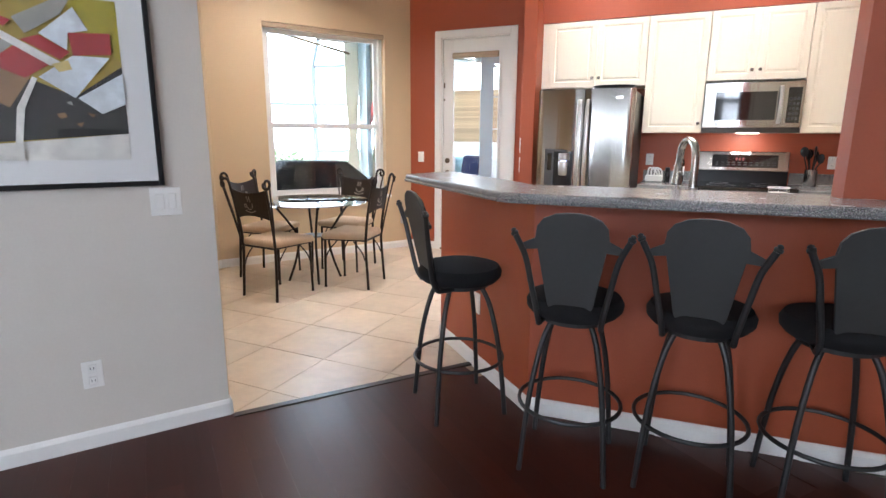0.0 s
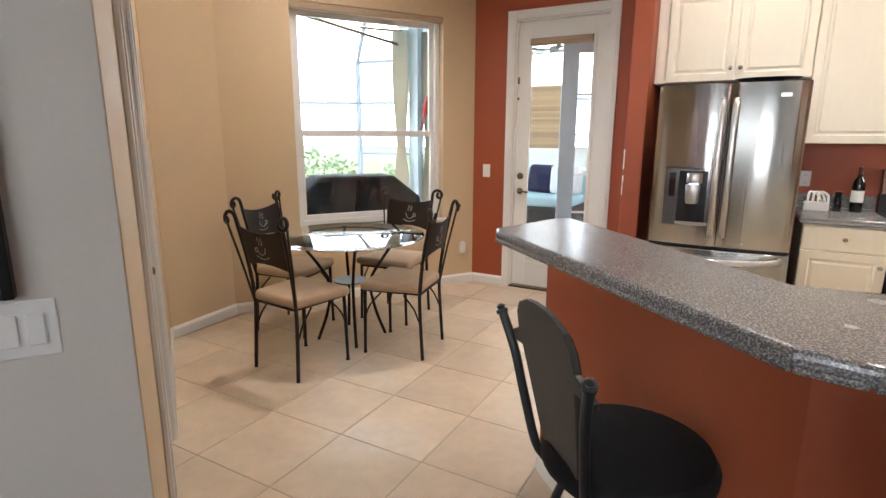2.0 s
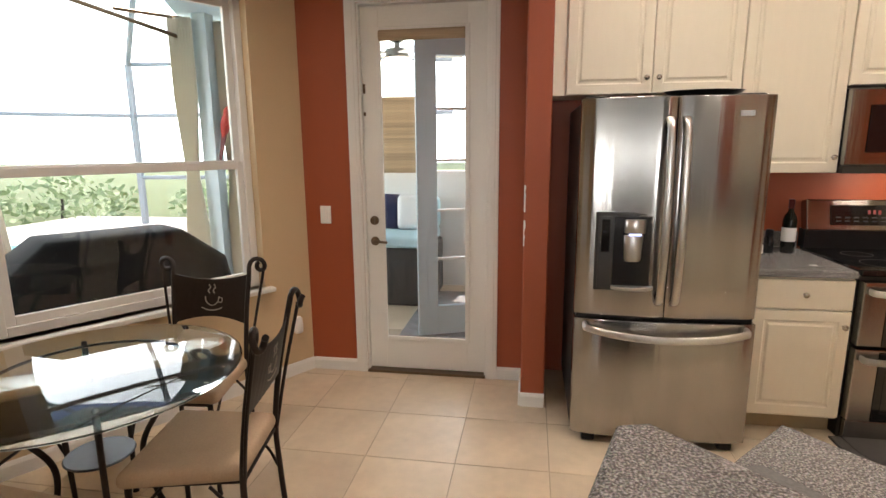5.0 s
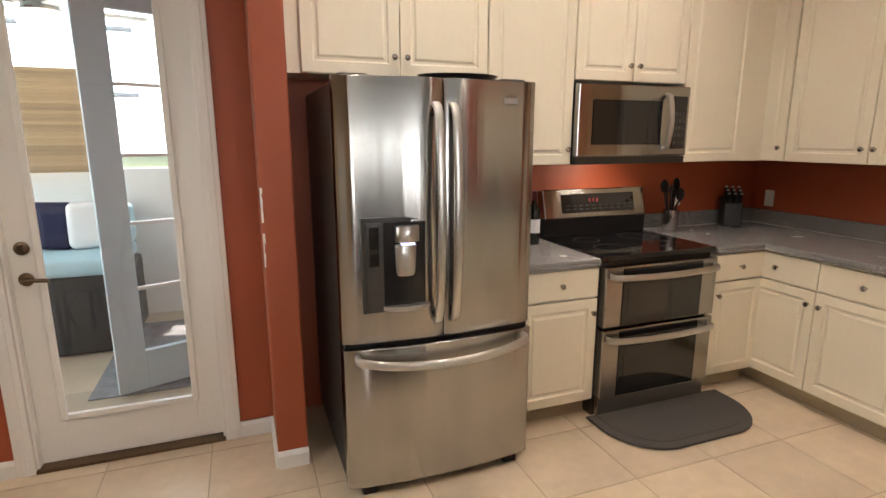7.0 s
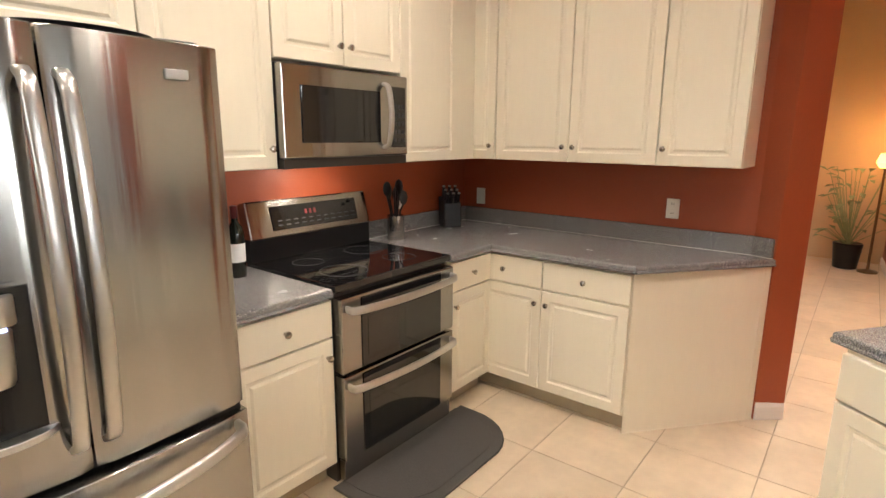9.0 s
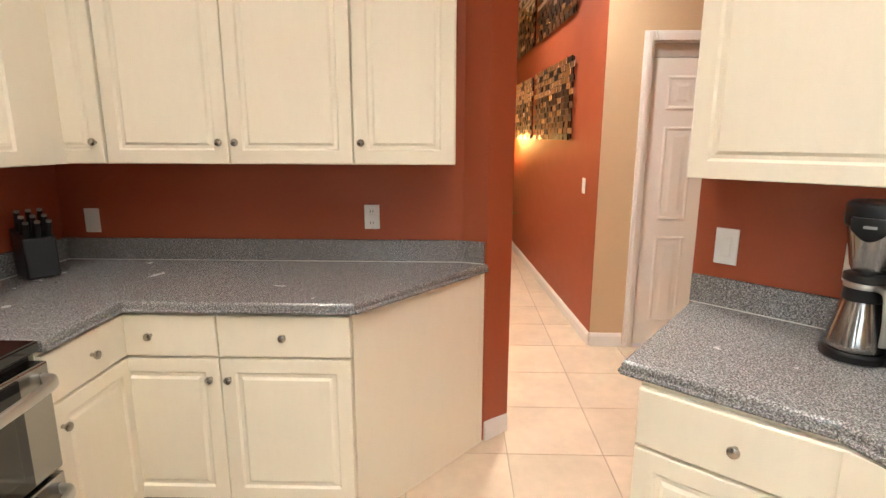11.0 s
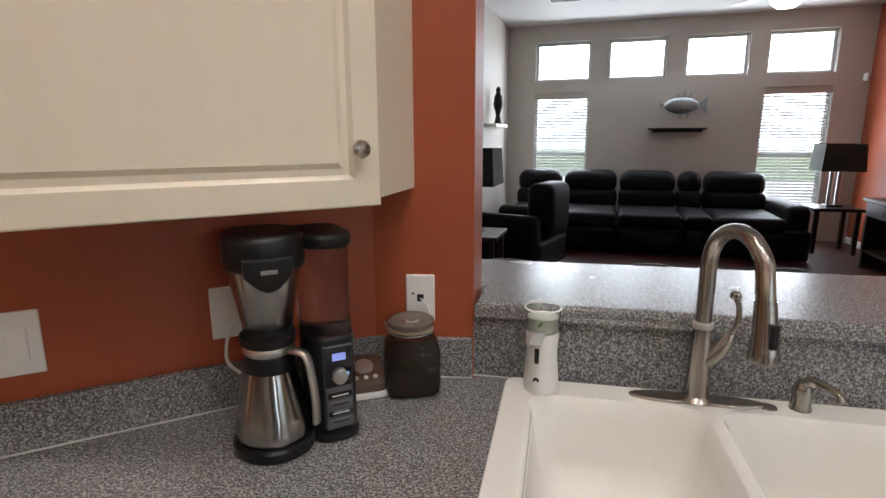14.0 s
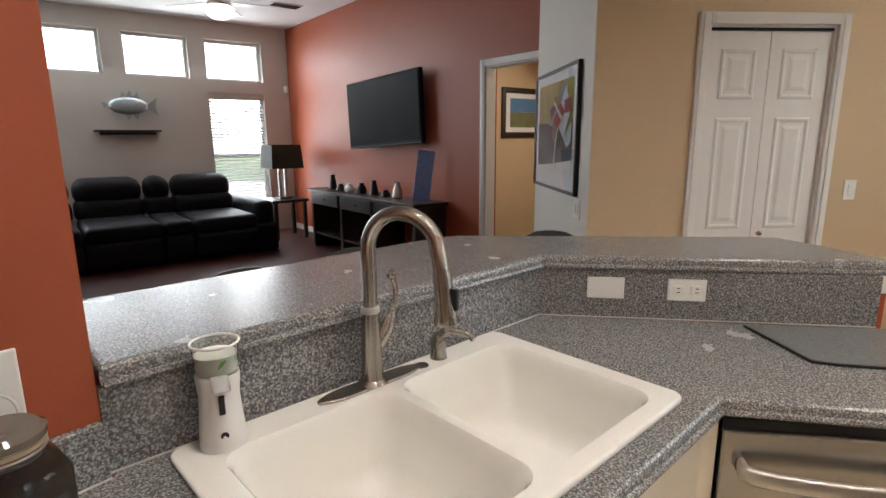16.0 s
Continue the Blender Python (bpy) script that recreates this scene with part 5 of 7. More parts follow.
# ---- things on the north counter ----
ut = thing("utensil_crock", "stainless crock full of black cooking utensils", "utensil holder", pose(4.14, 8.37, 0.9145))
part("crock", lathe([(0.05, 0), (0.052, 0.003), (0.052, 0.145), (0.047, 0.146), (0.047, 0.02), (0.01, 0.018)], seg=28), STEEL, ut, smooth=True)
for k, (dx, dy, h, w) in enumerate(((-0.07, 0.0, 0.33, 0.035), (-0.04, -0.03, 0.30, 0.03), (0.01, -0.02, 0.34, 0.04), (0.03, 0.02, 0.29, 0.028), (0.06, -0.01, 0.27, 0.03), (-0.02, 0.03, 0.31, 0.033))):
    bm = tube([(dx * 0.2, dy * 0.2, 0.03), (dx * 0.6, dy * 0.6, 0.17), (dx, dy, h - 0.06)], 0.006, seg=8)
    lathe([(0.006, -0.05), (w * 0.8, -0.03), (w, 0.0), (w * 0.7, 0.03), (0.004, 0.04)], bm, 12, m=pose(dx, dy, h - 0.02, 0, 0, 40 * k) @ Matrix.Diagonal((1, 0.25, 1, 1)))
    part("utensil", bm, BLACK, ut, smooth=True)
kb = thing("knife_block", "black knife block with steel-ended handles", "knife block", pose(4.72, 8.40, 0.9145, 0, 0, -35))
bm = box(-0.06, -0.07, 0, 0.06, 0.07, 0.17, 0.008)
for v in bm.verts:
    if v.co.z > 0.1:
        v.co.y += 0.02 if v.co.y > 0 else 0.01
        v.co.z += 0.03 if v.co.y > 0 else 0
part("block", bm, BLACK, kb)
for k in range(9):
    x, r = -0.04 + 0.04 * (k % 3), k // 3
    h = part("knife_handle", tube([(x, -0.045 + 0.045 * r, 0.16 + 0.012 * r), (x, -0.065 + 0.045 * r, 0.23 + 0.02 * r)], 0.010, seg=8), BLACK, kb)
    part("steel_cap", tube([(x, -0.065 + 0.045 * r, 0.23 + 0.02 * r), (x, -0.067 + 0.045 * r, 0.238 + 0.02 * r)], 0.0105, seg=8), STEELH, h)
wb = thing("wine_bottle", "dark wine bottle with a cream label", "bottle", pose(3.05, 8.30, 0.9145))
part("glass", lathe([(0.034, 0), (0.037, 0.004), (0.037, 0.19), (0.03, 0.22), (0.0145, 0.245), (0.0135, 0.30), (0.015, 0.302), (0.015, 0.312)], seg=28), mat("bottle_glass", (0.01, 0.012, 0.008), 0.08, grain=0.05), wb, smooth=True)
part("paper_label", lathe([(0.0375, 0.07), (0.0378, 0.071), (0.0378, 0.15), (0.0375, 0.151)], seg=28), PAPER, wb)
part("foil_cap", lathe([(0.0145, 0.26), (0.0158, 0.262), (0.0158, 0.313), (0.01, 0.315)], seg=20), mat("red_foil", (0.12, 0.02, 0.02), 0.35, 0.4), wb)
sb = thing("pepper_mill", "small dark glass spice mill with black cap", "mill", pose(2.94, 8.28, 0.9145))
part("jar", lathe([(0.024, 0), (0.026, 0.004), (0.026, 0.09), (0.02, 0.10)], seg=20), BLACKG, sb, smooth=True)
part("cap", lathe([(0.021, 0.10), (0.022, 0.102), (0.022, 0.135), (0.015, 0.14)], seg=20), BLACK, sb, smooth=True)
ph = thing("desk_tray", "white countertop caddy holding folded papers", "caddy", pose(2.82, 8.27, 0.9145))
part("base", prism([(-0.08, -0.05), (0.07, -0.05), (0.08, 0.05), (-0.08, 0.05)], 0, 0.06, 0.01), PLATE, ph)
for k in range(3):
    part("curled_strip", tube(curve([(-0.06 + 0.03 * k, -0.03, 0.055), (-0.05 + 0.03 * k, -0.01, 0.13), (0.0 + 0.03 * k, 0.02, 0.11), (0.03 + 0.02 * k, 0.03, 0.06)]), 0.008, seg=8), PLATE, ph, smooth=True)


# ---- bar stools ----
def bar_stool(m):
    s = thing("bar_stool", "charcoal metal bar stool with fan-shaped back and black seat", "stool", m, "stools at the bar")
    part("seat", lathe([(0.02, 0.665), (0.19, 0.668), (0.212, 0.69), (0.215, 0.715), (0.20, 0.74), (0.14, 0.755), (0.02, 0.758)], seg=36), FABRIC, s, "round black cushion", True)
    part("swivel_plate", lathe([(0.12, 0.635), (0.15, 0.64), (0.15, 0.665), (0.12, 0.666)], seg=28), STOOLM, s)
    for a in (45, 135, 225, 315):
        c, d = math.cos(radians(a)), math.sin(radians(a))
        part("leg", tube(curve([(0.11 * c, 0.11 * d, 0.655), (0.165 * c, 0.165 * d, 0.56), (0.215 * c, 0.215 * d, 0.38), (0.245 * c, 0.245 * d, 0.18), (0.265 * c, 0.265 * d, 0.0)]), 0.0125), STOOLM, s, smooth=True)
    part("foot_ring", ring(0, 0, 0.27, 0.232, 0.009), STOOLM, s, smooth=True)
    for x in (-1, 1):
        p = part("back_post", tube(curve([(x * 0.13, -0.16, 0.648), (x * 0.135, -0.19, 0.70), (x * 0.16, -0.215, 0.82), (x * 0.185, -0.235, 0.93), (x * 0.225, -0.255, 1.015)]), 0.0125), STOOLM, s, smooth=True)
        part("finial", lathe([(0.008, 0), (0.016, 0.004), (0.016, 0.012), (0.009, 0.016), (0.012, 0.022), (0.004, 0.028)], seg=14, m=pose(x * 0.225, -0.255, 1.013, 12, x * 22)), STOOLM, p, smooth=True)
        part("seat_arm", tube([(x * 0.10, 0.05, 0.652), (x * 0.13, -0.16, 0.648)], 0.011), STOOLM, s)
    half_out = [(0.05, 0.695), (0.09, 0.705), (0.115, 0.74), (0.143, 0.86), (0.166, 0.962), (0.203, 0.955), (0.211, 0.975), (0.178, 1.005), (0.17, 1.05), (0.14, 1.08), (0.08, 1.10), (0.03, 1.105)]
    half_out = [(x * 0.82 if x < 0.18 else x, z) for x, z in half_out]
    out = half_out + [(-x, z) for x, z in half_out[::-1]]
    bm = prism(out, -0.008, 0.008, 0.003)
    for v in bm.verts:
        x, z, t = v.co.x, v.co.y, v.co.z
        v.co = Vector((x, -0.175 - 0.20 * (z - 0.70) - t + 0.0, z))
    bmesh.ops.recalc_face_normals(bm, faces=bm.faces)
    part("back_panel", bm, STOOLP, s, "fan-shaped charcoal back panel")
    bm = prism([(x * 0.86, 0.70 + (z - 0.70) * 0.93 + 0.012) for x, z in out if abs(x) < 0.17], 0.008, 0.022, 0.006)
    for v in bm.verts:
        x, z, t = v.co.x, v.co.y, v.co.z
        v.co = Vector((x, -0.175 - 0.20 * (z - 0.70) + t, z))
    bmesh.ops.recalc_face_normals(bm, faces=bm.faces)
    part("back_cushion", bm, FABRIC, s, "thin black back cushion")
    return s


SMALL = Matrix.Diagonal((0.94, 0.94, 0.985, 1))
st = bar_stool(pose(2.17, 4.84, 0.0, 0, 0, -46) @ SMALL)
for x, y, r in ((2.765, 4.61, 4), (3.22, 4.67, -3), (3.67, 4.73, 8)):
    copy_thing(st, pose(x, y, 0, 0, 0, r) @ SMALL)


# ---- breakfast table and chairs ----
tb = thing("glass_table", "round glass breakfast table on a bronzed iron base", "table", pose(-0.02, 6.52, 0))
part("tabletop", lathe([(0.01, 0.738), (0.515, 0.738), (0.525, 0.742), (0.527, 0.746), (0.525, 0.750), (0.515, 0.752), (0.01, 0.752)], seg=64), GREENG, tb, "clear round glass top", True)
part("support_ring", ring(0, 0, 0.725, 0.33, 0.010), IRON, tb, smooth=True)
for k in range(4):
    a = radians(45 + 90 * k)
    c, d = math.cos(a), math.sin(a)
    part("leg", tube(curve([(0.40 * c, 0.40 * d, 0.715), (0.36 * c, 0.36 * d, 0.735), (0.33 * c, 0.33 * d, 0.70), (0.22 * c, 0.22 * d, 0.55), (0.14 * c, 0.14 * d, 0.40), (0.17 * c, 0.17 * d, 0.2), (0.24 * c, 0.24 * d, 0.0)]), 0.011), IRON, tb, smooth=True)
part("shelf", lathe([(0.01, 0.415), (0.115, 0.415), (0.12, 0.42), (0.115, 0.425), (0.01, 0.425)], seg=36), mat("slate_disc", (0.07, 0.08, 0.10), 0.35, grain=0.1), tb, "small round slate shelf")


def dining_chair(m):
    s = thing("dining_chair", "bronzed iron chair with scrolled posts and tan suede seat", "chair", m, "chairs round the glass table")
    bm = box(-0.215, -0.21, 0.44, 0.215, 0.20, 0.50, 0.026, seg=4)
    for v in bm.verts:
        v.co.x *= 1 - 0.10 * (v.co.y - 0.0) / 0.2
        if v.co.z > 0.48:
            v.co.z += 0.012 * (1 - (v.co.x / 0.22) ** 2) * (1 - (v.co.y / 0.22) ** 2)
    part("seat", bm, SEATF, s, "tan suede seat cushion", True)
    bm = bmesh.new()
    for a, b in (((-0.19, -0.19), (0.19, -0.19)), ((-0.17, 0.19), (0.17, 0.19)), ((-0.19, -0.19), (-0.17, 0.19)), ((0.19, -0.19), (0.17, 0.19))):
        tube([(*a, 0.435), (*b, 0.435)], 0.009, bm, 8)
    part("seat_frame", bm, IRON, s)
    for x in (-1, 1):
        part("front_leg", tube([(x * 0.19, -0.19, 0.44), (x * 0.20, -0.195, 0.02), (x * 0.20, -0.195, 0.0)], [0.012, 0.010, 0.014]), IRON, s, smooth=True)
        pts = [(x * 0.195, 0.215, 0.0), (x * 0.19, 0.20, 0.25), (x * 0.185, 0.195, 0.46), (x * 0.19, 0.225, 0.70), (x * 0.20, 0.265, 0.90)]
        hook = [(x * (0.243 - 0.043 * math.cos(t) * (1 - 0.09 * t)), 0.278 + 0.006 * t, 0.955 + 0.045 * math.sin(t) * (1 - 0.09 * t)) for t in (radians(30 * k) for k in range(0, 15))]
        p = part("back_post", tube([*curve(pts), *hook], 0.0115), IRON, s, "iron post ending in a scroll", True)
        part("back_rod", tube(curve([(x * 0.185, 0.20, 0.44), (x * 0.225, 0.235, 0.66), (x * 0.262, 0.285, 0.90), (x * 0.268, 0.29, 0.935)]), 0.007), IRON, s, smooth=True)
        for y0, y1 in ((-0.19, -0.08), (0.19, 0.08)):
            part("brace", tube(curve([(x * 0.193, y0, 0.26), (x * 0.19, (y0 * 2 + y1) / 3, 0.34), (x * 0.185, y1, 0.425)]), 0.006, seg=8), IRON, s, smooth=True)
    n, top, bot = 12, [], []
    for k in range(n + 1):
        u = -1 + 2 * k / n
        top.append((u * 0.192, 0.915 - 0.03 * (1 - u * u)))
        bot.append((u * 0.182, 0.685 + 0.03 * (1 - u * u) - 0.015))
    bm = prism(bot + top[::-1], -0.003, 0.003)
    for v in bm.verts:
        x, z, t = v.co.x, v.co.y, v.co.z
        v.co = Vector((x, 0.222 + 0.2 * (z - 0.69) + 0.02 * (1 - (x / 0.19) ** 2) + t, z))
    bmesh.ops.recalc_face_normals(bm, faces=bm.faces)
    pl = part("back_panel", bm, IRON, s, "dark iron plate with a cut-out cup motif")
    bm = bmesh.new()
    y = lambda z: 0.222 + 0.2 * (z - 0.69) + 0.0225
    # pale rods stand in for the plate's cut-outs, bright from behind
    for cup in ([(-0.035, 0.80), (-0.03, 0.775), (-0.01, 0.757), (0.012, 0.757), (0.032, 0.775), (0.037, 0.80)], [(0.037, 0.795), (0.055, 0.79), (0.05, 0.77), (0.034, 0.772)], [(-0.055, 0.745), (-0.02, 0.732), (0.02, 0.732), (0.055, 0.745)], [(-0.012, 0.815), (-0.02, 0.83), (-0.008, 0.845), (-0.016, 0.86)], [(0.014, 0.815), (0.006, 0.83), (0.018, 0.845), (0.01, 0.86)]):
        for side in (0.0, -0.0065):
            tube(curve([(px, y(pz) + side, pz) for px, pz in cup], 4), 0.003, bm, 6)
    part("cup_motif", bm, mat("pale_cutout_motif", (0.30, 0.27, 0.24), 0.5) if "pale_cutout_motif" not in bpy.data.materials else bpy.data.materials["pale_cutout_motif"], pl)
    return s


ch = dining_chair(pose(0.0, 6.0, 0, 0, 0, 180 - 5))
for x, y, r in ((0.40, 6.56, -80), (-0.52, 6.48, 100), (-0.02, 7.08, 5)):
    copy_thing(ch, pose(x, y, 0, 0, 0, r))

# ---- painting ----
pt = thing("framed_painting", "framed abstract painting under glass on the picture wall", "picture", gpose(0.19, 1.12))
PW_, PH_ = 1.02, 0.79
bm = bmesh.new()
for a in ((0, 0, 0.02, PH_), (PW_ - 0.02, 0, PW_, PH_), (0.02, 0, PW_ - 0.02, 0.02), (0.02, PH_ - 0.02, PW_ - 0.02, PH_)):
    box(a[0] - PW_, -0.03, a[1], a[2] - PW_, 0.0, a[3], 0.003, bm)
part("frame", bm, BLACK, pt, "thin black frame")
part("mat_board", box(-PW_ + 0.02, -0.014, 0.02, -0.02, -0.010, PH_ - 0.02), PAPER, pt)
ART = {"ochre": (0.40, 0.30, 0.05), "red": (0.40, 0.04, 0.04), "black": (0.022, 0.022, 0.022), "cream": (0.74, 0.73, 0.68), "pale": (0.66, 0.72, 0.76), "grey": (0.34, 0.34, 0.30), "brown": (0.27, 0.16, 0.08), "olive": (0.42, 0.36, 0.03), "wine": (0.16, 0.03, 0.03), "yellow": (0.62, 0.50, 0.20)}
AM = {k: mat("paint_" + k, v, 0.7, grain=0.18, scale=40, blotch=0.35, blotch_scale=14) for k, v in ART.items()}
shapes = [("ochre", [(0, 0), (1, 0), (1, 1), (0, 1)]), ("olive", [(0.78, 1), (1, 1), (1, 0.62), (0.88, 0.8)]), ("black", [(0, 0.06), (1, 0.17), (1, 0.6), (0.8, 0.4), (0.65, 0.49), (0.44, 0.56), (0, 0.56)]), ("cream", [(0, 0), (1, 0), (1, 0.17), (0.46, 0.10), (0, 0.07)]),
          ("wine", [(0.36, 0.71), (0.49, 0.77), (0.55, 0.69), (0.42, 0.60)]), ("grey", [(0.29, 0.57), (0.42, 0.60), (0.56, 0.72), (0.59, 0.69), (0.46, 0.53), (0.36, 0.53)]), ("brown", [(0.46, 0.55), (0.54, 0.57), (0.64, 0.51), (0.55, 0.32), (0.48, 0.38)]), ("pale", [(0.69, 0.77), (0.83, 0.94), (0.88, 0.81), (0.80, 0.78), (0.79, 0.68)]), ("grey", [(0.60, 0.85), (0.79, 1), (0.82, 0.98), (0.78, 0.89), (0.64, 0.76)]),
          ("red", [(0.49, 0.58), (0.60, 0.69), (0.72, 0.59), (0.62, 0.50)]), ("red", [(0.62, 0.725), (0.69, 0.76), (0.80, 0.67), (0.76, 0.62)]), ("red", [(0.80, 0.785), (0.965, 0.80), (0.965, 0.67), (0.81, 0.65)]), ("cream", [(0.49, 0.775), (0.53, 0.79), (0.76, 0.605), (0.72, 0.58)]), ("pale", [(0.67, 0.51), (0.81, 0.65), (0.955, 0.65), (0.80, 0.39)]), ("pale", [(0.81, 0.39), (1, 0.555), (1, 0.36), (0.90, 0.295)]), ("yellow", [(0.725, 0.59), (0.79, 0.62), (0.80, 0.565), (0.75, 0.545)]),
          ("red", [(0.53, 0.83), (0.56, 0.85), (0.60, 0.83), (0.57, 0.79)]), ("cream", [(0.647, 0.51), (0.665, 0.50), (0.605, 0.32), (0.58, 0.11), (0.58, 0.0), (0.545, 0.0), (0.553, 0.11), (0.575, 0.32)]), ("brown", [(0.72, 0.29), (0.75, 0.30), (0.76, 0.27), (0.73, 0.26)]), ("brown", [(0.79, 0.23), (0.82, 0.24), (0.81, 0.21)]), ("grey", [(0.76, 0.36), (0.78, 0.37), (0.79, 0.34)]), ("brown", [(0.84, 0.30), (0.87, 0.29), (0.86, 0.27)])]
for k, (c, poly) in enumerate(shapes):
    bm = prism([(-0.93 + 0.82 * u, 0.11 + 0.60 * v) for u, v in poly], 0.0, 0.0006)
    for v in bm.verts:
        v.co = Vector((v.co.x, -0.0146 - 0.0007 * k - v.co.z, v.co.y))
    bmesh.ops.recalc_face_normals(bm, faces=bm.faces)
    part("painted_shape", bm, AM[c], pt)
g = part("glazing", box(-PW_ + 0.02, -0.029, 0.02, -0.02, -0.0275, PH_ - 0.02), PANE, pt)
g.visible_shadow = False

# ---- hall ----
MIRR = mat("mirror_chip", (0.82, 0.84, 0.88), 0.10, 1.0)
CHB = mat("bronze_chip", (0.14, 0.07, 0.035), 0.3, 0.6, grain=0.2)
rnd = random.Random(4)
for i, (x, z) in enumerate(((7.72, 1.47), (9.34, 1.47), (7.72, 2.44), (9.34, 2.44))):
    a = thing("mosaic_wall_art", "square wall art of staggered mirror and bronze tiles", "wall art", pose(x, 5.662 + (x - 6.29) * 0.0605, z, 0, 0, 180 + 3.5) @ Matrix.Diagonal((1.6, 1, 0.84, 1)), "mosaic art in the hall")
    part("backing", box(-0.42, -0.012, 0.02, 0.42, 0, 0.78), DWOOD, a)
    mes = []
    for mt in (MIRR, CHB, BLACK):
        bm = box(-0.04, -0.012, -0.028, 0.04, 0.0, 0.028, 0.003)
        me = bpy.data.meshes.new("mosaic_tile")
        bm.to_mesh(me)
        bm.free()
        me.materials.append(mt)
        mes.append(me)
    for r in range(13):
        for c_ in range(10):
            # upper rows get more mirror chips, imitating the bright reflection there
            o = new("mosaic_tile", mes[rnd.choice((0, 0, 0, 0, 2) if r > 7 else (0, 1, 2, 1, 2, 2))])
            o.parent = a
            o.matrix_local = pose(-0.405 + 0.09 * c_ + (0.03 if r % 2 else -0.03), -0.012 - 0.008 * rnd.random(), 0.03 + 0.061 * r, rnd.uniform(-4, 4), 0, rnd.uniform(-4, 4))
hp = thing("potted_plant", "leafy plant in a dark pot by a small glowing lamp", "plant", pose(9.7, 6.25, 0))
part("pot", lathe([(0.10, 0), (0.12, 0.01), (0.15, 0.3), (0.14, 0.31), (0.02, 0.28)], seg=24), BLACK, hp, smooth=True)
bm = bmesh.new()
for k in range(60):
    a, t, z = rnd.uniform(0, 6.28), rnd.uniform(0.1, 0.32), rnd.uniform(0.35, 1.2)
    c = Vector((t * math.cos(a), t * math.sin(a), z))
    d = Vector((math.cos(a), math.sin(a), rnd.uniform(-0.6, 0.6))).normalized() * rnd.uniform(0.08, 0.16)
    w = d.cross(Vector((0, 0, 1))).normalized() * 0.035
    m_ = c + d * 0.5 + Vector((0, 0, 0.02))
    vs = [bm.verts.new(q) for q in (c, m_ + w, c + d, m_ - w)]
    bm.faces.new(vs)
    tube([(0, 0, 0.28), tuple(c)], 0.004, bm, 5)
part("foliage", bm, LEAF, hp)
hl = thing("accent_lamp", "small amber accent lamp on a stand at the hall's end", "lamp", pose(9.6, 6.03, 0))
part("stand", lathe([(0.10, 0), (0.10, 0.02), (0.015, 0.04), (0.012, 1.18), (0.03, 1.2)], seg=20), BRONZE, hl, smooth=True)
part("shade", lathe([(0.05, 1.2), (0.09, 1.26), (0.06, 1.36), (0.04, 1.36)], seg=24), glow("amber_glass", (1.0, 0.42, 0.08), 3.0), hl, smooth=True)
al = new("amber_light", bpy.data.lights.new("amber_light", "POINT"))
al.data.energy, al.data.color, al.data.shadow_soft_size, al.location = 6, (1.0, 0.5, 0.14), 0.08, (9.6, 6.03, 1.45)


# ---- living room ----
def cushion(x0, y0, z0, x1, y1, z1, r=0.06):
    bm = box(x0, y0, z0, x1, y1, z1, r, seg=4)
    return bm


sf = thing("sectional_sofa", "black leather reclining sofa with padded backs under the windows", "sofa", pose(0, 0, 0))
part("base", box(1.05, -2.28, 0.0, 4.75, -0.92, 0.36, 0.03), LEATHER, sf)
for k, (x0, x1) in enumerate(((1.05, 1.32), (1.34, 2.12), (2.14, 2.46), (2.48, 3.26), (3.28, 4.06), (4.08, 4.75))):
    if k == 0:
        part("arm", cushion(x0, -2.28, 0.1, x1, -1.0, 0.66, 0.09), LEATHER, sf, smooth=True)
        continue
    # deep seats and added footrests fill the dark area before the sofa
    part("seat_cushion", cushion(x0, -1.95, 0.33, x1, -0.82, 0.52, 0.07), LEATHER, sf, smooth=True)
    part("footrest", cushion(x0 + 0.01, -0.93, 0.06, x1 - 0.01, -0.80, 0.34, 0.05), LEATHER, sf, smooth=True)
    part("back_cushion", cushion(x0, -2.25, 0.45, x1, -1.80, 0.74, 0.10), LEATHER, sf, smooth=True)
    part("headrest", cushion(x0 + 0.01, -2.3, 0.66, x1 - 0.01, -1.84, 1.0, 0.14), LEATHER, sf, smooth=True)
rc = thing("recliner", "black leather recliner with rounded arms", "armchair", pose(4.35, 0.2, 0, 0, 0, 75))
part("base", box(-0.42, -0.42, 0.05, 0.42, 0.42, 0.38, 0.04), LEATHER, rc)
part("seat_cushion", cushion(-0.28, -0.44, 0.36, 0.28, 0.25, 0.52, 0.06), LEATHER, rc, smooth=True)
part("backrest", cushion(-0.3, 0.18, 0.42, 0.3, 0.5, 1.0, 0.10), LEATHER, rc, smooth=True)
for x in (-1, 1):
    part("arm", cushion(x * 0.28, -0.46, 0.1, x * 0.48, 0.4, 0.66, 0.08), LEATHER, rc, smooth=True)

tv = thing("television", "large black flat television on a wall bracket", "television", pose(0.27, 0.62, 1.38, 0, -3, 90 + 3))
part("case", box(-0.74, -0.03, 0, 0.74, 0.03, 0.80, 0.012), CANVAS, tv)
part("screen", box(-0.715, -0.034, 0.045, 0.715, -0.0295, 0.775), SCREEN, tv)
part("lower_trim", box(-0.73, -0.034, 0.008, 0.73, -0.0305, 0.022), BLACK, tv)
part("bracket", box(-0.15, 0.03, 0.25, 0.15, 0.13, 0.5), DGREY, tv)
co = thing("console_table", "espresso wood console with drawers and open shelves", "console", pose(0.14, 0.46, 0, 0, 0, 90))
part("top", box(-1.38, -0.46, 0.76, 1.20, 0.0, 0.80, 0.006), DWOOD, co)
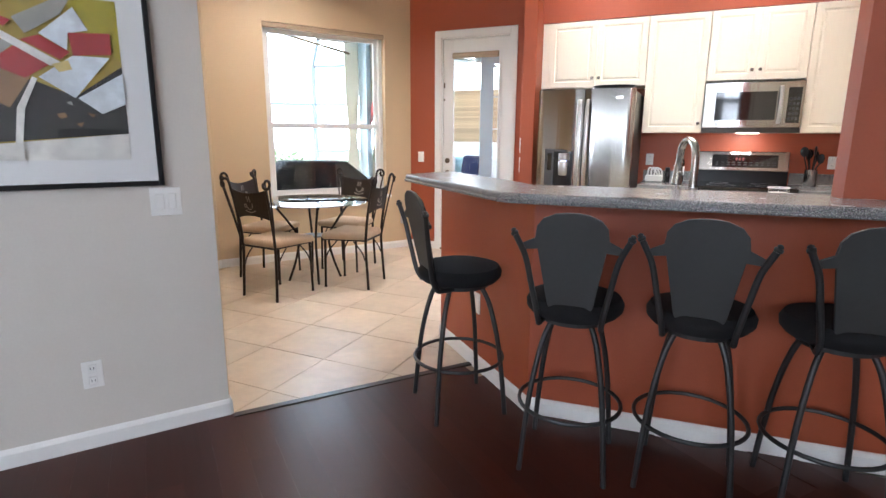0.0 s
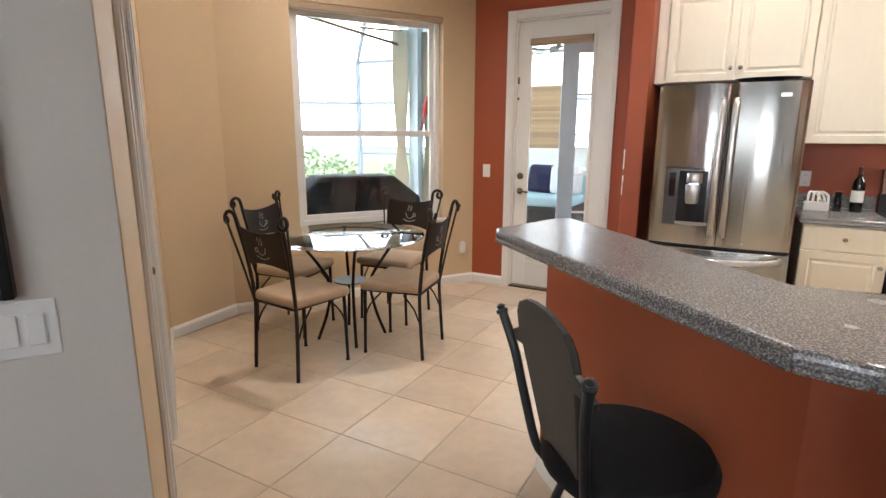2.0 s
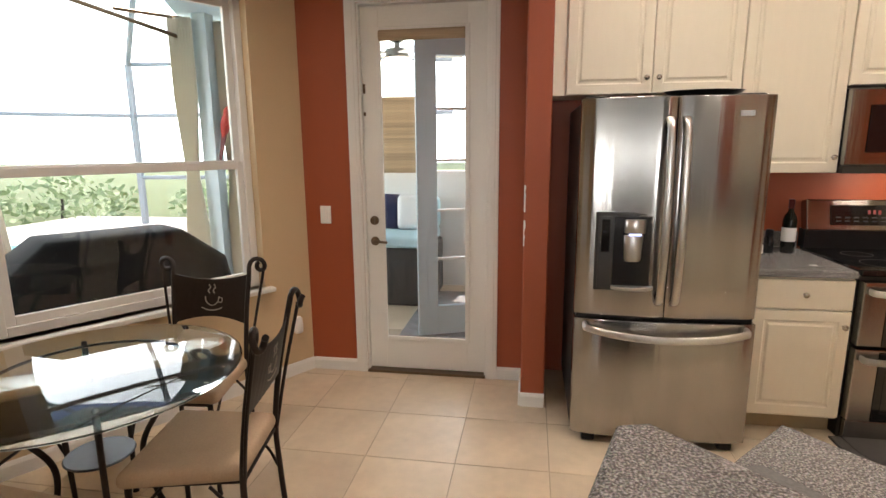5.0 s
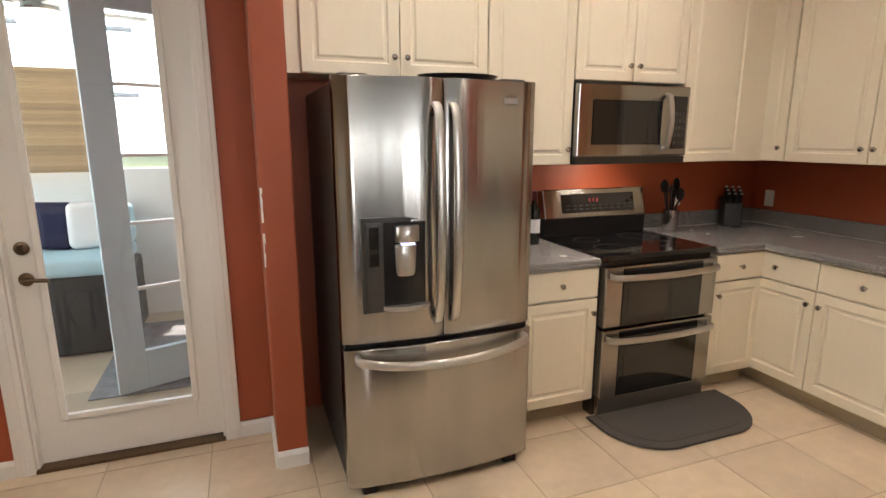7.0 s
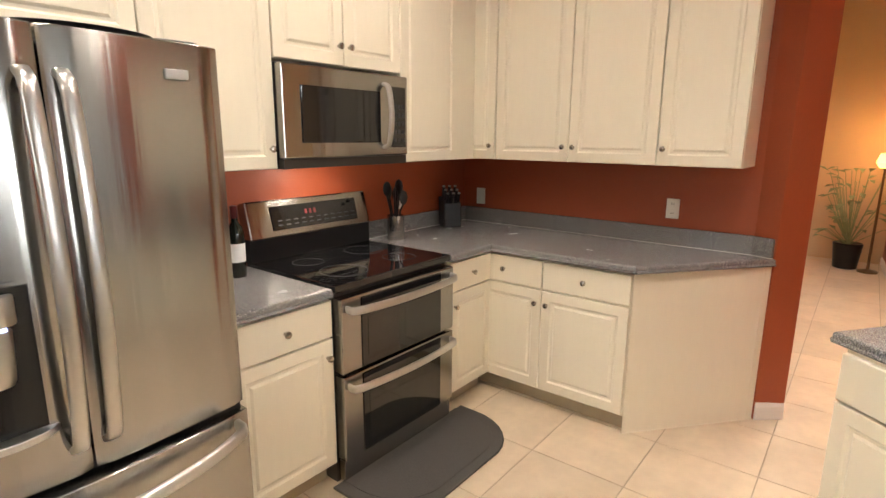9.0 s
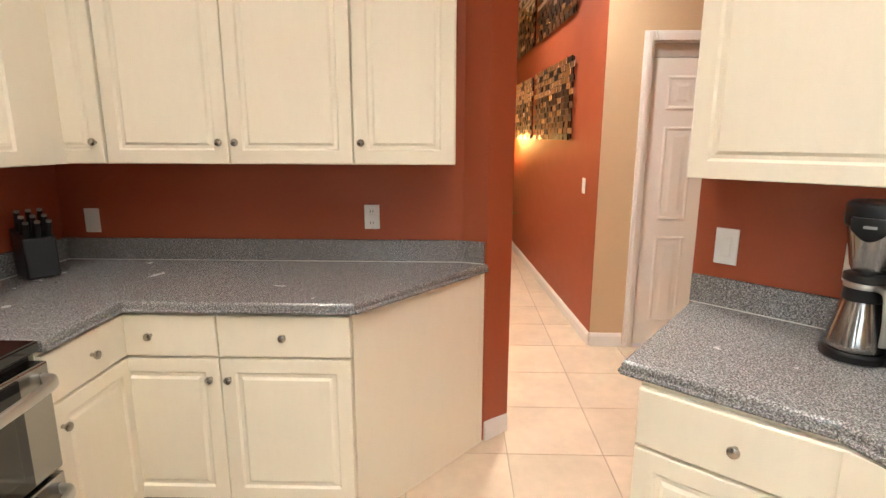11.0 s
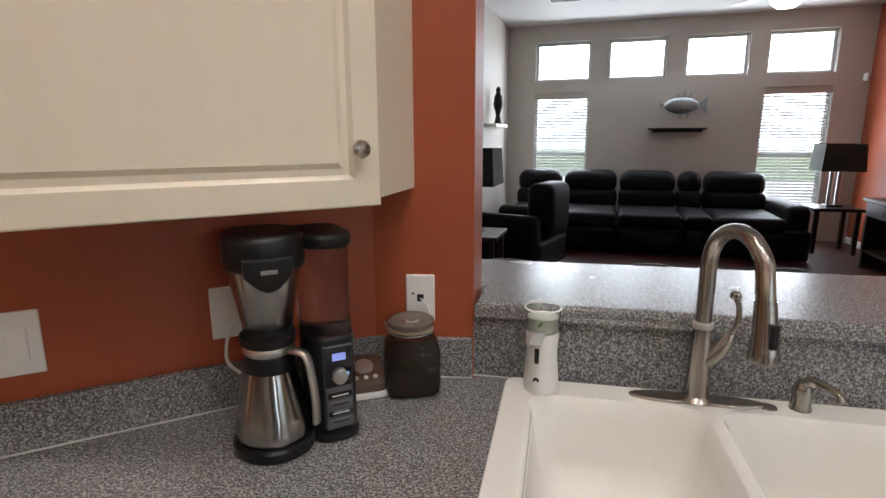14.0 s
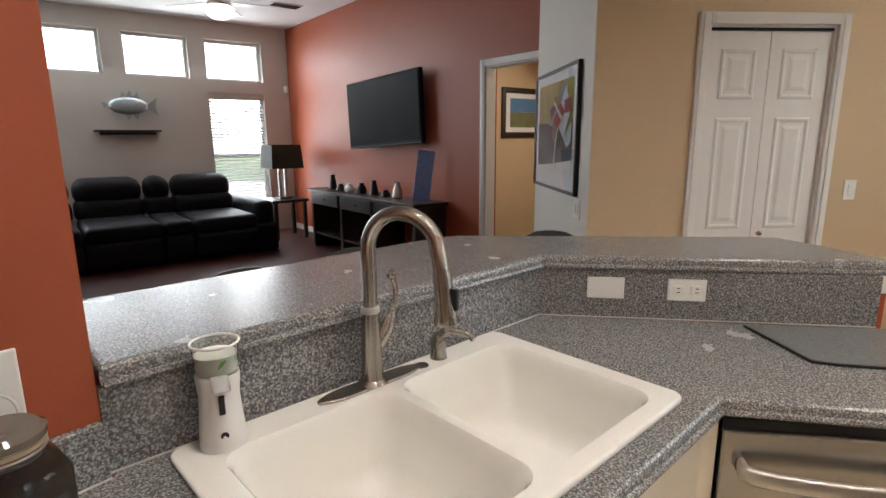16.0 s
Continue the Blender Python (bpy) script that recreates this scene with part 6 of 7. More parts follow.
for x in (-1.34, -0.50, 0.32, 1.12):
    part("upright", box(x, -0.43, 0.0, x + 0.06, -0.02, 0.76, 0.003), DWOOD, co)
part("shelf", box(-1.34, -0.42, 0.18, 1.16, -0.02, 0.21), DWOOD, co)
for x in (-1.27, -0.43, 0.39):
    d = part("drawer", box(x, -0.445, 0.60, x + 0.74, -0.02, 0.755, 0.004), DWOOD, co)
    part("drawer_pull", lathe([(0.012, 0), (0.012, 0.02)], seg=12, m=pose(x + 0.40, -0.445, 0.68, 90)), NICKEL, d)
rr = random.Random(8)
for k in range(7):
    u = -1.05 + 0.27 * k
    o = thing("shelf_ornament", "small dark ornament standing on the console", "ornament", pose(0.36 + 0.06 * rr.random(), 0.47 + u, 0.80), "ornaments on the console")
    h = rr.uniform(0.08, 0.2)
    part("body", lathe([(0.05, 0), (0.06, 0.01), (0.05 * rr.uniform(0.8, 1.6), h * 0.5), (0.03, h * 0.85), (0.035, h)], seg=18), (BLACK, DWOOD, PLATE, BLACK, DWOOD, BLACK, NICKEL)[k], o, smooth=True)
bs = thing("blue_panel_stand", "tall narrow blue patterned panel leaning by the console", "panel", pose(0.36, 1.45, 0.80, 0, 8, 146))
part("panel", box(-0.09, -0.01, 0, 0.09, 0.01, 0.55, 0.003), mat("blue_pattern", (0.20, 0.30, 0.60), 0.4, grain=0.5, scale=30, stretch=(1, 1, 3)), bs)


def table_lamp(x, y, z, shade_mat):
    l = thing("table_lamp", "steel column lamp with a dark square shade", "lamp", pose(x, y, z))
    part("foot", box(-0.09, -0.09, 0, 0.09, 0.09, 0.025, 0.005), BLACK, l)
    for dx in (-0.045, 0.045):
        part("column", tube([(dx, 0, 0.02), (dx, 0, 0.46)], 0.025, seg=14), STEELH, l, smooth=True)
    bm = bmesh.new()
    lathe([(0.34, 0.46), (0.31, 0.80), (0.305, 0.80), (0.335, 0.46)], bm, 4, m=pose(0, 0, 0, 0, 0, 45))
    part("shade", bm, shade_mat, l, "dark green square shade")
    return l


SHADE = mat("dark_shade_cloth", (0.03, 0.035, 0.025), 0.8, grain=0.2, scale=80)
et = thing("end_table", "small espresso end table beside the sofa", "table", pose(0.62, -1.75, 0))
part("top", box(-0.28, -0.28, 0.55, 0.28, 0.28, 0.59, 0.005), DWOOD, et)
for x in (-0.25, 0.2):
    for y in (-0.25, 0.2):
        part("leg", box(x, y, 0, x + 0.05, y + 0.05, 0.55), DWOOD, et)
table_lamp(0.62, -1.75, 0.59, SHADE)
et2 = copy_thing(et, pose(4.62, 1.35, 0))
table_lamp(4.62, 1.35, 0.59, SHADE)
sh = thing("wall_shelf", "dark floating wall shelf with moulded edge", "shelf", pose(2.49, -2.5, 1.545, 0, 0, 180))
part("board", box(-0.40, -0.17, 0.04, 0.40, 0, 0.065, 0.006), DWOOD, sh)
part("moulding", box(-0.34, -0.13, 0.0, 0.34, 0, 0.04, 0.012), DWOOD, sh)
fi = thing("fish_sculpture", "silvery metal fish sculpture hung above the shelf", "sculpture", pose(2.45, -2.42, 1.93, 0, 0, 180))
bm = bmesh.new()
bmesh.ops.create_uvsphere(bm, u_segments=20, v_segments=12, radius=0.16, matrix=Matrix.Diagonal((1.5, 0.35, 0.72, 1)))
FISH = mat("brushed_pewter", (0.42, 0.46, 0.47), 0.38, 0.9, grain=0.3, scale=40, bump=0.5)
part("body", bm, FISH, fi, smooth=True)
for poly in ([(0.2, 0), (0.36, 0.13), (0.33, 0), (0.36, -0.13)], [(-0.10, 0.09), (-0.06, 0.19), (-0.01, 0.11)], [(-0.03, 0.1), (0.03, 0.21), (0.07, 0.1)], [(0.05, 0.1), (0.12, 0.19), (0.15, 0.07)], [(-0.06, -0.1), (-0.01, -0.19), (0.04, -0.1)], [(0.03, -0.1), (0.10, -0.18), (0.13, -0.07)], [(-0.24, 0.02), (-0.31, 0.05), (-0.29, -0.04)]):
    bm = prism(poly, -0.006, 0.006)
    bmesh.ops.rotate(bm, matrix=Matrix.Rotation(radians(90), 3, "X"), verts=bm.verts)
    part("fin", bm, FISH, fi)
cfn = thing("ceiling_fan", "ceiling fan with a lit glass bowl and five blades", "fan", pose(1.70, -0.55, H - 0.02))
part("motor", lathe([(0.06, 0.02), (0.07, -0.03), (0.03, -0.05), (0.03, -0.09), (0.12, -0.11), (0.13, -0.19), (0.09, -0.22)], seg=28), NICKEL, cfn, smooth=True)
part("light_bowl", lathe([(0.01, -0.33), (0.09, -0.32), (0.15, -0.27), (0.165, -0.22), (0.1, -0.215)], seg=28), BULB, cfn, smooth=True)
for k in range(5):
    bm = box(0.16, -0.065, -0.165, 0.66, 0.065, -0.155, 0.003)
    bmesh.ops.rotate(bm, matrix=Matrix.Rotation(radians(72 * k + 20), 3, "Z"), verts=bm.verts)
    part("blade", bm, (WHITE, DWOOD)[k % 2], cfn)
for x, y in ((4.04, -0.9), (0.75, -0.95)):
    v = thing("ceiling_vent", "white ceiling air vent", "vent", pose(x, y, H - 0.012), "ceiling air vents")
    part("frame", box(-0.2, -0.1, 0, 0.2, 0.1, 0.011, 0.003), WHITE, v)
    for k in range(6):
        part("slat", box(-0.18, -0.08 + 0.03 * k, -0.006, 0.18, -0.066 + 0.03 * k, 0.0), DGREY, v)
bp = thing("framed_landscape", "framed landscape print on the room's beige wall", "picture", pose(-1.6, 1.15, 1.47, 0, 0, 180))
part("frame", steps(-0.48, 0, 0.48, 0.62, 0.0, [(0, 0.02), (0.05, 0.03), (0.06, 0.012)], thick=0.002), DWOOD, bp)
part("mat_board", box(-0.41, -0.016, 0.07, 0.41, -0.0125, 0.55), PAPER, bp)
part("sky_area", box(-0.34, -0.0185, 0.32, 0.34, -0.0165, 0.49), mat("print_blue", (0.10, 0.22, 0.42), 0.5, blotch=0.3), bp)
part("land_area", box(-0.34, -0.0185, 0.13, 0.34, -0.0165, 0.318), mat("print_green", (0.16, 0.17, 0.08), 0.5, blotch=0.4, blotch_scale=8), bp)
sn = thing("corner_sensor", "small white sensor high in the room corner", "sensor", pose(0.20, -2.43, 2.25, 0, 0, 135))
part("body", box(-0.03, -0.03, -0.05, 0.03, 0.03, 0.05, 0.008), PLATE, sn)
mt_ = thing("mantel_shelf", "white wall ledge with a dark figurine", "shelf", pose(5.04, -1.2, 1.62, 0, 0, -90))
part("ledge", box(-0.4, -0.18, 0, 0.4, 0, 0.05, 0.008), WHITE, mt_)
fg = thing("figurine", "dark bird figurine standing on the ledge", "figurine", pose(4.93, -1.2, 1.67))
part("figure", lathe([(0.07, 0), (0.05, 0.02), (0.03, 0.12), (0.07, 0.25), (0.06, 0.36), (0.03, 0.42), (0.035, 0.47), (0.01, 0.5)], seg=16), BLACK, fg, smooth=True)


# ---- outdoors ----
# glowing planes added to stand for the overexposed outdoors
SKYB = glow("backdrop_glow", (0.86, 0.95, 1.0), 2.6)
tagged(part("backdrop", box(-70, 62, -1, 70, 62.2, 45), SKYB), kind="structure")
tagged(part("backdrop", box(-62, -20, -1, -61.8, 62, 45), SKYB), kind="structure")
tagged(part("backdrop", box(-70, -56, -1, 70, -55.8, 45), SKYB), kind="structure")
struct("lanai_roof", prism([(-1.2, 8.6), (-2.3, 11.0), (5.3, 11.0), (5.3, 8.72), (-0.2, 8.72)], 2.75, 2.9), BLUEG, "blue-grey painted porch ceiling")
struct("sunroom_wall_back", box(-0.55, 10.74, 0, 5.2, 10.86, 1.28), WHITE)
struct("sunroom_wall_side", box(1.72, 8.76, 0, 1.85, 10.74, 2.74), WHITE)
struct("sunroom_floor", box(-0.55, 8.52, -0.019, 5.2, 10.74, -0.004), TILE)
# grill under its cover
gl = thing("covered_grill", "barbecue grill under a black fitted cover", "grill", win_pose(1.02, 0.0) @ pose(0, 0.58, -0.02))
bm = prism([(-0.62, 0.0), (0.62, 0.0), (0.62, 0.72), (0.60, 0.86), (0.36, 1.06), (-0.36, 1.07), (-0.60, 0.88), (-0.62, 0.72)], -0.3, 0.3, 0.05)
for v in bm.verts:
    v.co = Vector((v.co.x, v.co.z * (1 - 0.35 * max(0, v.co.y - 0.8) / 0.3), v.co.y))
bmesh.ops.recalc_face_normals(bm, faces=bm.faces)
part("cover", bm, CANVAS, gl, smooth=True)
for x in (-0.2, 0.24):
    part("strap", tube([(x, -0.315, 0.25), (x, -0.32, 0.75)], 0.012, seg=6), BLACK, gl)
# screen cage
CAGE = mat("bronze_cage_frame", (0.24, 0.27, 0.30), 0.5, 0.1, grain=0.1)
sc_ = thing("pool_cage", "dark aluminium screen enclosure round the pool", "screen enclosure", pose(0, 0, 0))
for x, y in ((-9, 4.2), (-9, 8.2), (-9, 12.2), (-6.5, 15), (-3.4, 15.4), (-0.6, 15.6)):
    part("post", box(x - 0.05, y - 0.05, -0.02, x + 0.05, y + 0.05, 3.2), CAGE, sc_)
for a, b, z in (((-9, 3.2), (-9, 13), 0.95), ((-9, 3.2), (-9, 13), 2.2), ((-9, 3.2), (-9, 13), 3.2), ((-9, 13), (-6.5, 15), 2.2), ((-6.5, 15), (0, 15.7), 0.95), ((-6.5, 15), (0, 15.7), 2.2), ((-6.5, 15), (0, 15.7), 3.2)):
    part("rail", tube([(*a, z), (*b, z)], 0.045, seg=6), CAGE, sc_)
for a, b in (((-9, 4.2, 3.2), (-3, 5.2, 5.0)), ((-9, 8.2, 3.2), (-3, 9.0, 5.0)), ((-6.5, 15, 3.2), (-2, 10, 4.6)), ((-9, 12.2, 3.2), (-3, 10, 4.8))):
    part("roof_beam", tube([a, b], 0.05, seg=6), CAGE, sc_)
part("pool_water", box(-8.0, 6.5, -0.018, -3.6, 12.5, -0.012), mat("pool_water", (0.10, 0.45, 0.55), 0.05, grain=0.1), sc_, "turquoise pool water")
pst = thing("porch_post", "blue-grey porch post at the corner", "post", pose(-1.47, 9.73, -0.02))
part("shaft", box(-0.07, -0.07, 0, 0.07, 0.07, 2.78, 0.006), BLUEG, pst)


def drape(x, y, w, h, name="outdoor_curtain"):
    c = thing(name, "cream outdoor curtain hanging in folds beside a post", "curtain", pose(x, y, 0))
    n = 40
    bm = bmesh.new()
    rows = []
    for z in (0.02, 0.8, 1.3, 2.0, h):
        pin = 0.55 if z == 1.3 else 1.0
        rows.append([bm.verts.new((w * pin * (k / n - 0.5), 0.035 * math.sin(k * 1.25) * pin, z)) for k in range(n + 1)])
    for a, b in zip(rows, rows[1:]):
        for k in range(n):
            bm.faces.new((a[k], a[k + 1], b[k + 1], b[k]))
    o = part("cloth", bm, CURTAIN, c, smooth=True)
    sm = o.modifiers.new("thick", "SOLIDIFY")
    sm.thickness = 0.004
    return c


drape(-1.62, 9.60, 0.24, 2.7)
drape(-1.33, 9.80, 0.15, 2.7)
drape(-1.75, 7.72, 0.22, 2.6)
rod = thing("curtain_rod", "bronze curtain rod under the porch beam", "rod", pose(0, 0, 0))
part("rod", tube([(-1.72, 7.70, 2.62), (-1.64, 9.62, 2.54)], 0.018), BRONZE, rod)
rod = thing("curtain_rod", "short bronze curtain rod beside the porch post", "rod", pose(0, 0, 0))
part("rod", tube([(-2.05, 9.33, 2.74), (-1.56, 9.68, 2.70)], 0.016), BRONZE, rod)
pr = thing("hanging_parrot", "carved red wooden parrot hung beside the porch post", "ornament", pose(-1.31, 9.70, 1.74))
PRED = mat("parrot_red", (0.42, 0.04, 0.03), 0.5, grain=0.2)
lean = Matrix.Rotation(radians(14), 4, "Y")
part("body", lathe([(0.012, -0.10), (0.034, -0.05), (0.046, 0.02), (0.042, 0.08), (0.030, 0.11), (0.036, 0.14), (0.03, 0.17), (0.012, 0.19)], seg=14, m=lean), PRED, pr, smooth=True)
bm = prism([(-0.028, 0), (0.028, 0), (0.012, -0.26), (-0.006, -0.30)], -0.008, 0.008, 0.003)
bmesh.ops.transform(bm, matrix=lean @ pose(0, 0, -0.05, 90), verts=bm.verts)
part("tail", bm, mat("parrot_tail", (0.16, 0.03, 0.03), 0.5, grain=0.2), pr)
bm = prism([(-0.014, 0), (0.014, 0.0), (0.004, -0.03)], -0.006, 0.006, 0.002)
bmesh.ops.transform(bm, matrix=lean @ pose(-0.035, 0, 0.155, 90), verts=bm.verts)
part("beak", bm, mat("parrot_beak", (0.45, 0.35, 0.15), 0.4), pr)
rs = random.Random(11)


def shrub(x, y, r, h):
    c = thing("shrub", "bushy green garden shrub beyond the pool", "shrub", pose(x, y, -0.12), "garden shrubs")
    bm = bmesh.new()
    for k in range(420):
        a, u = rs.uniform(0, 6.283), rs.random() ** 0.5
        z = h * rs.uniform(0.05, 1) * (1 - 0.45 * u)
        p = Vector((r * u * math.cos(a), r * u * math.sin(a), z))
        d = Vector((rs.uniform(-1, 1), rs.uniform(-1, 1), rs.uniform(-0.3, 1))).normalized() * rs.uniform(0.12, 0.28)
        w = d.cross(Vector((rs.uniform(-1, 1), rs.uniform(-1, 1), 0.3))).normalized() * 0.05
        vs = [bm.verts.new(q) for q in (p, p + d * 0.5 + w, p + d, p + d * 0.5 - w)]
        bm.faces.new(vs)
    part("foliage", bm, LEAF, c)
    bm = tube([(0, 0, 0), (0.05, 0, h * 0.5)], [0.05, 0.02], seg=7)
    part("stem", bm, DWOOD, c)
    return c


for x, y, r, h in ((-11, 6.5, 1.2, 0.9), (-11.5, 9.5, 1.5, 1.1), (-11, 12.5, 1.3, 0.9), (-9.5, 16, 1.6, 1.2), (-6, 17.5, 1.4, 1.0), (-3, 18, 1.5, 1.3), (-12.5, 4, 1.3, 1.1)):
    shrub(x, y, r, h)


def tree(x, y, h):
    c = thing("tree", "broad-leaved tree standing behind the garden", "tree", pose(x, y, -0.12), "garden trees")
    bm = tube(curve([(0, 0, 0), (0.1, 0.05, h * 0.3), (-0.05, 0.1, h * 0.55)]), [0.2] * 8 + [0.13] * 9, seg=9)
    for k in range(7):
        a = k * 0.9
        tube([(0.0, 0.08, h * (0.35 + 0.03 * k)), (1.2 * math.cos(a), 1.2 * math.sin(a), h * (0.6 + 0.04 * k))], [0.08, 0.02], bm, 6)
    part("trunk", bm, DWOOD, c)
    bm = bmesh.new()
    for k in range(1500):
        q = rs.randrange(9)
        cx, cy, cz = 1.3 * math.cos(q * 0.9), 1.3 * math.sin(q * 0.9), h * (0.55 + 0.045 * q)
        p = Vector((cx + rs.gauss(0, 0.55), cy + rs.gauss(0, 0.55), cz + rs.gauss(0, 0.4)))
        d = Vector((rs.uniform(-1, 1), rs.uniform(-1, 1), rs.uniform(-0.6, 0.6))).normalized() * rs.uniform(0.15, 0.3)
        w = d.cross(Vector((rs.uniform(-1, 1), 0.3, 1))).normalized() * 0.07
        bm.faces.new([bm.verts.new(v) for v in (p, p + d * 0.5 + w, p + d, p + d * 0.5 - w)])
    part("crown", bm, LEAF, c)
    return c


tree(-26, 26, 7.0)
tree(-30, 6, 6.0)
nh = thing("neighbour_house", "pale house with white lanai beyond the hedge", "house", pose(-24, 14, -0.12))
part("wall", box(-3, -7, 0, 3, 7, 3.0), mat("pale_stucco", (0.70, 0.66, 0.58), 0.8, grain=0.1), nh)
part("roof", prism([(-3.6, -7.6), (3.6, -7.6), (3.6, 7.6), (-3.6, 7.6)], 3.0, 4.2, 0.6), mat("grey_roof", (0.22, 0.21, 0.2), 0.8, grain=0.2), nh)
for k in range(4):
    w_ = part("window", box(2.98, -5.5 + 3 * k, 0.9, 3.03, -4.2 + 3 * k, 2.2), WHITE, nh)
    part("pane", box(3.0, -5.4 + 3 * k, 1.0, 3.04, -4.3 + 3 * k, 2.1), BLACKG, w_)

# sunroom beyond the patio door
fd = tagged(new("door_4"), "open blue-grey french door with small panes", kind="structure")
fd.matrix_world = pose(0.68, 9.01, 0.02, 0, 0, 21)
FWd = 0.62
bm = bmesh.new()
for a in ((0, 0, 0.16, 2.4), (FWd - 0.13, 0, FWd, 2.4), (0.16, 0, FWd - 0.13, 0.24), (0.16, 2.2, FWd - 0.13, 2.4)):
    box(a[0], 0, a[1], a[2], 0.045, a[3], 0.003, bm)
part("leaf", bm, BLUEG, fd)
for k in range(5):
    z = 0.24 + 1.96 * k / 5
    if k:
        part("glazing_bar", box(0.16, 0.005, z - 0.01, FWd - 0.13, 0.04, z + 0.01, 0.003), WHITE, fd)
    g = part("pane", box(0.16, 0.02, z, FWd - 0.13, 0.024, z + 0.392), PANE, fd)
    g.visible_shadow = False
ws = thing("wicker_sofa", "dark wicker sofa with pale blue cushions", "sofa", pose(-0.09, 10.26, -0.003))
part("base", box(-0.7, -0.4, 0, 0.7, 0.4, 0.58, 0.03), WICKER, ws)
part("seat_cushion", cushion(-0.68, -0.42, 0.58, 0.68, 0.36, 0.70, 0.04), mat("aqua_cloth", (0.42, 0.62, 0.68), 0.9, grain=0.08), ws, smooth=True)
part("back_cushion", cushion(-0.68, 0.2, 0.68, 0.68, 0.42, 1.02, 0.06), bpy.data.materials["aqua_cloth"], ws, smooth=True)
for x, y, r, m_, lb in ((0.48, 0.05, 10, "white", "white square throw pillow"), (0.12, 0.1, -20, "navy", "navy throw pillow"), (-0.35, 0.06, 8, "white", "striped throw pillow")):
    pw = thing("throw_pillow", lb + " resting on the wicker sofa", "pillow", pose(-0.09 + x, 10.26 + y, 0.70, -12, 0, r))
    part("pillow", cushion(-0.2, -0.06, 0, 0.2, 0.06, 0.36, 0.055), PAPER if m_ == "white" else mat("navy_cloth", (0.012, 0.014, 0.05), 0.9), pw, smooth=True)
    if "striped" in lb:
        for k in range(4):
            part("stripe", box(-0.16 + 0.09 * k, -0.064, 0.03, -0.12 + 0.09 * k, -0.056, 0.33), bpy.data.materials["navy_cloth"], pw)
bsd = thing("bamboo_blind", "woven bamboo blind half lowered over the porch opening", "blind", pose(-0.2, 10.70, 1.26) @ Matrix.Diagonal((1, 1, 0.9, 1)))
part("backing", box(-0.55, 0.006, 0.0, 0.55, 0.010, 0.9), BAMBOO, bsd)
sl = box(-0.55, -0.004, 0.0, 0.55, 0.005, 0.026, 0.002)
me = bpy.data.meshes.new("slat")
sl.to_mesh(me)
sl.free()
me.materials.append(mat("bamboo_slat", (0.45, 0.31, 0.18), 0.6, grain=0.3, scale=30, stretch=(0.2, 1, 4), piece=0.22))
for k in range(30):
    o = new("slat", me)
    o.parent = bsd
    o.location = (0, 0, 0.03 * k)
f2 = copy_thing(cfn, pose(0.24, 10.25, 2.58))
part("downrod", tube([(0, 0, 0.0), (0, 0, 0.165)], 0.014), NICKEL, f2)
rug = thing("outdoor_rug", "grey and white patterned outdoor rug", "rug", pose(1.1, 9.75, -0.003))
part("rug", box(-0.6, -0.7, 0, 0.6, 0.7, 0.008), mat("rug_weave", (0.22, 0.22, 0.23), 0.9, grain=0.7, scale=14), rug)

# ---- floor pieces ----
def clip(poly, px, py, nx, ny):
    """The part of a polygon on the side of a line through p that the normal looks to."""
    out = []
    for (ax, ay), (bx_, by) in zip(poly, poly[1:] + poly[:1]):
        da, db = (ax - px) * nx + (ay - py) * ny, (bx_ - px) * nx + (by - py) * ny
        if da >= 0:
            out.append((ax, ay))
        if da * db < 0:
            t = da / (da - db)
            out.append((ax + (bx_ - ax) * t, ay + (by - ay) * t))
    return out


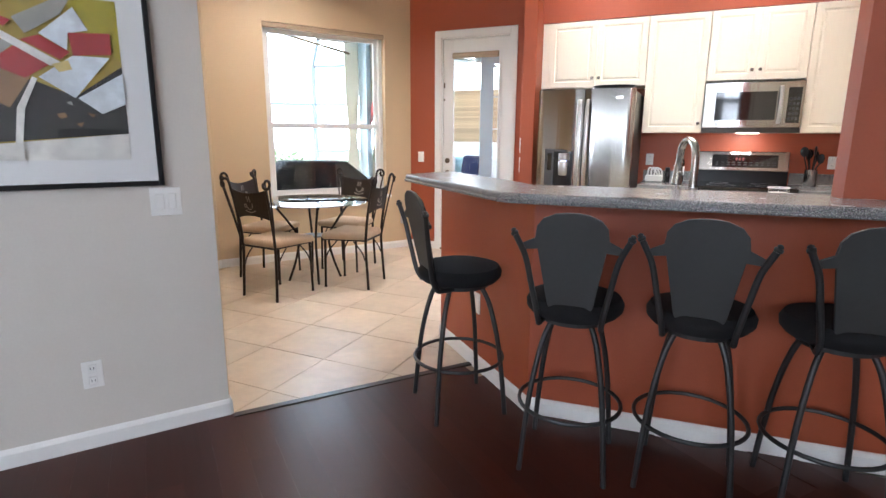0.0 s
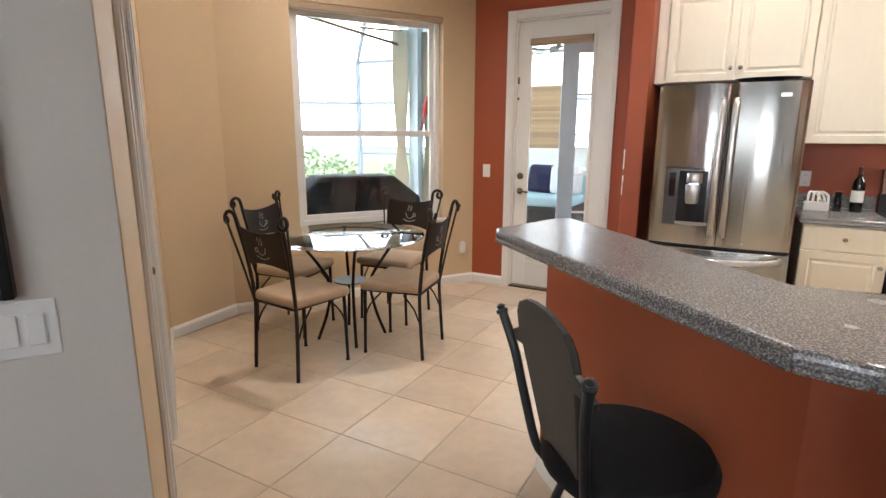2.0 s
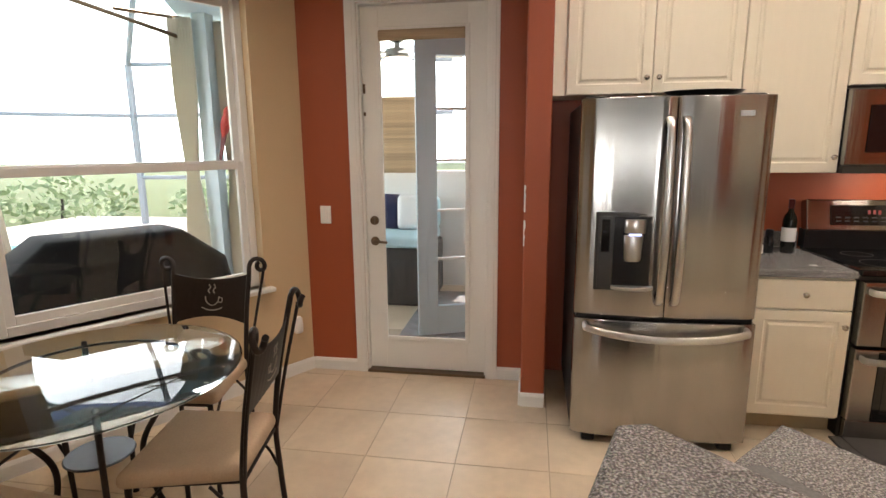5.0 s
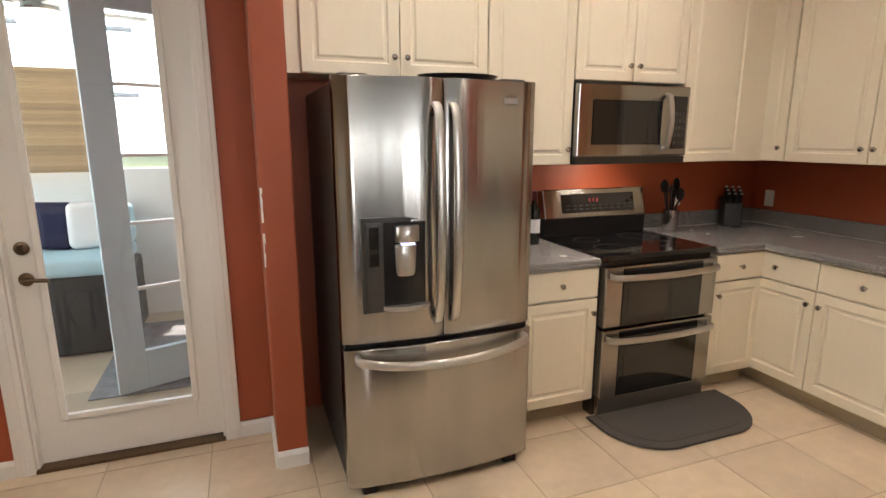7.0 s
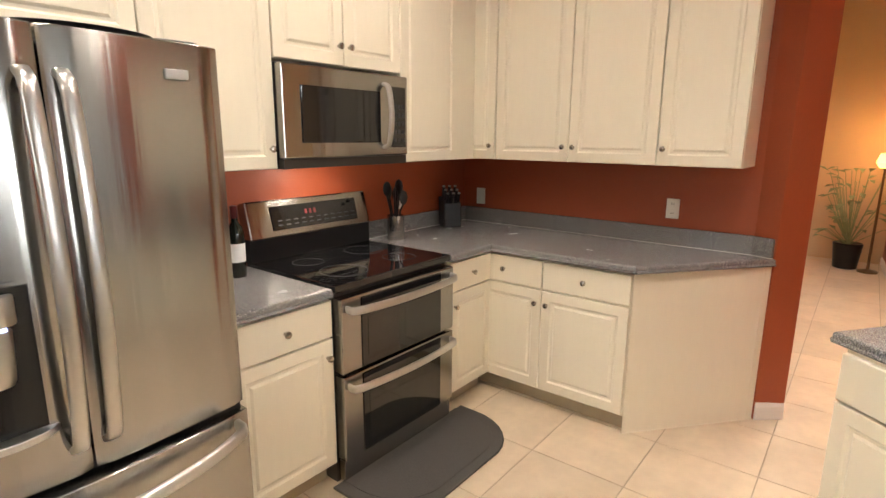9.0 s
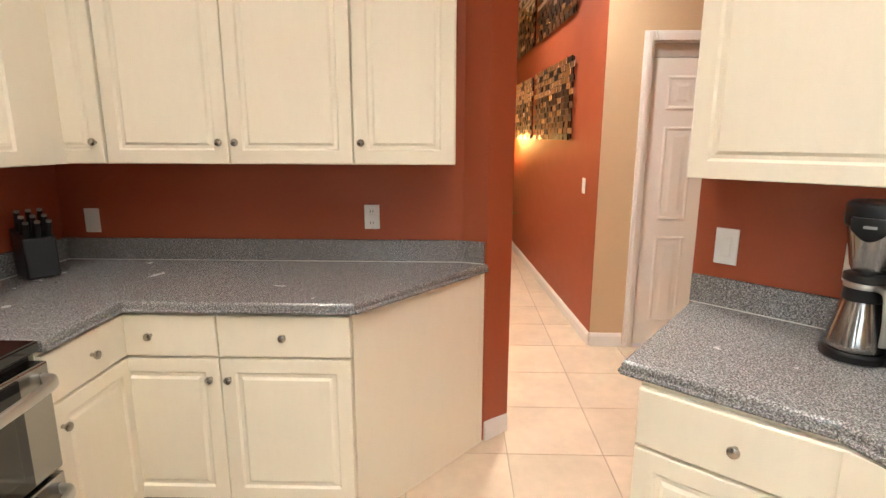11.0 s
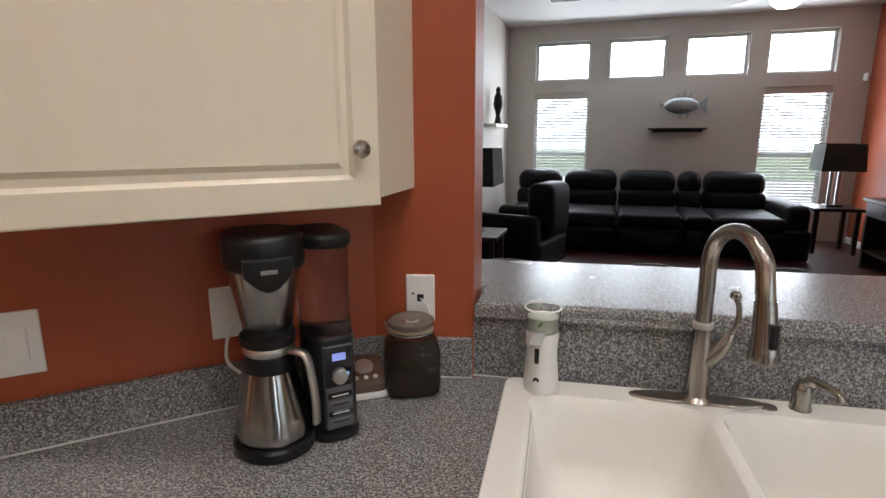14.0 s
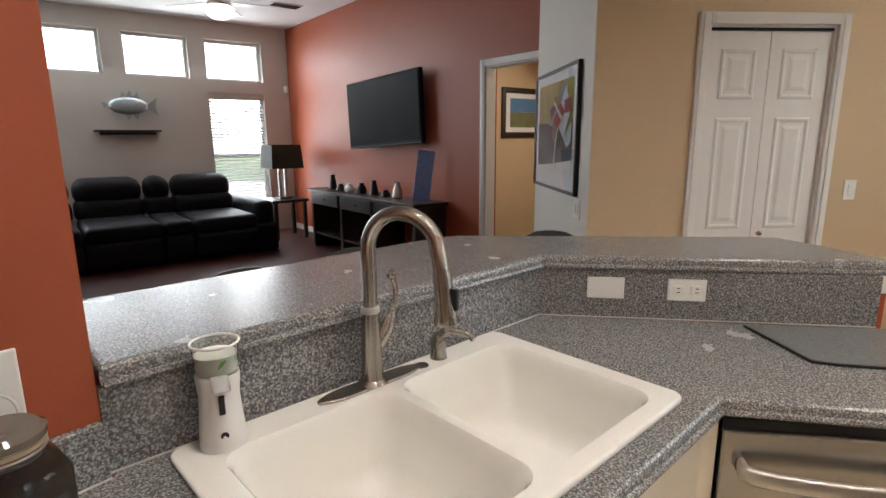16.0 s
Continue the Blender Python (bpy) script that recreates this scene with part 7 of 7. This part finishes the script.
TH = Vector((0.615, 0.788))
tn = Vector((-TH.y, TH.x))
floor_ob, wood_ob = bpy.data.objects["floor"], bpy.data.objects["floor_living"]
P, GAP = 0.46, 0.005
whole = prism([(GAP / 2, GAP / 2), (P - GAP / 2, GAP / 2), (P - GAP / 2, P - GAP / 2), (GAP / 2, P - GAP / 2)], -0.004, 0.0, 0.0012, seg=1)
tile_me = bpy.data.meshes.new("floor_tile")
whole.to_mesh(tile_me)
whole.free()
tile_me.materials.append(TILE)
for i in range(-6, 20):
    for j in range(-9, 3):
        x, y = 1.215 + P * i, 7.76 + P * j
        cx, cy = x + P / 2, y + P / 2
        if cx < -1.3 or cy < 4.0 or (cx > 5.3 and (cy < 4.4 or cy > 7.3)) or (cy > 8.75) or (cx > 2.6 and cy < 4.9 and cx < 5.2):
            continue
        sq = [(x + GAP / 2, y + GAP / 2), (x + P - GAP / 2, y + GAP / 2), (x + P - GAP / 2, y + P - GAP / 2), (x + GAP / 2, y + P - GAP / 2)]
        cut_ = clip(sq, CN.x + 0.02, CN.y, tn.x, tn.y) if cx < 2.7 else sq
        if len(cut_) < 3:
            continue
        if len(cut_) == 4 and max(abs(a[0] - b[0]) + abs(a[1] - b[1]) for a, b in zip(sq, cut_)) < 1e-6:
            o = new("floor_tile", tile_me)
            o.location = (x, y, 0)
            o.parent = floor_ob
        else:
            part("floor_tile", prism(cut_, -0.004, 0.0), TILE, floor_ob)
q0, q1 = CN + Vector((0.02, 0)), CN + TH * 1.52
th = struct("threshold_strip", prism([q0 - tn * 0.035, q1 - tn * 0.035, q1 + tn * 0.008, q0 + tn * 0.008], 0.0, 0.009, 0.003), DWOOD)
# cherry planks, laid along the threshold's normal
PD = Vector((-0.80, 0.60))
PN = Vector((-PD.y, PD.x))
rp = random.Random(21)
PWD = 0.127
for i in range(-26, 20):
    u0 = -4.0 + rp.uniform(0, 1.0)
    while u0 < 4.5:
        L_ = rp.uniform(0.7, 1.5)
        a = Vector((2.4, 3.4)) + PN * (i * PWD) + PD * u0
        poly = [tuple(a), tuple(a + PD * (L_ - 0.0002)), tuple(a + PD * (L_ - 0.0002) + PN * (PWD - 0.0002)), tuple(a + PN * (PWD - 0.0002))]
        u0 += L_
        mid = sum((Vector(v) for v in poly), Vector((0, 0))) / 4
        if not (0.0 < mid.x < 5.1 and 1.2 < mid.y < (5.45 if mid.x < 2.35 else 5.0)):
            continue
        poly = clip(clip(poly, CN.x + 0.02, CN.y, -tn.x, -tn.y), 5.05, 0, -1, 0)
        if len(poly) < 3:
            continue
        poly = clip(poly, CN.x, CN.y, GD.y * -1, GD.x) if mid.x < 1.3 and mid.y < 4.2 else poly
        if len(poly) < 3:
            continue
        o = part("plank", prism([(Vector(v) - a).to_tuple() for v in poly], 0.0005, 0.004), WOOD, wood_ob)
        o.location = (a.x, a.y, 0)
